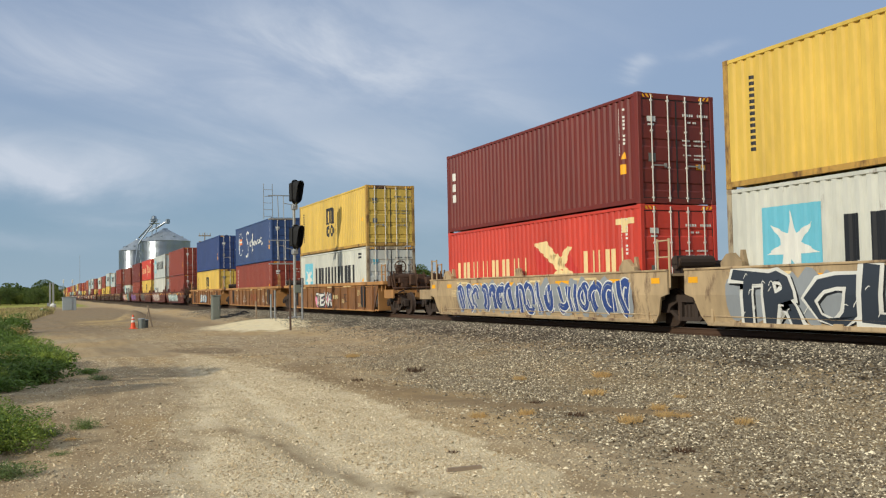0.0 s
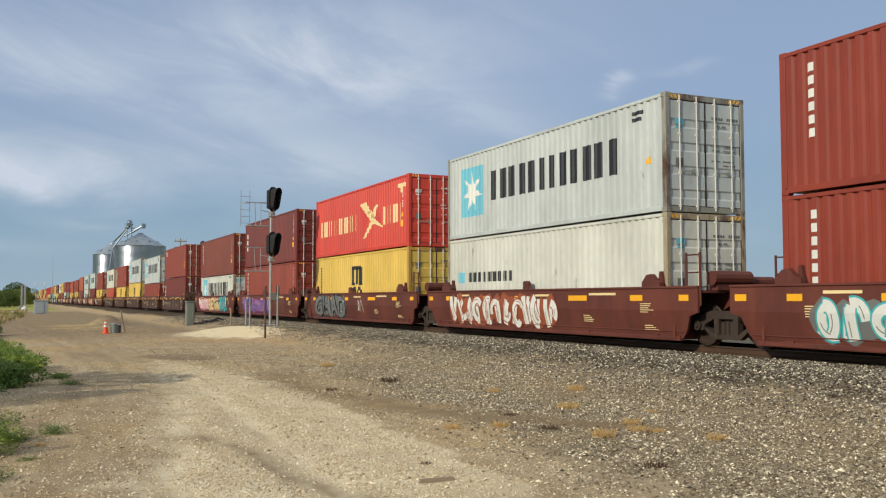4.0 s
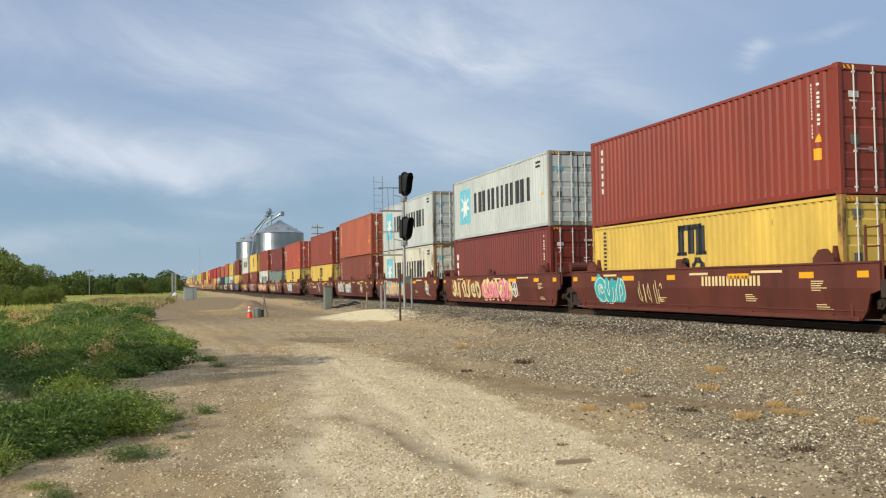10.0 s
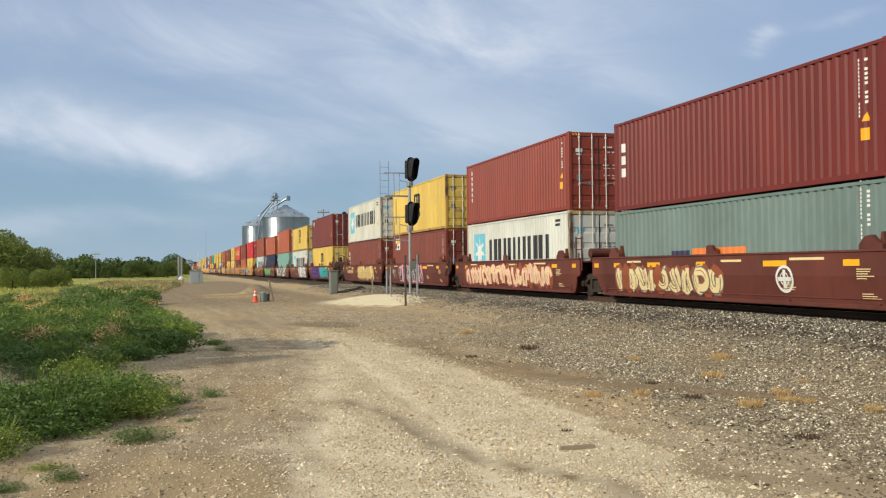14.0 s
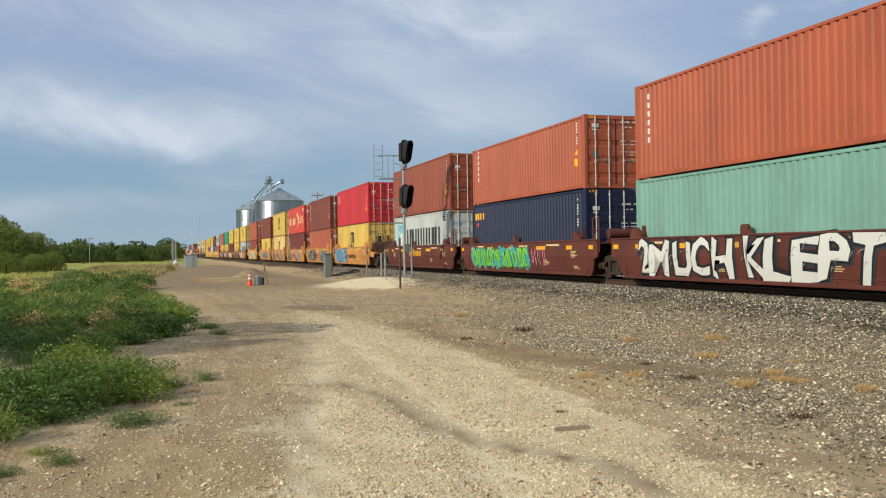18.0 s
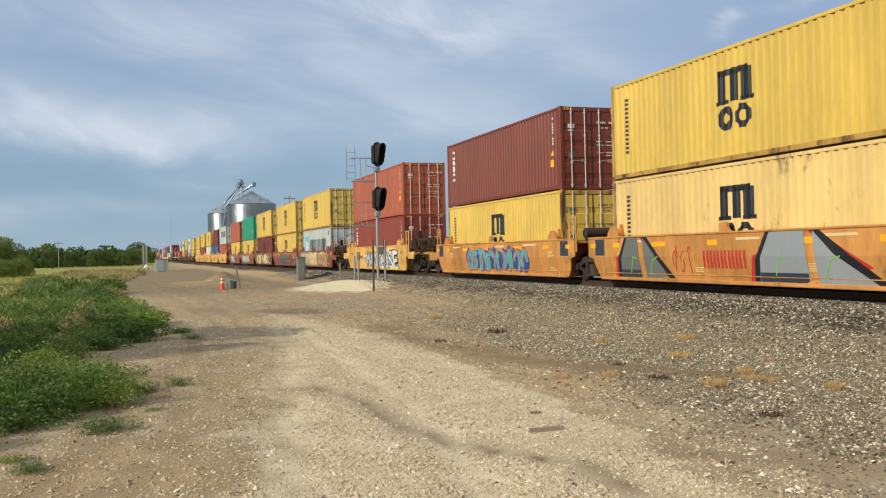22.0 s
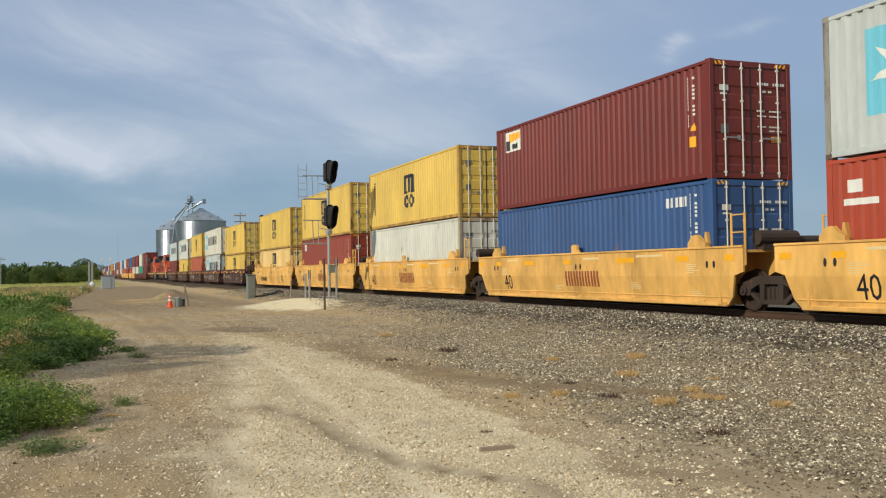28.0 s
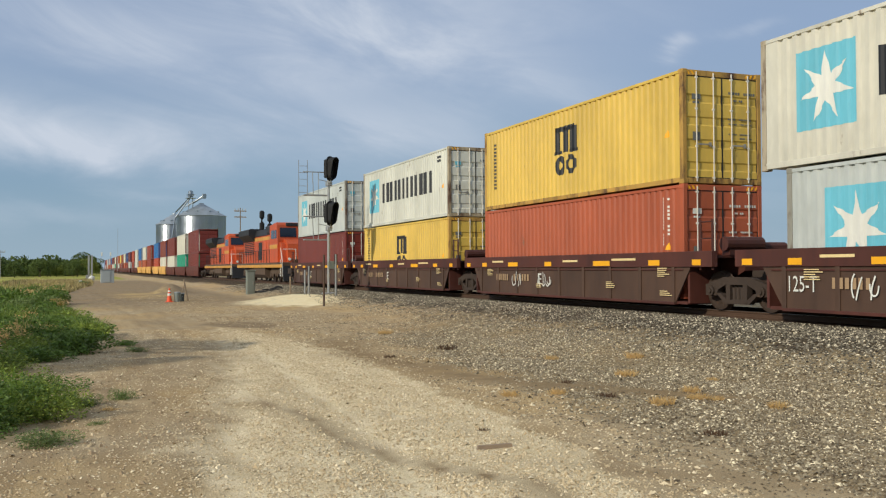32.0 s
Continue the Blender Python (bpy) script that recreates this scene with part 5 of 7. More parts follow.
# far end and near end of the paint from the box's far end, its height over the rail, what it says, fill, outline, backing
PAINTED.update({
    0: [(.2, 6.0, .12, 1.3, "TROLL", "slate", "white", "silver"), (6.4, 9.6, .2, 1.2, None, "slate", "white", "greyblue")],
    1: [(1.2, 12.0, .16, 1.3, None, "blue", "white", "silver")],
    2: [(4.2, 7.3, .25, 1.0, "TEXR", "white", "black", "pink")],
    3: [(1.4, 2.0, .3, 1.0, None, "white", "grey", None), (3.9, 5.0, .25, 1.0, None, "white", "grey", None), (10.2, 11.2, .3, 1.05, None, "white", "grey", None)],
    4: [(3.4, 7.0, .25, 1.0, None, "white", "grey", "greyblue")],
    5: [(1.0, 8.5, .2, 1.1, None, "white", "teal", "grey")],
    6: [(.6, 7.5, .18, 1.25, None, "white", "rust", "rust")],
    7: [(.6, 5.2, .2, 1.25, "GHAD", "grey", "black", "grey"), (6.7, 7.6, .45, 1.15, None, "white", "grey", None)],
    8: [(.4, 7.6, .2, 1.2, None, "blue", "pink", "purple")],
    9: [(.6, 4.4, .22, 1.2, None, "white", "red", "pink"), (4.4, 8.0, .2, 1.2, "BERT", "cream", "rust", "cream"), (8.3, 10.9, .2, 1.3, "OMZU", "teal", "darkblue", "white")],
    14: [(5.2, 6.0, .3, .95, None, "white", "grey", None), (7.0, 8.2, .3, .95, None, "white", "grey", None)],
    15: [(.6, 2.6, .25, 1.2, None, "teal", "white", "teal"), (3.4, 5.0, .25, 1.1, None, "cream", "rust", None)],
    16: [(.3, 4.6, .2, 1.2, None, "cream", "black", "rust"), (4.9, 8.5, .2, 1.2, None, "pink", "red", "cream")],
    17: [(1.0, 6.4, .2, 1.2, None, "cream", "orange", "greyblue")],
    18: [(.3, 2.6, .3, 1.2, None, "white", "grey", "silver"), (3.4, 5.6, .3, 1.15, None, "white", "grey", "silver")],
    20: [(3.2, 6.9, .2, 1.3, None, "white", "black", "white"), (7.0, 8.4, .9, 1.3, None, "greyblue", "darkblue", None)],
    21: [(.4, 6.4, .2, 1.15, None, "cream", "grey", "rust")],
    22: [(.4, 11.0, .2, 1.2, None, "cream", "pink", "rust")],
    23: [(.9, 1.6, .3, 1.15, None, "white", "grey", None), (2.6, 8.0, .12, 1.35, None, "black", "white", "pink")],
    24: [(5.0, 10.6, .2, 1.25, None, "amber", "teal", "cream")],
    25: [(.6, 5.4, .2, 1.25, "SESH", "purple", "black", "purple"), (5.8, 10.6, .2, 1.25, None, "teal", "black", "teal")],
    26: [(6.6, 12.2, .15, 1.3, "KILOE", "white", "grey", "white")],
    27: [(.5, 10.6, .18, 1.3, "2MUCH KLEPT", "white", "black", None)],
    28: [(.4, 7.4, .18, 1.2, None, "lime", "darkblue", "teal"), (7.6, 9.0, .3, 1.2, None, "pink", "white", None)],
    30: [(.1, 4.7, .15, 1.3, "ZONE", "greyblue", "darkblue", "greyblue")],
    31: [(.6, 5.0, .15, 1.34, None, "black", "white", "black"), (7.2, 11.4, .15, 1.25, None, "silver", "black", "black")],
    32: [(.5, 3.6, .15, 1.25, None, "grey", "grey", "grey"), (6.6, 10.4, .15, 1.3, None, "silver", "grey", "grey"), (3.7, 4.6, .2, 1.2, None, "red", "orange", None)],
    33: [(.7, 3.4, .15, 1.25, None, "grey", "grey", "grey"), (7.2, 11.0, .15, 1.25, None, "silver", "grey", "grey"), (3.5, 4.6, .2, 1.2, None, "red", "orange", None)],
    34: [(3.0, 9.6, .2, 1.2, None, "teal", "red", "blue")],
    35: [(3.9, 6.7, .2, 1.2, None, "white", "black", "grey"), (7.2, 11.4, .1, 1.25, "COSE", "white", "black", "white")],
    36: [(.2, 4.4, .12, 1.34, None, "cream", "grey", "silver"), (3.9, 7.4, .12, 1.34, None, "cream", "faded", "cream"), (7.2, 11.0, .12, 1.3, None, "faded", "rust", "cream")],
    37: [(3.0, 9.0, .2, 1.2, None, "grey", "black", "grey")],
    38: [(.6, 11.4, .15, 1.25, "KIWIX", "cream", "black", "black")],
    39: [(1.5, 8.5, .2, 1.2, None, "white", "grey", "greyblue")],
    40: [(2.0, 6.5, .2, 1.2, None, "white", "grey", "greyblue")],
    47: [(2.0, 2.8, .3, 1.0, None, "white", "grey", None), (5.2, 8.8, .3, 1.0, None, "white", "grey", None)],
    48: [(2.8, 3.6, .35, .95, None, "white", "grey", None), (4.6, 5.6, .35, .95, None, "white", "grey", None)],
})
STENCIL = {}
for k in (10, 11, 12, 13, 14, 46, 47, 48, 49, 50):
    STENCIL[k] = [(None, 1.5, 2.5, .6, .82, "faded"), (None, 2.9, 4.1, .6, .82, "faded"), ({10: "A", 12: "D", 13: "C", 46: "B"}.get(k, "E"), 4.7, 4.95, .5, .85, "white")]
for k in (10, 12, 13, 46, 47):
    STENCIL[k].append(("125-T", .3, 1.1, .52, .85, "white"))
for k in (41, 42, 43, 44):
    STENCIL[k] = [("40", .9, 1.5, .35, .85, "black"), (None, 5.3, 7.3, .5, .95, "rust")]
STENCIL[41] = [("40", .9, 1.5, .35, .85, "black"), (None, 6.6, 9.2, .42, .72, "black")]
STENCIL[45] = [("40", 9.6, 10.3, .35, .85, "black"), (None, 1.5, 4.0, .42, .72, "black")]
STENCIL[2] = [("53", 9.2, 9.8, .5, .9, "black"), (None, 6.9, 8.2, .65, .85, "cream")]
STENCIL[3] = [(None, 6.6, 8.6, .5, .95, "rust")]
STENCIL[4] = [("53", 9.6, 10.1, .5, .85, "black")]
STENCIL[15] = [(None, 7.0, 9.6, .85, 1.1, "cream")]
STENCIL[19] = [(None, 2.4, 4.6, .7, .9, "white")]
STENCIL[20] = [(None, 8.6, 10.6, .75, 1.0, "rust")]
STENCIL[24] = [(None, 1.2, 3.2, .7, .95, "cream"), ("A", 4.2, 4.5, .7, .95, "white")]
STENCIL[26] = [("C", 3.4, 3.65, .6, .85, "white")]
STENCIL[29] = [(None, 4.6, 7.2, .75, 1.05, "amber"), ("A", 3.0, 3.3, .65, .95, "white")]
STENCIL[30] = [(None, 5.6, 8.4, .55, .85, "black"), ("B", 5.2, 5.4, .6, .85, "black")]
STENCIL[31] = [("40", .05, .5, .4, .85, "black"), (None, 5.2, 6.8, .5, .95, "red")]
STENCIL[32] = [(None, 4.7, 6.3, .5, .95, "red")]
STENCIL[33] = [(None, 5.0, 6.8, .5, .95, "red")]
STENCIL[35] = [(None, 1.6, 3.4, .75, .95, "black")]
STENCIL[36] = [(None, 7.2, 9.9, .7, .98, "black")]
LOW_TOP, LOW_BASE = {26, 28}, {9, 11, 13, 14, 15, 19, 20, 21, 45, 46}
UNITS = """beige yellow shield white star|beige maroon notch scarlet bird|ochre yellow shield white star|ochre denim script red upright|ochre blue plain yellow shield
chestnut red upright red upright|chestnut grey star white starline|chestnut scarlet bird yellow shield|chestnut maroon notch red upright|chestnut brown upright white star
deck red flower maroon notch|deck grey star red plain|deck grey star yellow shield|deck red notch yellow shield|deck dirtywhite star vermilion upright
chestnut red upright yellow shield|chestnut grey star maroon notch|chestnut grey star dirtywhite star|chestnut orange upright brown upright|chestnut red plain yellow shield
chestnut vermilion notch yellow shield|chestnut maroon notch greygreen label|chestnut red upright white star|chestnut yellow shield brown b40|chestnut cream star brown notch
chestnut maroon flower yellow shield|chestnut yellow shield white star|chestnut orange upright seafoam plain|chestnut orange upright navy seabar|chestnut sienna plain grey star
amberold cherry cherry yellow shield|amberold brown upright orange upright|amberold scarlet bird maroon notch|amberold yellow shield paleyellow shield|amberold brown gold yellow shield
golden orange plain red gold
faded yellow shield grey star|faded yellow shield yellow shield|faded yellow shield maroon shield|faded green plain yellow shield|faded orange plain yellow shield
golden grey star vermilion twobars|golden maroon b40 steelblue topbars|golden yellow shield white plain|golden yellow shield red flower|golden yellow shield paleyellow shield
deck yellow shield yellow shield|deck cream star grey star|deck yellow shield orange plain|deck white star yellow shield|deck grey star maroon plain"""


def build_train():
    rows = [r.split() for line in UNITS.split("\n") for r in line.split("|")]
    firsts = {0, 2, 5, 10, 15, 20, 25, 30, 35, 36, 41, 46}
    ys = [4.155, 19.588, 41.225, 60.77, 80.39, 101.714]
    for k in range(6, 51):
        ys.append(ys[-1] + (19.8 if k in firsts else 15.821))
    for i, (kind, c1, d1, c2, d2) in enumerate(rows):
        first, last = i in firsts, (i + 1) in firsts or i == 50
        ext = STYLE[kind][3]
        y_near = -ext - 1.45 if first else -(ys[i] - ys[i - 1] - CL) / 2
        well_car(i, ys[i], kind, y_near, first, last)
        shipping_container(TRACK_X, ys[i], RAIL_Z + .24, c2, d2, low=i in LOW_BASE)
        shipping_container(TRACK_X, ys[i], RAIL_Z + .24 + (2.591 if i in LOW_BASE else TALL) + .002, c1, d1, long=(i == 47), low=i in LOW_TOP)
    far = "maroon maroon|cream green|maroon cream|brown cream|skyblue vermilion|red red|cream orange|skyblue orange|white white|vermilion red|maroon grey|blue red|white orange|red maroon|yellow red|orange white"
    far = [r.split() for r in far.split("|")]
    y = 918.6
    for i in range(28):
        c1, c2 = far[i % len(far)]
        kind = "golden" if 3 <= i < 8 else "chestnut"
        well_car(100 + i, y, kind, -1.8, False, False, plain=True)
        shipping_container(TRACK_X, y, RAIL_Z + .24, c2, "plain", plain=True)
        shipping_container(TRACK_X, y, RAIL_Z + .24 + TALL + .002, c1, "plain", plain=True)
        y += 19.8 if i % 5 == 4 else 15.82


build_train()


# ---- locomotives ----
LOCO = {
    "orange": surface("loco_orange", srgb(196, 84, 40), 0.5, 0, 0.35, 0.35, stain=(.12, .06, .035)), "black": surface("loco_black", srgb(36, 36, 38), 0.6, 0, 0.3, 0.2, stain=(.09, .06, .045)),
    "glass": surface("cab_glass", srgb(24, 34, 50), 0.12, 0, 0.1, 0, bump=0), "grime": surface("loco_grime", srgb(92, 74, 58), 0.85, 0, 0.4, 0.4), "gold": surface("loco_gold", srgb(206, 150, 62), 0.5, 0, 0.25, 0.2),
}


def locomotive(y):
    """A wide-nosed road diesel, its cab end first down the line."""
    org, blk, glass, grime, gold = (LOCO[k] for k in ("orange", "black", "glass", "grime", "gold"))
    root = tagged(part("locomotive", make(lambda bm: box(bm, -1.5, 1.5, .9, 21.6, 1.2, 1.5, .04)), grime), "grimy orange diesel locomotive with a black roof, between container cars", "locomotive", "locomotives")
    part("long_hood", make(lambda bm: prism(bm, [(-.95, 1.5), (.95, 1.5), (.95, 3.7), (.85, 3.85), (-.85, 3.85), (-.95, 3.7)], "y", 5.6, 20.9)), org, root)
    part("hood_band", make(lambda bm: (box(bm, -.97, -.94, 5.7, 15.2, 3.38, 3.66), box(bm, .94, .97, 5.7, 15.2, 3.38, 3.66))), gold, root, "dull gold band under the roof")
    part("hood_roof", make(lambda bm: prism(bm, [(-.98, 3.78), (.98, 3.78), (.82, 4.32), (-.82, 4.32)], "y", 5.4, 15.4)), blk, root)
    part("radiator", make(lambda bm: prism(bm, [(-.95, 3.4), (.95, 3.4), (1.5, 3.95), (1.5, 4.4), (1.3, 4.5), (-1.3, 4.5), (-1.5, 4.4), (-1.5, 3.95)], "y", 15.2, 20.7)), blk, root, "black flared radiator wings")
    part("dynamic_brake", make(lambda bm: box(bm, -1.05, 1.05, 6.2, 9.4, 3.85, 4.5, .1)), blk, root)
    part("exhaust_stack", make(lambda bm: box(bm, -.5, .5, 11.6, 12.8, 4.3, 4.62, .04)), blk, root)
    cabs = part("cab", make(lambda bm: prism(bm, [(2.55, 1.5), (5.6, 1.5), (5.6, 4.35), (2.95, 4.5), (2.7, 4.3), (2.55, 3.2)], "x", -1.5, 1.5)), org, root)
    part("nose", make(lambda bm: (prism(bm, [(.95, 1.5), (2.55, 1.5), (2.55, 3.25), (1.6, 3.15), (1.1, 2.85)], "x", -1.05, 1.05), prism(bm, [(1.3, 1.5), (2.55, 1.5), (2.55, 3.0), (1.7, 2.85)], "x", -1.35, 1.35))), org, root)
    part("nose_door", make(lambda bm: box(bm, .25, .95, 1.06, 1.2, 1.6, 2.8, .02)), org, root)
    for a, b in ((-1.32, -.1), (.1, 1.32)):
        part("windshield", make(lambda bm: prism(bm, [(2.53, 3.4), (2.56, 3.4), (2.69, 4.1), (2.655, 4.1)], "x", a, b)), glass, cabs)
    for s in (-1, 1):
        def sided(a, b):
            return min(s * a, s * b), max(s * a, s * b)
        for a, b in ((2.95, 3.7), (3.85, 5.0)):
            part("side_window", make(lambda bm: box(bm, *sided(1.5, 1.515), a, b, 3.3, 3.95, .0)), glass, cabs)
        part("cab_band", make(lambda bm: box(bm, *sided(1.5, 1.512), 2.7, 5.55, 2.55, 2.85)), gold, cabs)
        bm = bmesh.new()
        for k in range(13):
            rod(bm, (s * 1.46, 5.9 + k * 1.2, 1.5), (s * 1.46, 5.9 + k * 1.2, 2.5), .022, 6)
        rod(bm, (s * 1.46, 5.8, 2.5), (s * 1.46, 20.4, 2.5), .022, 6)
        part("hand_rail", bm, blk, root)
        bm = bmesh.new()
        rod(bm, (s * 1.48, .95, .45), (s * 1.48, .95, 1.6), .03, 6)
        rod(bm, (s * 1.48, .95, 1.6), (s * 1.4, 1.9, 2.55), .03, 6)
        rod(bm, (s * 1.48, 1.6, .45), (s * 1.48, 1.6, 1.7), .03, 6)
        rod(bm, (s * .5, .85, 1.5), (s * .5, .85, 2.45), .025, 6)
        rod(bm, (s * .5, .85, 2.45), (s * 1.45, .9, 2.45), .025, 6)
        part("grab_rail", bm, INK["white"], root, "white bent grab rails at the steps")
        bm = bmesh.new()
        for k in range(4):
            box(bm, *sided(1.1, 1.48), .98, 1.55, .4 + k * .27, .44 + k * .27)
        part("step_well", bm, grime, root)
        for k in range(7):
            part("hood_door", make(lambda bm: box(bm, *sided(.95, .98), 6.1 + k * 1.9, 7.6 + k * 1.9, 1.75, 3.25, .01)), (blk if k in (0, 3) else org), root)
        part("radiator_grille", make(lambda bm: [box(bm, *sided(.95, 1.0), 15.6, 20.3, 2.3 + q * .16, 2.38 + q * .16) for q in range(7)]), blk, root)
        part("side_sill", make(lambda bm: box(bm, *sided(1.42, 1.52), .95, 21.5, 1.1, 1.34, .02)), gold if s < 0 else grime, root)
        part("air_tank", make(lambda bm: rod(bm, (s * 1.2, 14.2, .8), (s * 1.2, 15.6, .8), .2, 10)), grime, root)
    part("number_board", make(lambda bm: box(bm, -.85, .85, 2.6, 2.78, 4.22, 4.46, .03)), blk, root)
    part("headlight", make(lambda bm: box(bm, -.22, .22, 1.0, 1.12, 2.9, 3.08, .02)), steel, root)
    for s in (-1, 1):
        part("ditch_light", make(lambda bm: rod(bm, (s * .95, .86, 1.72), (s * .95, .98, 1.72), .11, 10)), INK["white"], root)
    part("roof_horn", make(lambda bm: [rod(bm, (q, 5.9, 4.45), (q, 5.5, 4.55), .05, 6, .11) for q in (-.25, 0, .25)]), steel, root)
    part("fuel_tank", make(lambda bm: prism(bm, [(-1.4, 1.15), (1.4, 1.15), (1.4, .55), (1.0, .25), (-1.0, .25), (-1.4, .55)], "y", 8.2, 14.0)), grime, root)
    part("plow", make(lambda bm: prism(bm, [(.62, .12), (.9, .3), (.9, 1.2), (.75, 1.2)], "x", -1.45, 1.45)), blk, root)
    part("coupler", make(lambda bm: (box(bm, -.14, .14, -.1, .8, .62, .9, .03), box(bm, -.2, .2, -.3, .0, .55, .95, .05))), grime, root)
    g = truck_meshes()
    for yy in (4.6, 17.4):
        t = part("truck", make(lambda bm: box(bm, -1, 1, yy - .3, yy + .3, .6, 1.15, .04)), grime, root)
        for s in (-1, 1):
            part("side_frame", make(lambda bm: (prism(bm, [(yy - 2.5, .4), (yy - 1.3, .4), (yy - 1.1, .62), (yy - .6, .62), (yy - .4, .4), (yy + .4, .4), (yy + .6, .62), (yy + 1.1, .62), (yy + 1.3, .4), (yy + 2.5, .4), (yy + 2.5, .8), (yy + 1.8, 1.05), (yy - 1.8, 1.05), (yy - 2.5, .8)], "x", s * 1.1 - .07, s * 1.1 + .07), [rod(bm, (s * 1.0, yy + q, .52), (s * 1.24, yy + q, .52), .15, 10) for q in (-1.85, 0, 1.85)])), grime, t)
        for k in (-1.85, 0, 1.85):
            put("wheelset", g["wheelset"], t, None, Matrix.Translation((0, yy + k, 0)) @ Matrix.Scale(1.08, 4))
    TRAIN.append((root, TRACK_X, y, RAIL_Z))


locomotive(864.8)
locomotive(888.8)


# ---- signals and trackside things ----
galv = surface("galvanised_steel", srgb(168, 170, 168), 0.45, 0.5, 0.2, 0.1)
grey_paint = surface("cabinet_grey", srgb(120, 126, 116), 0.6, 0, 0.15, 0.2)
pale_wood = surface("weathered_wood", srgb(150, 132, 110), 0.9, 0, 0.3, 0)


def signal_head(root, x, y, z, turn):
    """A tall oval target whose lamps sit deep in one long hood, shorter towards its foot."""
    m = pose(x, y, z, 0, 0, turn)
    outer, inner = [], []
    for i in range(28):
        a = 2 * math.pi * i / 28
        outer.append((.31 * math.cos(a), .30 * (1 if math.sin(a) > 0 else -1) + .32 * math.sin(a)))
        inner.append((.25 * math.cos(a), .29 * (1 if math.sin(a) > 0 else -1) + .26 * math.sin(a)))
    bm = bmesh.new()
    prism(bm, outer, "y", -.02, .03)
    bm.transform(m)
    h = part("signal_head", bm, black, root, "black oval signal head")
    bm = bmesh.new()
    deep = [.16 + .26 * (v + .6) / 1.2 for u, v in inner]
    near_ = [bm.verts.new((u, -.02, v)) for u, v in inner]
    far_ = [bm.verts.new((u * .95, -d, v)) for (u, v), d in zip(inner, deep)]
    lip = [bm.verts.new((u * .88, -d + .004, v * .96)) for (u, v), d in zip(inner, deep)]
    pit = [bm.verts.new((u * .88, -.03, v * .96)) for u, v in inner]
    for i in range(28):
        j = (i + 1) % 28
        for p_, q_ in ((near_, far_), (far_, lip), (lip, pit)):
            bm.faces.new((p_[i], p_[j], q_[j], q_[i]))
    bm.transform(m)
    part("hood", bm, black, h)
    part("lamp_case", make(lambda bm: (box(bm, -.19, .19, .03, .3, -.46, .46, .05), bm.transform(m))), black, h)
    bm = bmesh.new()
    for k in (.33, 0, -.33):
        rod(bm, (0, -.045, k), (0, -.032, k), .11, 14)
    bm.transform(m)
    part("lens", bm, surface("dark_lens", srgb(12, 11, 11), .9, 0, .1, 0, bump=0), h)


def ladder(bm, x, y, z0, z1, w):
    for s in (-1, 1):
        box(bm, x + s * w / 2 - .012, x + s * w / 2 + .012, y - .02, y + .02, z0, z1)
    z = z0 + .15
    while z < z1:
        rod(bm, (x - w / 2, y, z), (x + w / 2, y, z), .012, 5)
        z += .33


def signal_mast(x, y, zs, side, name_label, turn):
    z0 = float(height(x, y)) - .05
    root = tagged(part("railway_signal", make(lambda bm: (rod(bm, (x, y, z0), (x, y, zs[0] - .45), .07, 14), box(bm, x - .3, x + .3, y - .3, y + .3, z0 - .2, z0 + .12, .02))), galv), name_label, "railway signal", "railway signals")
    for z in zs:
        signal_head(root, x + .02, y - .28, z, turn)
        part("clamp", make(lambda bm: (box(bm, x - .13, x + .13, y - .25, y + .12, z - .85, z - .62, .02), rod(bm, (x, y - .26, z - .7), (x, y - .26, z - .4), .07, 8))), galv, root)
    lx = x + side * 1.22
    part("ladder", make(lambda bm: ladder(bm, lx, y + .3, zs[0] - 1.32, zs[0] + .45, .44)), galv, root)
    for z in zs:
        part("bracket", make(lambda bm: (box(bm, min(x, lx), max(x, lx), y + .26, y + .30, z - .16, z - .11), box(bm, min(x, lx), max(x, lx), y + .0, y + .35, z - 1.33, z - 1.27), rod(bm, (x + side * .45, y + .28, z - .12), (x + side * .45, y + .28, z - 1.3), .018, 6), rod(bm, (x + side * .75, y + .28, z - .12), (x + side * .7, y + .28, z - 1.3), .02, 6), rod(bm, (x, y + .2, z - .6), (x + side * .45, y + .28, z - .5), .02, 6))), galv, root)
    part("junction_box", make(lambda bm: box(bm, x - .06, x + .3, y - .2, y - .08, 1.6, 2.0, .02)), grey_paint, root)
    return root


signal_mast(11.58, 45.1, (6.58, 4.36), -1, "two-headed black railway signal on a galvanised mast beside the track", 34)
signal_mast(24.3, 46.6, (6.42, 4.15), 1, "two-headed railway signal standing beyond the train", 34)


def post(x, y, h, r, mat, label, lean=0.0, top=None):
    z0 = float(height(x, y)) - .03
    p = tagged(part("marker_post", make(lambda bm: rod(bm, (x, y, z0), (x + lean, y, z0 + h), r, 8)), mat), label, "post", "posts by the signal")
    if top:
        part("post_cap", make(lambda bm: box(bm, x + lean - .07, x + lean + .07, y - .02, y + .02, z0 + h - .45, z0 + h, .01)), top, p)


post(9.45, 37.6, 2.15, .045, surface("rusty_post", srgb(96, 78, 66), .8, .2, .3, .3), "thin rust-brown steel post in the gravel")
post(11.1, 41.9, 1.95, .05, galv, "galvanised steel post in the gravel", 0, black)
post(11.0, 46.9, 1.5, .055, galv, "short white post behind the signal", 0, black)
post(10.75, 46.7, 1.35, .05, galv, "short white post behind the signal")
post(10.1, 47.2, 1.1, .04, pale_wood, "low wooden stake by the signal")


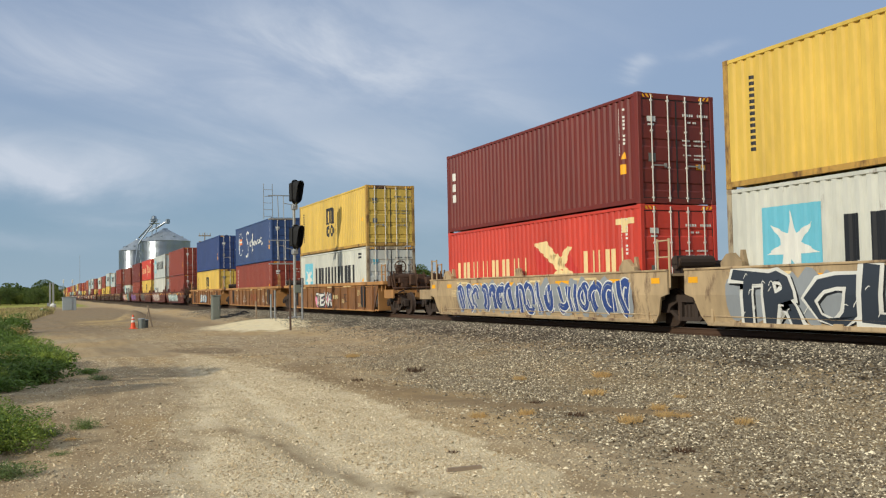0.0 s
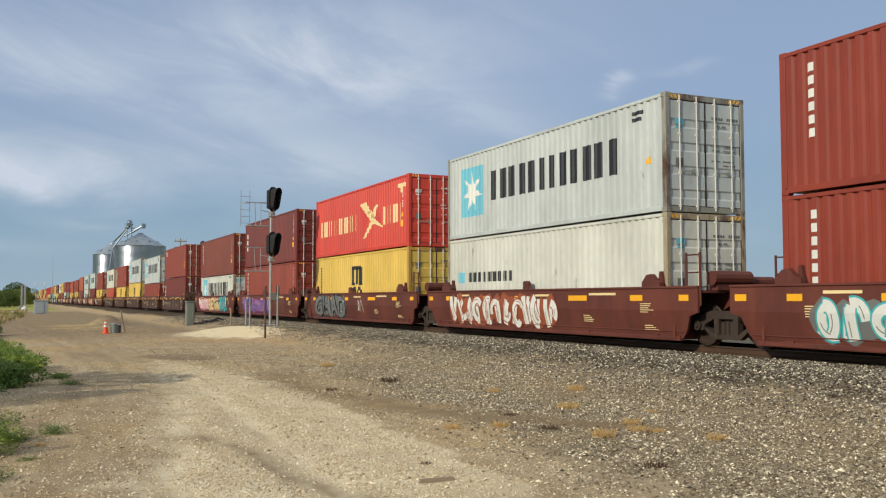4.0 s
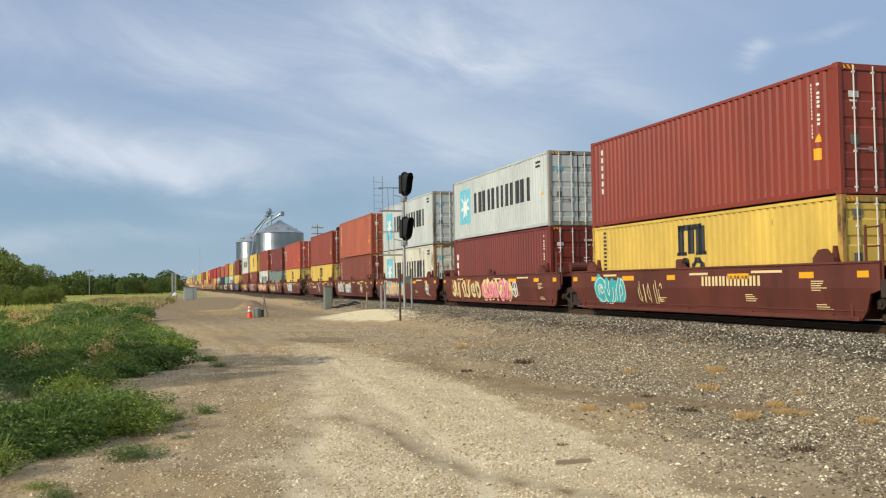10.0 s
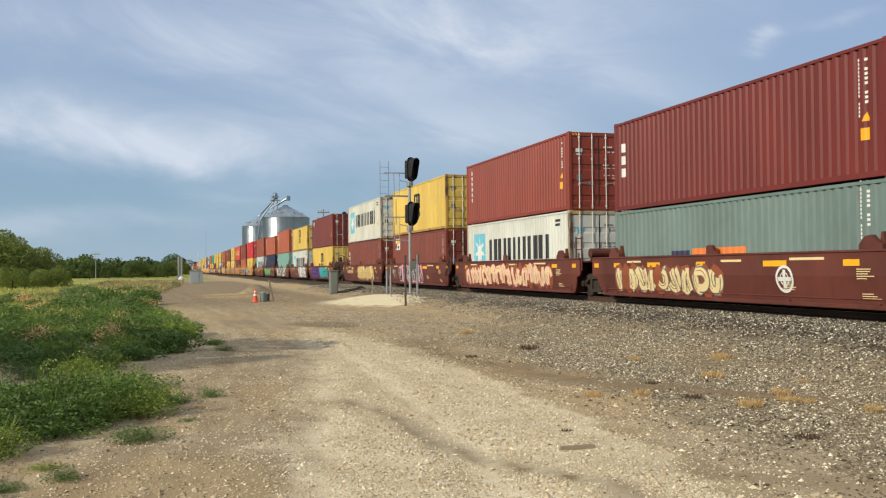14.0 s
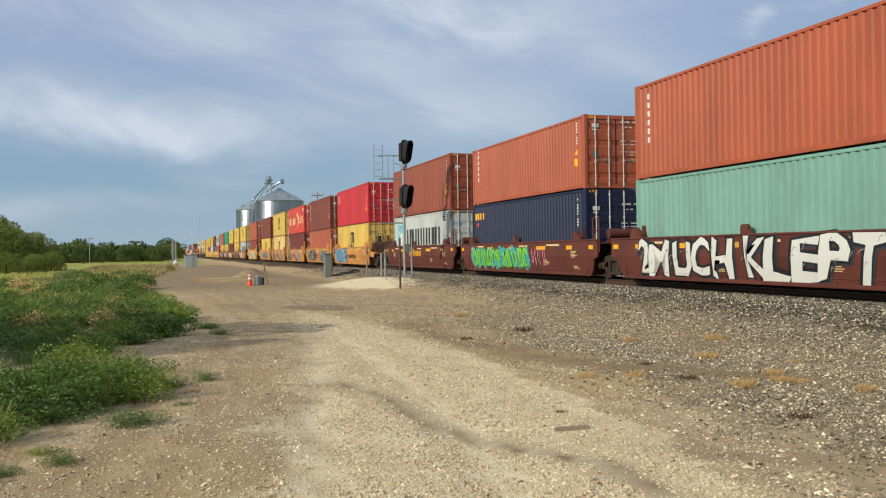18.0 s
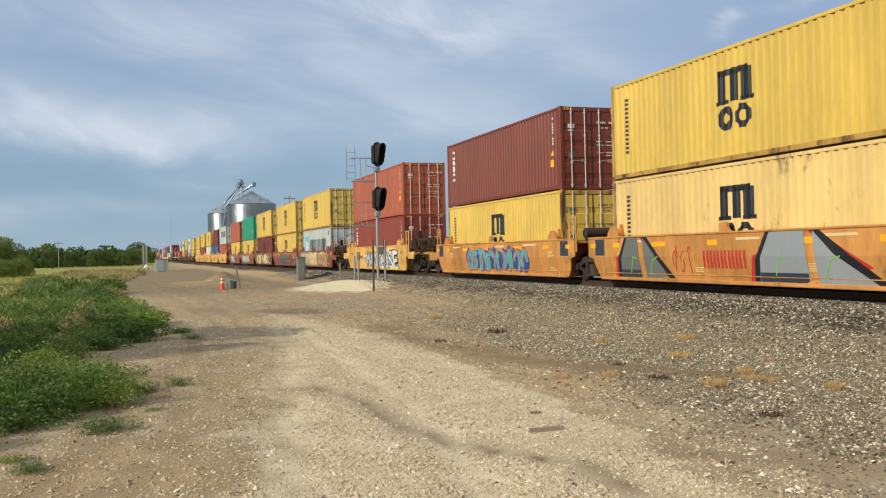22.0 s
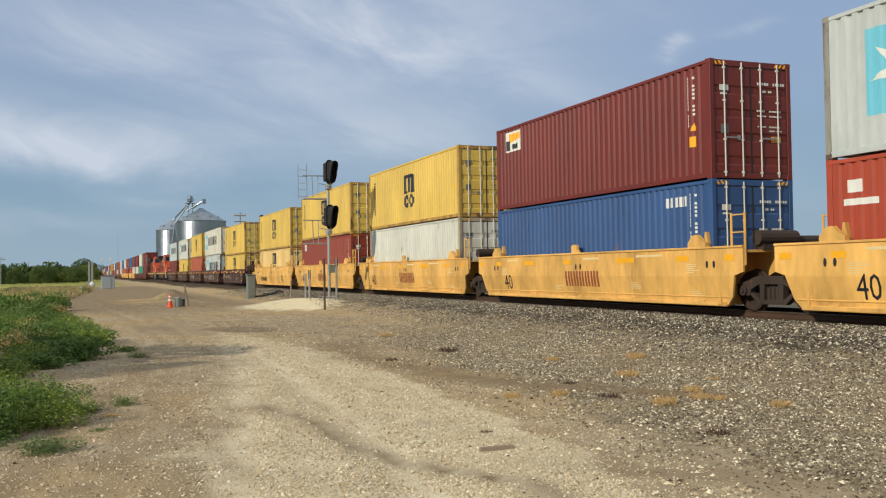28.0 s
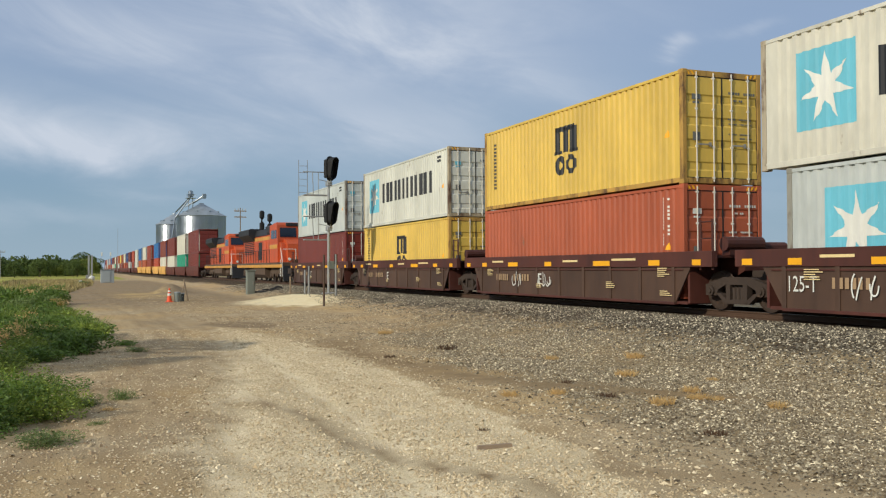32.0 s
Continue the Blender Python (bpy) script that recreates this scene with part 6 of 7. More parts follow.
def cabinet():
    x, y = 9.85, 57.6
    z = float(height(x, y))
    root = tagged(part("relay_cabinet", make(lambda bm: box(bm, x - .25, x + .25, y - .25, y + .25, z - .05, z + 1.42, .03)), grey_paint), "grey-green metal relay cabinet near the track", "cabinet")
    part("roof_lid", make(lambda bm: box(bm, x - .29, x + .29, y - .29, y + .29, z + 1.42, z + 1.48, .01)), grey_paint, root)
    part("door", make(lambda bm: box(bm, x - .2, x + .2, y - .27, y - .25, z + .12, z + 1.34, .01)), grey_paint, root)
    part("handle", make(lambda bm: box(bm, x + .1, x + .14, y - .3, y - .27, z + .6, z + .8)), steel, root)
    w = tagged(part("wire_coil", make(lambda bm: [lathe(bm, [(.30, -.04), (.38, 0), (.30, .04), (.24, 0)], 16, pose(x + .55 + k * .24, y - .2 + .1 * (k % 2), z + .06 + .06 * (k % 3), 10 * k, 18 - 9 * k, 30), True) for k in range(6)]), dark), "dark coils of cable lying by the cabinet", "cable")
    w["kind"] = "stuff"


cabinet()


def cone():
    x, y = 4.22, 48.2
    z = float(height(x, y))
    orange = surface("cone_orange", srgb(232, 84, 36), .5, 0, .1, 0)
    root = tagged(part("traffic_cone", make(lambda bm: lathe(bm, [(.14, .03), (.12, .1), (.03, .69), (.02, .7)], 18, Matrix.Translation((x, y, z)))), orange), "orange traffic cone with pale bands on the dirt", "traffic cone")
    part("base", make(lambda bm: box(bm, x - .19, x + .19, y - .19, y + .19, z - .01, z + .03, .01)), orange, root)
    for a, b in ((.32, .43), (.5, .58)):
        part("band", make(lambda bm: lathe(bm, [(.14 - .16 * a + .012, a), (.14 - .16 * b + .012, b)], 18, Matrix.Translation((x, y, z)))), INK["white"], root)
    for (x, y, k, mat, lab) in ((4.62, 48.3, .95, surface("dull_plastic", srgb(126, 136, 130), .6, 0, .2, 0), "grey-green bucket beside the traffic cone"), (4.86, 48.7, .8, surface("dark_plastic", srgb(74, 80, 78), .6, 0, .2, 0), "dark bucket standing behind a paler one")):
        z = float(height(x, y))
        b = tagged(part("bucket", make(lambda bm: lathe(bm, [(.15 * k, 0), (.18 * k, .48 * k), (.165 * k, .48 * k), (.14 * k, .05)], 18, Matrix.Translation((x, y, z)))), mat), lab, "bucket", "buckets by the cone")
        part("lid", make(lambda bm: lathe(bm, [(.19 * k, .47 * k), (.19 * k, .51 * k), (.08, .53 * k)], 18, Matrix.Translation((x, y, z)))), INK["silver"], b)
        part("handle", make(lambda bm: rod(bm, (x - .17 * k, y, z + .4 * k), (x + .05, y - .2 * k, z + .3 * k), .008, 5)), steel, b)
    x, y = 5.25, 49.2
    z = float(height(x, y))
    w = tagged(part("wooden_stake", make(lambda bm: (prism(bm, [(x - .035, z - .05), (x + .035, z - .05), (x - .2, z + 1.1), (x - .27, z + 1.1)], "y", y - .04, y + .04))), pale_wood), "leaning pale wooden stake by a dirt heap", "stake")
    part("brace", make(lambda bm: rod(bm, (x - .42, y + .1, z), (x - .2, y, z + .85), .022, 6)), pale_wood, w)


cone()

# ---- far things ----
tin = surface("corrugated_tin", srgb(160, 168, 174), 0.36, 1.0, 0.1, 0.08, 1.2, 0.05, (1, 1, .1), big=.2)
tin_roof = surface("bin_roof_tin", srgb(172, 180, 184), 0.5, 0.7, 0.2, 0.05)


def grain_bin(x, y, r, eave, peak, label):
    prof, z = [(r, 0)], 0
    while z < eave:
        prof += [(r + .04, z + .16), (r, z + .32)]
        z += .32
    root = tagged(part("grain_bin", make(lambda bm: lathe(bm, prof, 150, Matrix.Translation((x, y, 0)))), tin), label, "grain bin", "grain bins")
    top = prof[-1][1]
    part("roof", make(lambda bm: lathe(bm, [(r + .25, top - .1), (r * .12, peak), (r * .1, peak + .3), (.1, peak + .4)], 56, Matrix.Translation((x, y, 0)))), tin_roof, root)
    for k in range(40):
        a = 2 * math.pi * k / 40
        part("stiffener", make(lambda bm: box(bm, -.03, .03, -.05, .05, 0, top)), tin, root).matrix_basis = pose(x + (r + .03) * math.cos(a), y + (r + .03) * math.sin(a), 0, 0, 0, math.degrees(a))
    for k in range(9):
        a = 2 * math.pi * (k + .3) / 9
        part("roof_vent", make(lambda bm: box(bm, -.28, .28, -.28, .28, 0, .45, .06)), tin, root).matrix_basis = pose(x + r * .72 * math.cos(a), y + r * .72 * math.sin(a), top + (peak - top) * .27, 0, 0, math.degrees(a))
    return root


grain_bin(33.9, 283, 7.1, 17.0, 20.8, "big round corrugated tin grain bin")
grain_bin(27.0, 292, 5.3, 15.0, 18.2, "smaller round tin grain bin behind the first")


def elevator():
    x, y = 30.6, 281.0
    bm = bmesh.new()
    for dx in (-.6, .6):
        for dy in (-.6, .6):
            rod(bm, (x + dx, y + dy, 0), (x + dx, y + dy, 23.4), .08, 6)
    for k in range(13):
        z = .6 + k * 1.75
        for dx in (-.6, .6):
            rod(bm, (x + dx, y - .6, z), (x + dx, y + .6, z + 1.75), .05, 5)
            rod(bm, (x - .6, y + dx, z), (x + .6, y + dx, z + 1.75), .05, 5)
    root = tagged(part("grain_elevator_leg", bm, tin), "tin grain elevator tower with spouts over the bins", "grain elevator")
    part("head", make(lambda bm: (box(bm, x - .9, x + .9, y - .8, y + .8, 22.9, 23.7, .15), lathe(bm, [(.75, 23.7), (.7, 24.4), (.2, 24.7)], 14, Matrix.Translation((x, y, 0))))), tin, root)
    for a, b, r in (((x, y, 22.8), (27.0, 288, 18.6), .22), ((x - .3, y - .4, 22.4), (26.2, 281, 16.5), .24), ((26.2, 281, 16.5), (24.6, 281, 6.0), .24), ((x + .5, y - .4, 20.9), (34.4, y - 2, 23.2), .3), ((x - 1.6, y - .6, 19.8), (33.6, y - 2, 22.6), .16)):
        part("spout", make(lambda bm: rod(bm, a, b, r, 8)), tin, root)
    part("catwalk", make(lambda bm: (box(bm, x - 1.4, x + 1.4, y - 1.4, y + 1.4, 22.3, 22.42), [rod(bm, (x + dx, y - 1.4, 22.4), (x + dx, y - 1.4, 23.4), .04, 5) for dx in (-1.4, -.5, .5, 1.4)], rod(bm, (x - 1.4, y - 1.4, 23.4), (x + 1.4, y - 1.4, 23.4), .04, 5))), tin, root)
    part("distributor", make(lambda bm: box(bm, 33.6, 34.8, y - 2.6, y - 1.4, 22.2, 23.6, .2)), tin, root)


elevator()


def utility_pole(x, y, h, label, arms=2, mat=None):
    p = tagged(part("utility_pole", make(lambda bm: rod(bm, (x, y, -.2), (x, y, h), .09 if arms > 1 else .06, 8, .06 if arms > 1 else .04)), mat or pale_wood), label, "utility pole", "utility poles")
    for k in range(arms):
        part("crossarm", make(lambda bm: box(bm, x - .8, x + .8, y - .05, y + .05, h - .5 - k * .8, h - .36 - k * .8)), mat or pale_wood, p)
    for s in (-1, -.4, .4, 1):
        if arms:
            part("insulator", make(lambda bm: rod(bm, (x + s * .7, y, h - .36), (x + s * .7, y, h - .1), .06, 6)), galv, p)


utility_pole(-13.5, 190, 5.3, "grey utility pole before the far trees", 1, galv)
utility_pole(20.2, 126, 9.8, "utility pole with crossarms beyond the train")
utility_pole(12.2, 330, 15.2, "thin radio mast in the distance", 0, galv)


def far_signal():
    x, y = 24.0, 131.0
    r = tagged(part("railway_signal", make(lambda bm: (rod(bm, (x, y, 0), (x, y, 9.4), .12, 8), rod(bm, (x + 1.1, y, 0), (x + 1.1, y, 9.0), .12, 8), box(bm, x - .3, x + 1.5, y - .3, y + .3, 6.6, 6.8))), black), "dark twin-post railway signal far beyond the train", "railway signal", "railway signals")
    for dx, z in ((0, 9.2), (1.1, 8.8), (0, 7.6), (1.1, 7.4)):
        part("signal_head", make(lambda bm: box(bm, x + dx - .35, x + dx + .35, y - .3, y + .1, z - .6, z + .6, .2)), black, r)


far_signal()


def crossing():
    """Grey housings and gates where the road crosses, far down the line."""
    shed_grey = surface("shed_grey", srgb(158, 166, 166), .6, 0, .1, .1)
    b = tagged(part("equipment_shed", make(lambda bm: box(bm, 2.5, 4.05, 120.4, 121.9, -.1, 1.5, .04)), shed_grey), "pale grey flat-roofed equipment shed far along the track", "shed")
    part("roof", make(lambda bm: box(bm, 2.44, 4.11, 120.34, 121.96, 1.5, 1.58, .02)), shed_grey, b)
    part("door", make(lambda bm: box(bm, 2.8, 3.6, 120.35, 120.4, .05, 1.4)), shed_grey, b)
    for x in (1.42, 1.86):
        p = tagged(part("crossing_post", make(lambda bm: box(bm, x - .13, x + .13, 149.9, 150.1, -.1, 3.7, .03)), galv), "tall grey crossing post far down the line", "post", "crossing posts")
        part("cap", make(lambda bm: box(bm, x - .16, x + .16, 149.86, 150.14, 3.7, 3.76)), galv, p)
    part("post_box", make(lambda bm: box(bm, 1.0, 1.35, 149.8, 150.2, -.1, .75, .03)), galv, p)
    for x, y in ((3.4, 156), (4.7, 156)):
        p = tagged(part("crossing_mast", make(lambda bm: rod(bm, (x, y, 0), (x, y, 4.3), .02, 8)), galv), "thin crossing mast with a white head far off", "post", "crossing masts")
        part("mast_head", make(lambda bm: box(bm, x - .1, x + .1, y - .1, y + .1, 3.75, 4.3, .03)), INK["white"], p)
    t = tagged(part("water_tank", make(lambda bm: lathe(bm, [(.2, 0), (.42, .2), (.42, .5), (.2, .7)], 14, pose(1.72, 141, 0, 0, 0, 0))), INK["white"]), "small white tank on the roadside gravel", "tank")
    part("neck", make(lambda bm: rod(bm, (1.72, 141, .68), (1.72, 141, .82), .12, 8)), INK["white"], t)
    w = tagged(part("road_barrier", make(lambda bm: (box(bm, .05, .3, 97.9, 98.1, -.02, .55, .02), box(bm, -.05, .4, 97.85, 98.15, -.02, .06))), INK["white"]), "low pale barrier block by the far road", "barrier")
    part("band", make(lambda bm: box(bm, .04, .31, 97.88, 98.12, .22, .36)), INK["orange"], w)


crossing()


# ---- plants ----
def leaf_cloud(rn, centres, n, size, flat_=0.0):
    """Small bent leaves scattered through blobs given as centre and radii."""
    vs, fs = [], []
    for i in range(n):
        c, r = centres[rn.randrange(len(centres))]
        while True:
            d = Vector((rn.uniform(-1, 1), rn.uniform(-1, 1), rn.uniform(-1, 1)))
            if .1 < d.length <= 1:
                break
        d = d.normalized() * (d.length ** .45)
        p = Vector((c[0] + d.x * r[0], c[1] + d.y * r[1], max(.01, c[2] + d.z * r[2])))
        a = Vector((rn.gauss(0, 1), rn.gauss(0, 1), rn.gauss(0, .8))).normalized()
        b = a.cross(Vector((rn.gauss(0, 1), rn.gauss(0, 1), rn.gauss(0, 1)))).normalized()
        s = size * rn.uniform(.6, 1.4)
        k = len(vs)
        vs += [p - a * s, p + b * s * .45, p + a * s, p - b * s * .45]
        fs.append((k, k + 1, k + 2, k + 3))
    return vs, fs


def plant_mesh(name, vs, fs, mat):
    me = bpy.data.meshes.new(name)
    me.from_pydata([tuple(v) for v in vs], [], fs)
    me.materials.append(mat)
    return me


LEAF = {
    "weed": surface("weed_leaf", srgb(100, 126, 52), .6, 0, .25, 0, 20, 0, island=.4, leaf=.3), "bright": surface("bright_weed_leaf", srgb(134, 152, 62), .6, 0, .25, 0, 20, 0, island=.4, leaf=.3),
    "blue": surface("grey_weed_leaf", srgb(118, 136, 78), .65, 0, .25, 0, 20, 0, island=.35, leaf=.3), "dry": surface("dry_grass", srgb(224, 190, 128), .8, 0, .2, 0, 20, 0, island=.3, leaf=.25),
    "straw": surface("straw_grass", srgb(184, 182, 98), .8, 0, .25, 0, 20, 0, island=.35, leaf=.25), "tree": surface("tree_leaf", srgb(92, 110, 50), .65, 0, .35, 0, 3, 0, island=.35, leaf=.35),
    "tree2": surface("pale_tree_leaf", srgb(128, 140, 62), .65, 0, .35, 0, 3, 0, island=.35, leaf=.35), "dead": surface("dead_weed", srgb(92, 68, 48), .9, 0, .3, 0, 20, 0, island=.3),
}
bark = surface("bark", srgb(78, 66, 54), .95, 0, .4, 0, 12, .4)


def blades(rn, n, spread, h, w):
    vs, fs = [(0, 0, -.04)], []
    for i in range(n):
        a, r = rn.uniform(0, 6.283), spread * rn.random() ** .6
        x, y, q = r * math.cos(a), r * math.sin(a), rn.uniform(0, 6.283)
        lx, ly, hh = rn.gauss(0, .35) * h, rn.gauss(0, .35) * h, h * rn.uniform(.5, 1.1)
        k = len(vs)
        vs += [(x - w * math.cos(q), y - w * math.sin(q), 0), (x + w * math.cos(q), y + w * math.sin(q), 0), (x + lx * .5 + w * .6 * math.cos(q), y + ly * .5 + w * .6 * math.sin(q), hh * .6), (x + lx, y + ly, hh), (x + lx * .5 - w * .6 * math.cos(q), y + ly * .5 - w * .6 * math.sin(q), hh * .6)]
        fs += [(k, k + 1, k + 2, k + 3, k + 4), (0, k, k + 1)]
    return vs, fs


def build_weeds():
    rn = random.Random(11)
    kinds = []
    for key, tint, n, size in (
        ("weed", "dense green", 2700, .024), ("bright", "yellow-green", 2600, .022), ("blue", "grey-green", 2300, .024), ("weed", "leafy green", 3000, .028), ("dry", "dry straw-coloured", 1500, .026),
        ("weed", "dense green", 900, .042), ("bright", "yellow-green", 900, .04), ("blue", "grey-green", 800, .04), ("weed", "leafy green", 1000, .045), ("dry", "dry straw-coloured", 700, .035),
    ):
        cs = [((rn.uniform(-.35, .35), rn.uniform(-.35, .35), rn.uniform(.12, .38)), (rn.uniform(.2, .36), rn.uniform(.2, .36), rn.uniform(.16, .3))) for _ in range(9)]
        vs, fs = leaf_cloud(rn, cs, n, size)
        stems = []
        for _ in range(26):
            a, r = rn.uniform(0, 6.28), rn.uniform(.1, .55)
            k = len(vs)
            tip = Vector((r * math.cos(a), r * math.sin(a), rn.uniform(.35, .75)))
            vs += [Vector((0, 0, 0)), Vector((.02, .01, 0)), tip + Vector((.008, 0, 0)), tip]
            fs.append((k, k + 1, k + 2, k + 3))
        kinds.append((plant_mesh("weed_bush", vs, fs, LEAF[key]), tint))
    spots = [(-.3, 9.5, .55, 2), (-.35, 11.2, .7, 1), (-.75, 11.0, .7, 1), (-1.5, 9.0, .6, 1), (-.8, 7.9, .25, 2), (.1, 12.1, .4, 2), (-.15, 12.0, .45, 1), (-1.2, 7.7, .28, 2), (-1.0, 8.3, .22, 1), (-1.6, 9.9, .9, 0), (-1.05, 10.1, .8, 0)]
    for i in range(230):
        y = 7.5 + 37 * rn.random() ** 1.25
        x = float(np.interp(y, VEG_Y, VEG_X)) - .3 - 3.6 * rn.random() ** 1.3 * (.6 + y / 50)
        if 14.6 < y < 16.6 and x > -2.0:
            continue
        if y < 10.4 and x > -1.9 or rn.random() < .3 and y < 17:
            continue
        spots.append((x, y, rn.uniform(.6, 1.1), rn.choice((0, 0, 3, 3, 1, 2) if y < 17 else (0, 3, 3, 0, 1))))
    for i in range(46):  # taller dark growth between the verge and the meadow
        y = 17.5 + 17 * rn.random()
        spots.append((float(np.interp(y, VEG_Y, VEG_X)) - 1.6 - 4.0 * rn.random(), y, rn.uniform(.65, 1.15), rn.choice((0, 3, 0))))
    for i in range(16):
        y = 21 + 16 * rn.random()
        spots.append((float(np.interp(y, VEG_Y, VEG_X)) - 1.0 - 3.5 * rn.random(), y, rn.uniform(.6, 1.0), 4))
    spots += [(.35, 11.6, .22, 4), (-.2, 12.6, .25, 4), (.5, 12.4, .3, 2), (.2, 10.6, .2, 2), (1.1, 19.6, .4, 2), (.9, 21, .5, 0)]
    for i in range(95):
        y = 38 + (34 if i < 80 else 70) * rn.random() ** 1.2
        x = float(np.interp(y, VEG_Y, VEG_X)) + .1 - 8 * rn.random() ** 1.3
        spots.append((x, y, rn.uniform(.8, 1.6), rn.choice((0, 3, 2, 0, 3, 4))))
    for x, y, s, k in spots:
        me, tint = kinds[k if y < 17 else k + 5]
        ob = put("weed_bush", me, None, None, pose(x, y, float(height(x, y)) - .03, 0, 0, rn.uniform(0, 360)) @ Matrix.Diagonal((s * 1.1, s * 1.1, s * rn.uniform(.5, 1.0), 1)))
        tagged(ob, f"{tint} weed bush growing on the dirt roadside", "weed", "roadside weeds")
    # meadow grass, too fine to count
    allv, allf = [], []
    for i in range(1900):
        y = 32 + 62 * rn.random()
        x = float(np.interp(y, VEG_Y, VEG_X)) - 2.4 - 15 * rn.random()
        vs, fs = blades(rn, 9, .35, rn.uniform(.3, .55), .008 + .0004 * y)
        z = float(height(x, y)) - .02
        k = len(allv)
        allv += [(a + x, b + y, c + z) for a, b, c in vs]
        allf += [tuple(q + k for q in f) for f in fs]
    tagged(new("meadow_grass", plant_mesh("meadow_grass", allv, allf, LEAF["straw"])), "tall straw-green meadow grass behind the weeds", "grass", kind="stuff")
    allv, allf = [], []
    for i in range(1500):  # dry standing grass along the far bend of the road
        y = 50 + 82 * rn.random() ** .9
        x = float(np.interp(y, VEG_Y, VEG_X)) + .3 - 9 * rn.random() ** 1.4
        vs, fs = blades(rn, 10, .5, rn.uniform(.25, .6), .01 + .0005 * y)
        z = float(height(x, y)) - .02
        k = len(allv)
        allv += [(a + x, b + y, c + z) for a, b, c in vs]
        allf += [tuple(q + k for q in f) for f in fs]
    tagged(new("dry_grass", plant_mesh("dry_grass", allv, allf, surface("standing_dry_grass", srgb(176, 162, 112), .85, 0, .3, 0, 20, 0, island=.4, leaf=.2))), "pale dry grass standing along the far road", "grass", kind="stuff")
    # dry tufts and dead weeds on the gravel
    tv, tf = blades(rn, 210, .17, .2, .005)
    tuft = plant_mesh("dry_tuft", tv, tf, LEAF["dry"])
    for x, y, s in ((6.5, 9.4, .75), (7.5, 10.2, .6), (7.15, 9.6, .6), (7.35, 9.5, .45), (7.7, 12.1, .8), (5.8, 10.7, .6), (5.15, 10.8, .55), (7.6, 8.7, .6), (8.0, 15.0, .6), (9.3, 14.3, .8), (7.1, 22.1, .8), (8.6, 11.2, .4)):
        tagged(put("dry_tuft", tuft, None, None, pose(x, y, float(height(x, y)) - .01, 0, 0, rn.uniform(0, 360)) @ Matrix.Diagonal((s * 1.25, s * 1.1, s * .75, 1))), "low straw-yellow tuft of dry grass in gravel", "grass tuft", "dry tufts on the gravel")
    dv, df = blades(rn, 70, .2, .12, .012)
    dead = plant_mesh("dead_weed", dv, df, LEAF["dead"])
    for x, y, s in ((5.75, 7.45, .6), (6.9, 17.4, 1.0), (6.2, 10.2, .6), (6.5, 11.7, .5), (3.85, 8.7, .35), (5.3, 16.2, .6)):
        tagged(put("dead_weed", dead, None, None, pose(x, y, float(height(x, y)) - .01, 0, 0, rn.uniform(0, 360)) @ Matrix.Scale(s, 4)), "dark brown dead weed lying on the gravel", "dead weed", "dead weeds on the gravel")
    tagged(part("wood_stick", make(lambda bm: (prism(bm, [(-.17, 0), (.17, .005), (.16, .04), (-.16, .035)], "y", -.02, .02), bm.transform(pose(3.55, 7.78, float(height(3.55, 7.78)), 0, 0, -6)))), pale_wood), "short weathered piece of wood on the road", "stick")


build_weeds()


def tree_parts(rn, h, r, key):
    bm = bmesh.new()
    rod(bm, (0, 0, -.2), (0, 0, h * .45), .03 * h, 8, .018 * h)
    cs = []
    for i in range(9):
        a = 6.283 * i / 9 + rn.uniform(-.3, .3)
        q = Vector((r * .6 * math.cos(a), r * .6 * math.sin(a), h * rn.uniform(.4, .8)))
        rod(bm, (0, 0, h * rn.uniform(.18, .42)), q, .012 * h, 5, .004 * h)
        cs.append((tuple(q), (r * rn.uniform(.35, .55), r * rn.uniform(.35, .55), h * rn.uniform(.14, .24))))
    cs.append(((0, 0, h * .82), (r * .5, r * .5, h * .18)))
    cs += [((r * .8 * math.cos(k * 1.3), r * .8 * math.sin(k * 1.3), h * .28), (r * .4, r * .4, h * .2)) for k in range(5)]
    trunk = mesh_of("trunk", bm, bark)
    vs, fs = leaf_cloud(rn, cs, 6500, .026 * h)
    return trunk, plant_mesh("crown", vs, fs, LEAF[key])


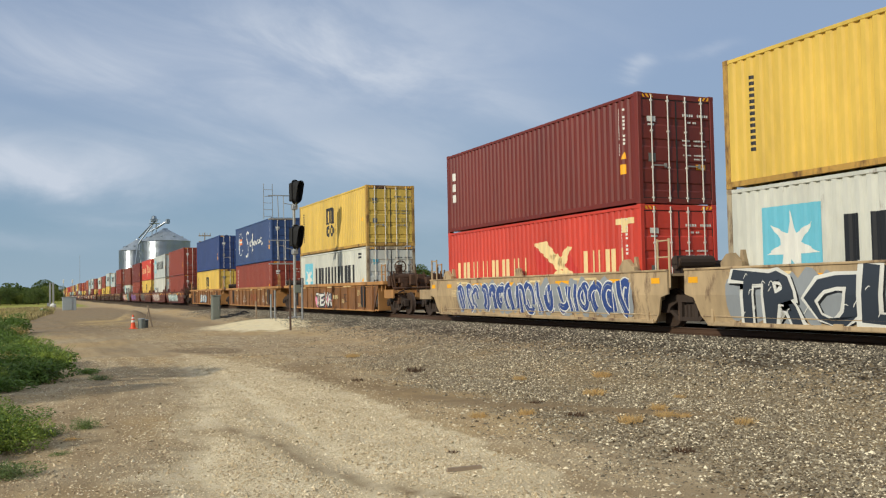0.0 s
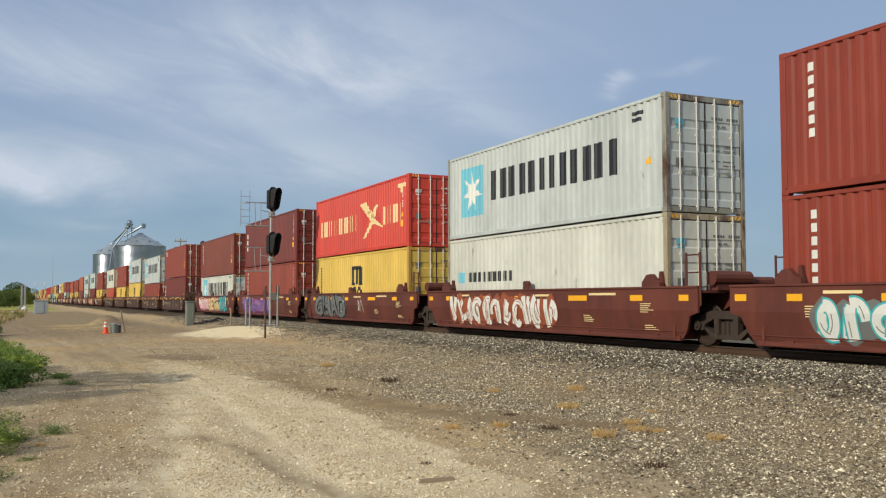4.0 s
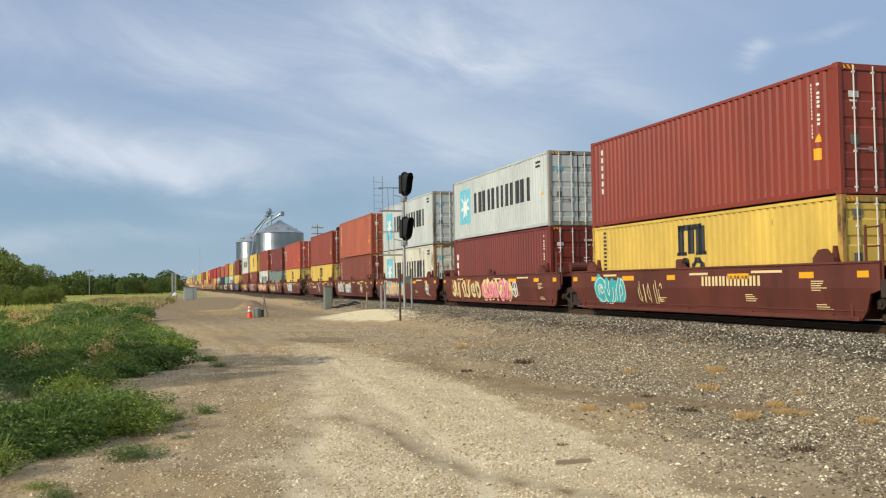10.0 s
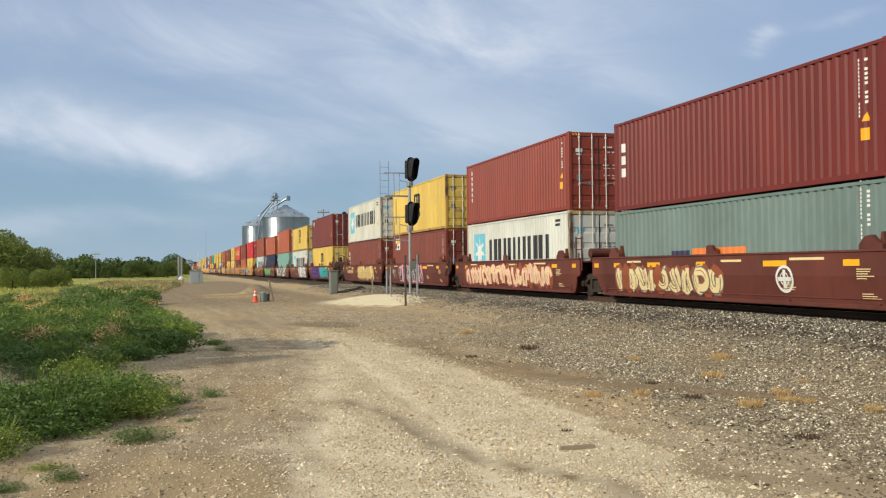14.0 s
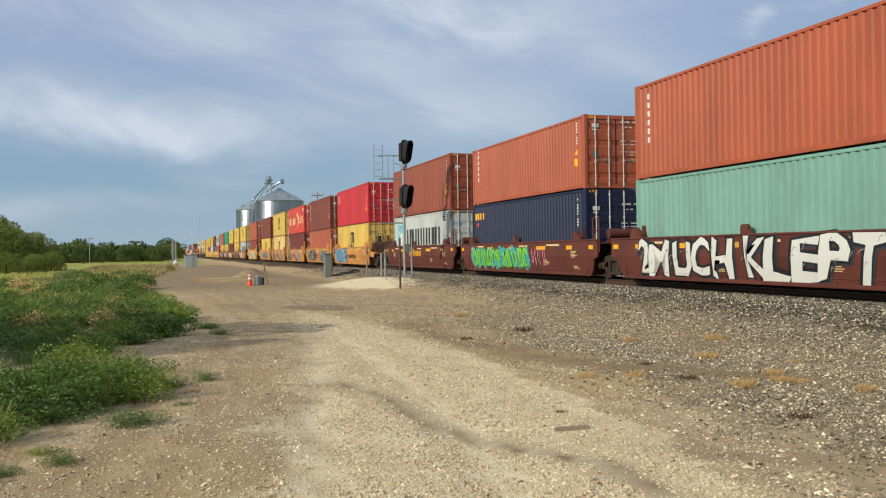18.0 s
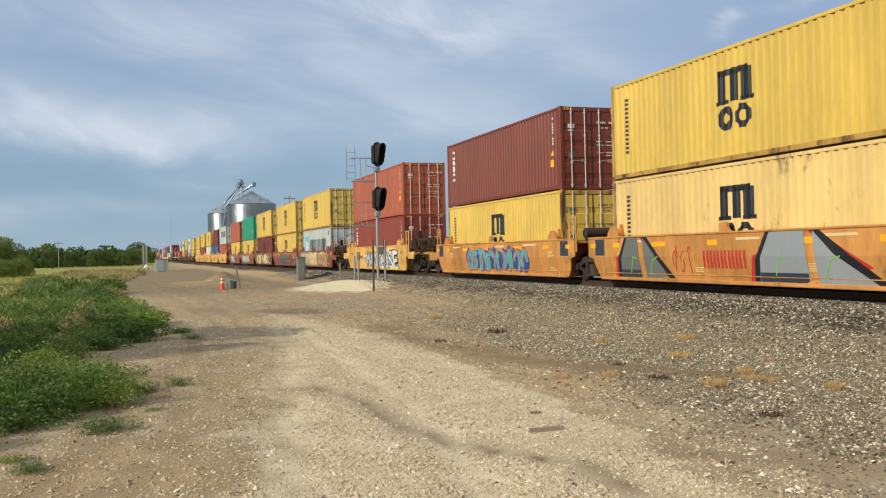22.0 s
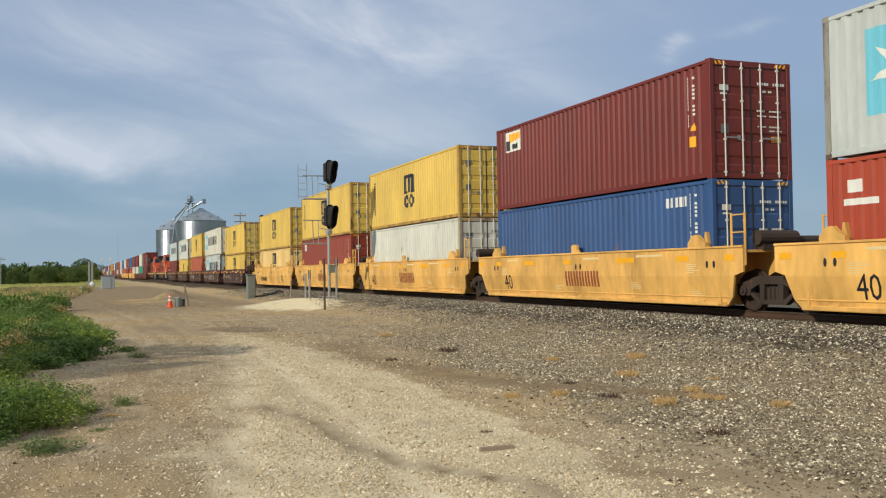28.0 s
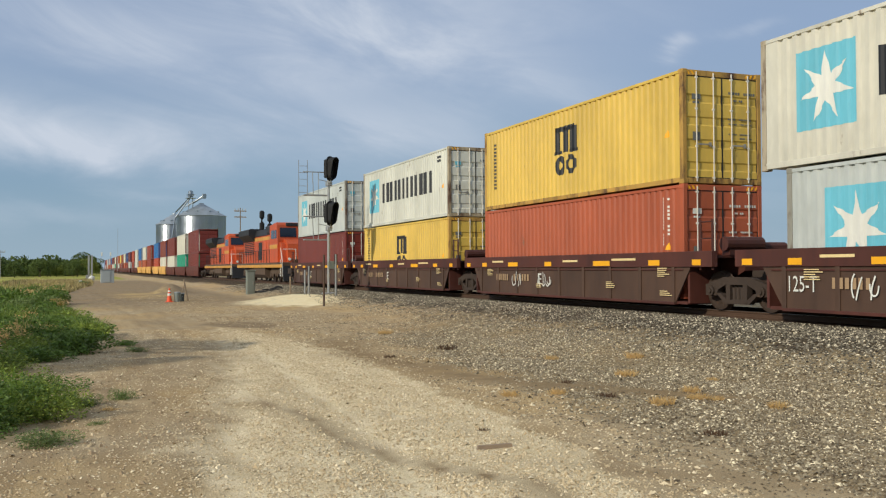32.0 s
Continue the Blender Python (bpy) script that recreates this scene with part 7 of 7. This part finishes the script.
def build_trees():
    rn = random.Random(5)
    kinds = [tree_parts(rn, 7, 4.0, "tree"), tree_parts(rn, 6, 3.4, "tree2"), tree_parts(rn, 8, 4.4, "tree")]
    spots = []
    for i in range(16):  # nearer clump on the meadow's edge, tallest at its far side from the track
        x = rn.uniform(-32, -14.5)
        spots.append((x + 4, rn.uniform(96, 104), rn.uniform(.28, .42)))
        spots.append((x, rn.uniform(106, 122), min(1.1, max(.42, .1 + .052 * -x)) * rn.uniform(.85, 1.02)))
    for x, y, s in ((-19.2, 110.3, .86), (-17.6, 111.5, .84), (-15.6, 112, .64), (-13.8, 114, .44), (-12.6, 118, .4), (-19.5, 199, .42), (-15.3, 199, .5), (-12.0, 205, .42), (-7.6, 215, .46), (-4.5, 222, .42), (-1.2, 230, .56), (2.2, 245, .7), (1.0, 262, .76), (3.4, 275, .76)):
        spots.append((x, y, s))
    for i in range(24):  # far line on the left
        a = rn.uniform(-.7, 13)
        d = rn.uniform(215, 300)
        spots.append((-d * math.sin(radians(a)), d * math.cos(radians(a)), rn.uniform(.4, .64)))
    for i in range(26):  # behind the train
        a = rn.uniform(-60, -10)
        d = rn.uniform(190, 260)
        spots.append((-d * math.sin(radians(a)), d * math.cos(radians(a)), rn.uniform(.65, 1.05)))
    spots.append((-8.0, 15.6, .64))
    spots.append((-9.8, 17.4, .94))
    spots.append((-7.4, 14.3, .8))
    # two more trees out of view, added to shade the weeds left of the road
    spots += [(-16.4, 17.4, .95), (-17.4, 20.0, 1.0)]
    for x, y, s in spots:
        trunk, crown = kinds[0 if y < 20 else 1 if y < 130 else rn.randrange(3)]
        t = put("tree", trunk, None, None, pose(x, y, float(height(x, y)), 0, 0, rn.uniform(0, 360)) @ Matrix.Diagonal((s * (.36 if y == 14.3 else 1), s * (.36 if y == 14.3 else 1), s * rn.uniform(.92, 1.06), 1)))
        put("crown", crown, t)
        tagged(t, "broad green leafy tree on the edge of the meadow", "tree", "trees round the meadow")


build_trees()


def far_woods():
    """The unbroken belt of trees along the horizon, too far and many to count."""
    g = np.random.default_rng(8)
    n, per = 150, 950
    a = np.radians(np.concatenate([g.uniform(-.7, 20, 66), g.uniform(-62, -5.5, n - 66)]))
    d = g.uniform(225, 310, n)
    h = (2.7 + 2.1 * g.random(n) ** 1.5 + .6 * np.sin(a * 23)) * d / 250
    c = np.stack([-d * np.sin(a), d * np.cos(a)], 1)
    # each crown is seven rounded masses leaning on one another
    k = g.integers(0, 7, (n, per))
    off = g.uniform(-1, 1, (n, 7, 3)) * np.array((.62, .5, .2))
    off[:, :, 2] += .52 - .35 * np.abs(off[:, :, 0])
    rad = g.uniform(.28, .48, (n, 7))
    v = g.normal(0, 1, (n, per, 3))
    v /= np.linalg.norm(v, axis=2, keepdims=True)
    v *= g.random((n, per, 1)) ** .3 * np.take_along_axis(rad, k, 1)[:, :, None]
    v += np.take_along_axis(off, k[:, :, None], 1)
    p = np.stack([c[:, None, 0] + v[:, :, 0] * h[:, None] * 1.25, c[:, None, 1] + v[:, :, 1] * h[:, None], h[:, None] * np.clip(v[:, :, 2] * 1.12, .02, 1.1)], 2).reshape(-1, 3)
    u, w = g.normal(0, 1, p.shape), g.normal(0, 1, p.shape)
    u *= .42 / np.linalg.norm(u, axis=1, keepdims=True)
    w *= .34 / np.linalg.norm(w, axis=1, keepdims=True)
    q = np.stack([p - u, p + w, p + u, p - w], 1).reshape(-1, 3)
    me = bpy.data.meshes.new("far_woods")
    me.from_pydata(q.tolist(), [], np.arange(len(q)).reshape(-1, 4).tolist())
    me.materials.append(LEAF["tree"])
    tagged(new("far_woods", me), "dark green belt of distant woods on the horizon", "woods", kind="stuff")


far_woods()


# ---- loose stones ----
def scatter(name, n, place, size, mat, label):
    g = np.random.default_rng(sum(map(ord, name)))
    x, y = place(g, n)
    s = size(g, len(x))
    base = np.array([(1, 0, 0), (0, 1, 0), (-1, 0, 0), (0, -1, 0), (0, 0, 1)], float)
    f = np.array([(0, 1, 4), (1, 2, 4), (2, 3, 4), (3, 0, 4)])  # the underside is bedded in the soil
    n = len(x)
    a = g.uniform(0, 6.283, n)
    v = base[None] * (1 + g.uniform(-.35, .35, (n, 5, 3)))
    v *= s[:, None, None] * np.stack([np.ones(n), g.uniform(.6, 1, n), g.uniform(.45, .8, n)], 1)[:, None, :]
    tilt = g.normal(0, .35, (n, 1))
    v[:, :, 2] += v[:, :, 0] * tilt
    c, q = np.cos(a)[:, None], np.sin(a)[:, None]
    v[:, :, 0], v[:, :, 1] = v[:, :, 0] * c - v[:, :, 1] * q, v[:, :, 0] * q + v[:, :, 1] * c
    v += np.stack([x, y, height(x, y) + s * .06], 1)[:, None, :]
    me = bpy.data.meshes.new(name)
    me.from_pydata(v.reshape(-1, 3).tolist(), [], (f[None] + (np.arange(n) * 5)[:, None, None]).reshape(-1, 3).tolist())
    me.materials.append(mat)
    tagged(new(name, me), label, "gravel", kind="stuff")


def stone_mat(name, lo, hi):
    """Broken stone whose tone differs from piece to piece."""
    m = surface(name, (1, 1, 1), .9, 0, .12, 0, 30, .1)
    n, lk = m.node_tree.nodes, m.node_tree.links
    geo, rmp = n.new("ShaderNodeNewGeometry"), n.new("ShaderNodeValToRGB")
    cr = rmp.color_ramp
    cr.elements[0].color, cr.elements[1].color = (*lo, 1), (*hi, 1)
    e = cr.elements.new(.8)
    e.color = (*[a * .7 + b * .3 for a, b in zip(lo, hi)], 1)
    lk.new(geo.outputs["Random Per Island"], rmp.inputs[0])
    lk.new(rmp.outputs[0], n["Principled BSDF"].inputs["Base Color"])
    return m


def near_bias(g, n, a, b, k):
    return a + (b - a) * g.random(n) ** k


def ballast_place(g, n):
    y = near_bias(g, n, 5, 75, 1.7)
    x = g.uniform(9.6, 14.4, n)
    keep = g.random(n) < np.clip((x - 9.2) / 2.4, .12, 1)
    return x[keep], y[keep]


def grey_place(g, n):
    y = near_bias(g, n, 4.5, 32, 1.25)
    x = np.interp(y, ROAD_Y, ROAD_R) + .2 + g.random(n) * (10.6 - np.interp(y, ROAD_Y, ROAD_R))
    keep = (g.random(n) < .10 + .9 * zones(x, y)[3]) & (g.random(n) > .9 * wear(x, y)[0]) & (wobble(x, y, 1.1, 3) > -.75 + .8 * g.random(n) - .35)
    return x[keep], y[keep]


def road_place(g, n):
    y = near_bias(g, n, 4.5, 26, 1.6)
    lo = np.interp(y, VEG_Y, VEG_X) + .1
    x = lo + g.random(n) * (np.interp(y, ROAD_Y, ROAD_R) + .8 - lo)
    keep = g.random(n) < (.3 + .7 * zones(x, y)[0]) * (1 - .85 * wear(x, y)[0])
    return x[keep], y[keep]


def dirt_place(g, n):
    y = near_bias(g, n, 15, 60, 1.3)
    x = np.interp(y, ROAD_Y, ROAD_R) - .4 + g.random(n) * 7.5
    keep = (x < 11.5) & ((y < 36) | (x < 7)) & (wobble(x, y, 1.7, 5) + .6 * wobble(x, y, 4.1, 1) > -.9 + 1.1 * g.random(n))
    return x[keep], y[keep]


def verge_place(g, n):
    y = near_bias(g, n, 4.5, 20, 1.3)
    x = np.interp(y, VEG_Y, VEG_X) - .8 + g.random(n) * 2.6
    return x, y


scatter("verge_clods", 3500, verge_place, lambda g, n: g.uniform(.008, .022, n) * (1 + .8 * (g.random(n) > .9)), stone_mat("verge_clod", srgb(150, 127, 96), srgb(212, 192, 156)), "loose clods and pebbles on the dirt verge")
scatter("dirt_stones", 30000, dirt_place, lambda g, n: g.uniform(.010, .028, n), stone_mat("dirt_stone", srgb(128, 104, 72), srgb(236, 218, 176)), "pale stones strewn over the brown dirt")
scatter("ballast_stones", 88000, ballast_place, lambda g, n: g.uniform(.015, .037, n), stone_mat("ballast_stone", srgb(42, 36, 29), srgb(236, 223, 192)), "grey crushed-stone ballast along the track")
scatter("grey_gravel", 190000, grey_place, lambda g, n: g.uniform(.0065, .021, n) * (1 + .7 * (g.random(n) > .87)), stone_mat("grey_gravel_stone", srgb(80, 66, 47), srgb(250, 236, 200)), "scattered grey gravel between road and track")
scatter("road_gravel", 150000, road_place, lambda g, n: g.uniform(.0055, .0175, n) * (1 + 1.0 * (g.random(n) > .95)), stone_mat("road_gravel_stone", srgb(178, 157, 121), srgb(242, 228, 194)), "fine pale gravel on the dirt road")


def motions():
    for ob, x, y, z in TRAIN:
        walk(ob, [(t, pose(x, y - travelled(t, lag), z)) for t, lag in LAG])


motions()
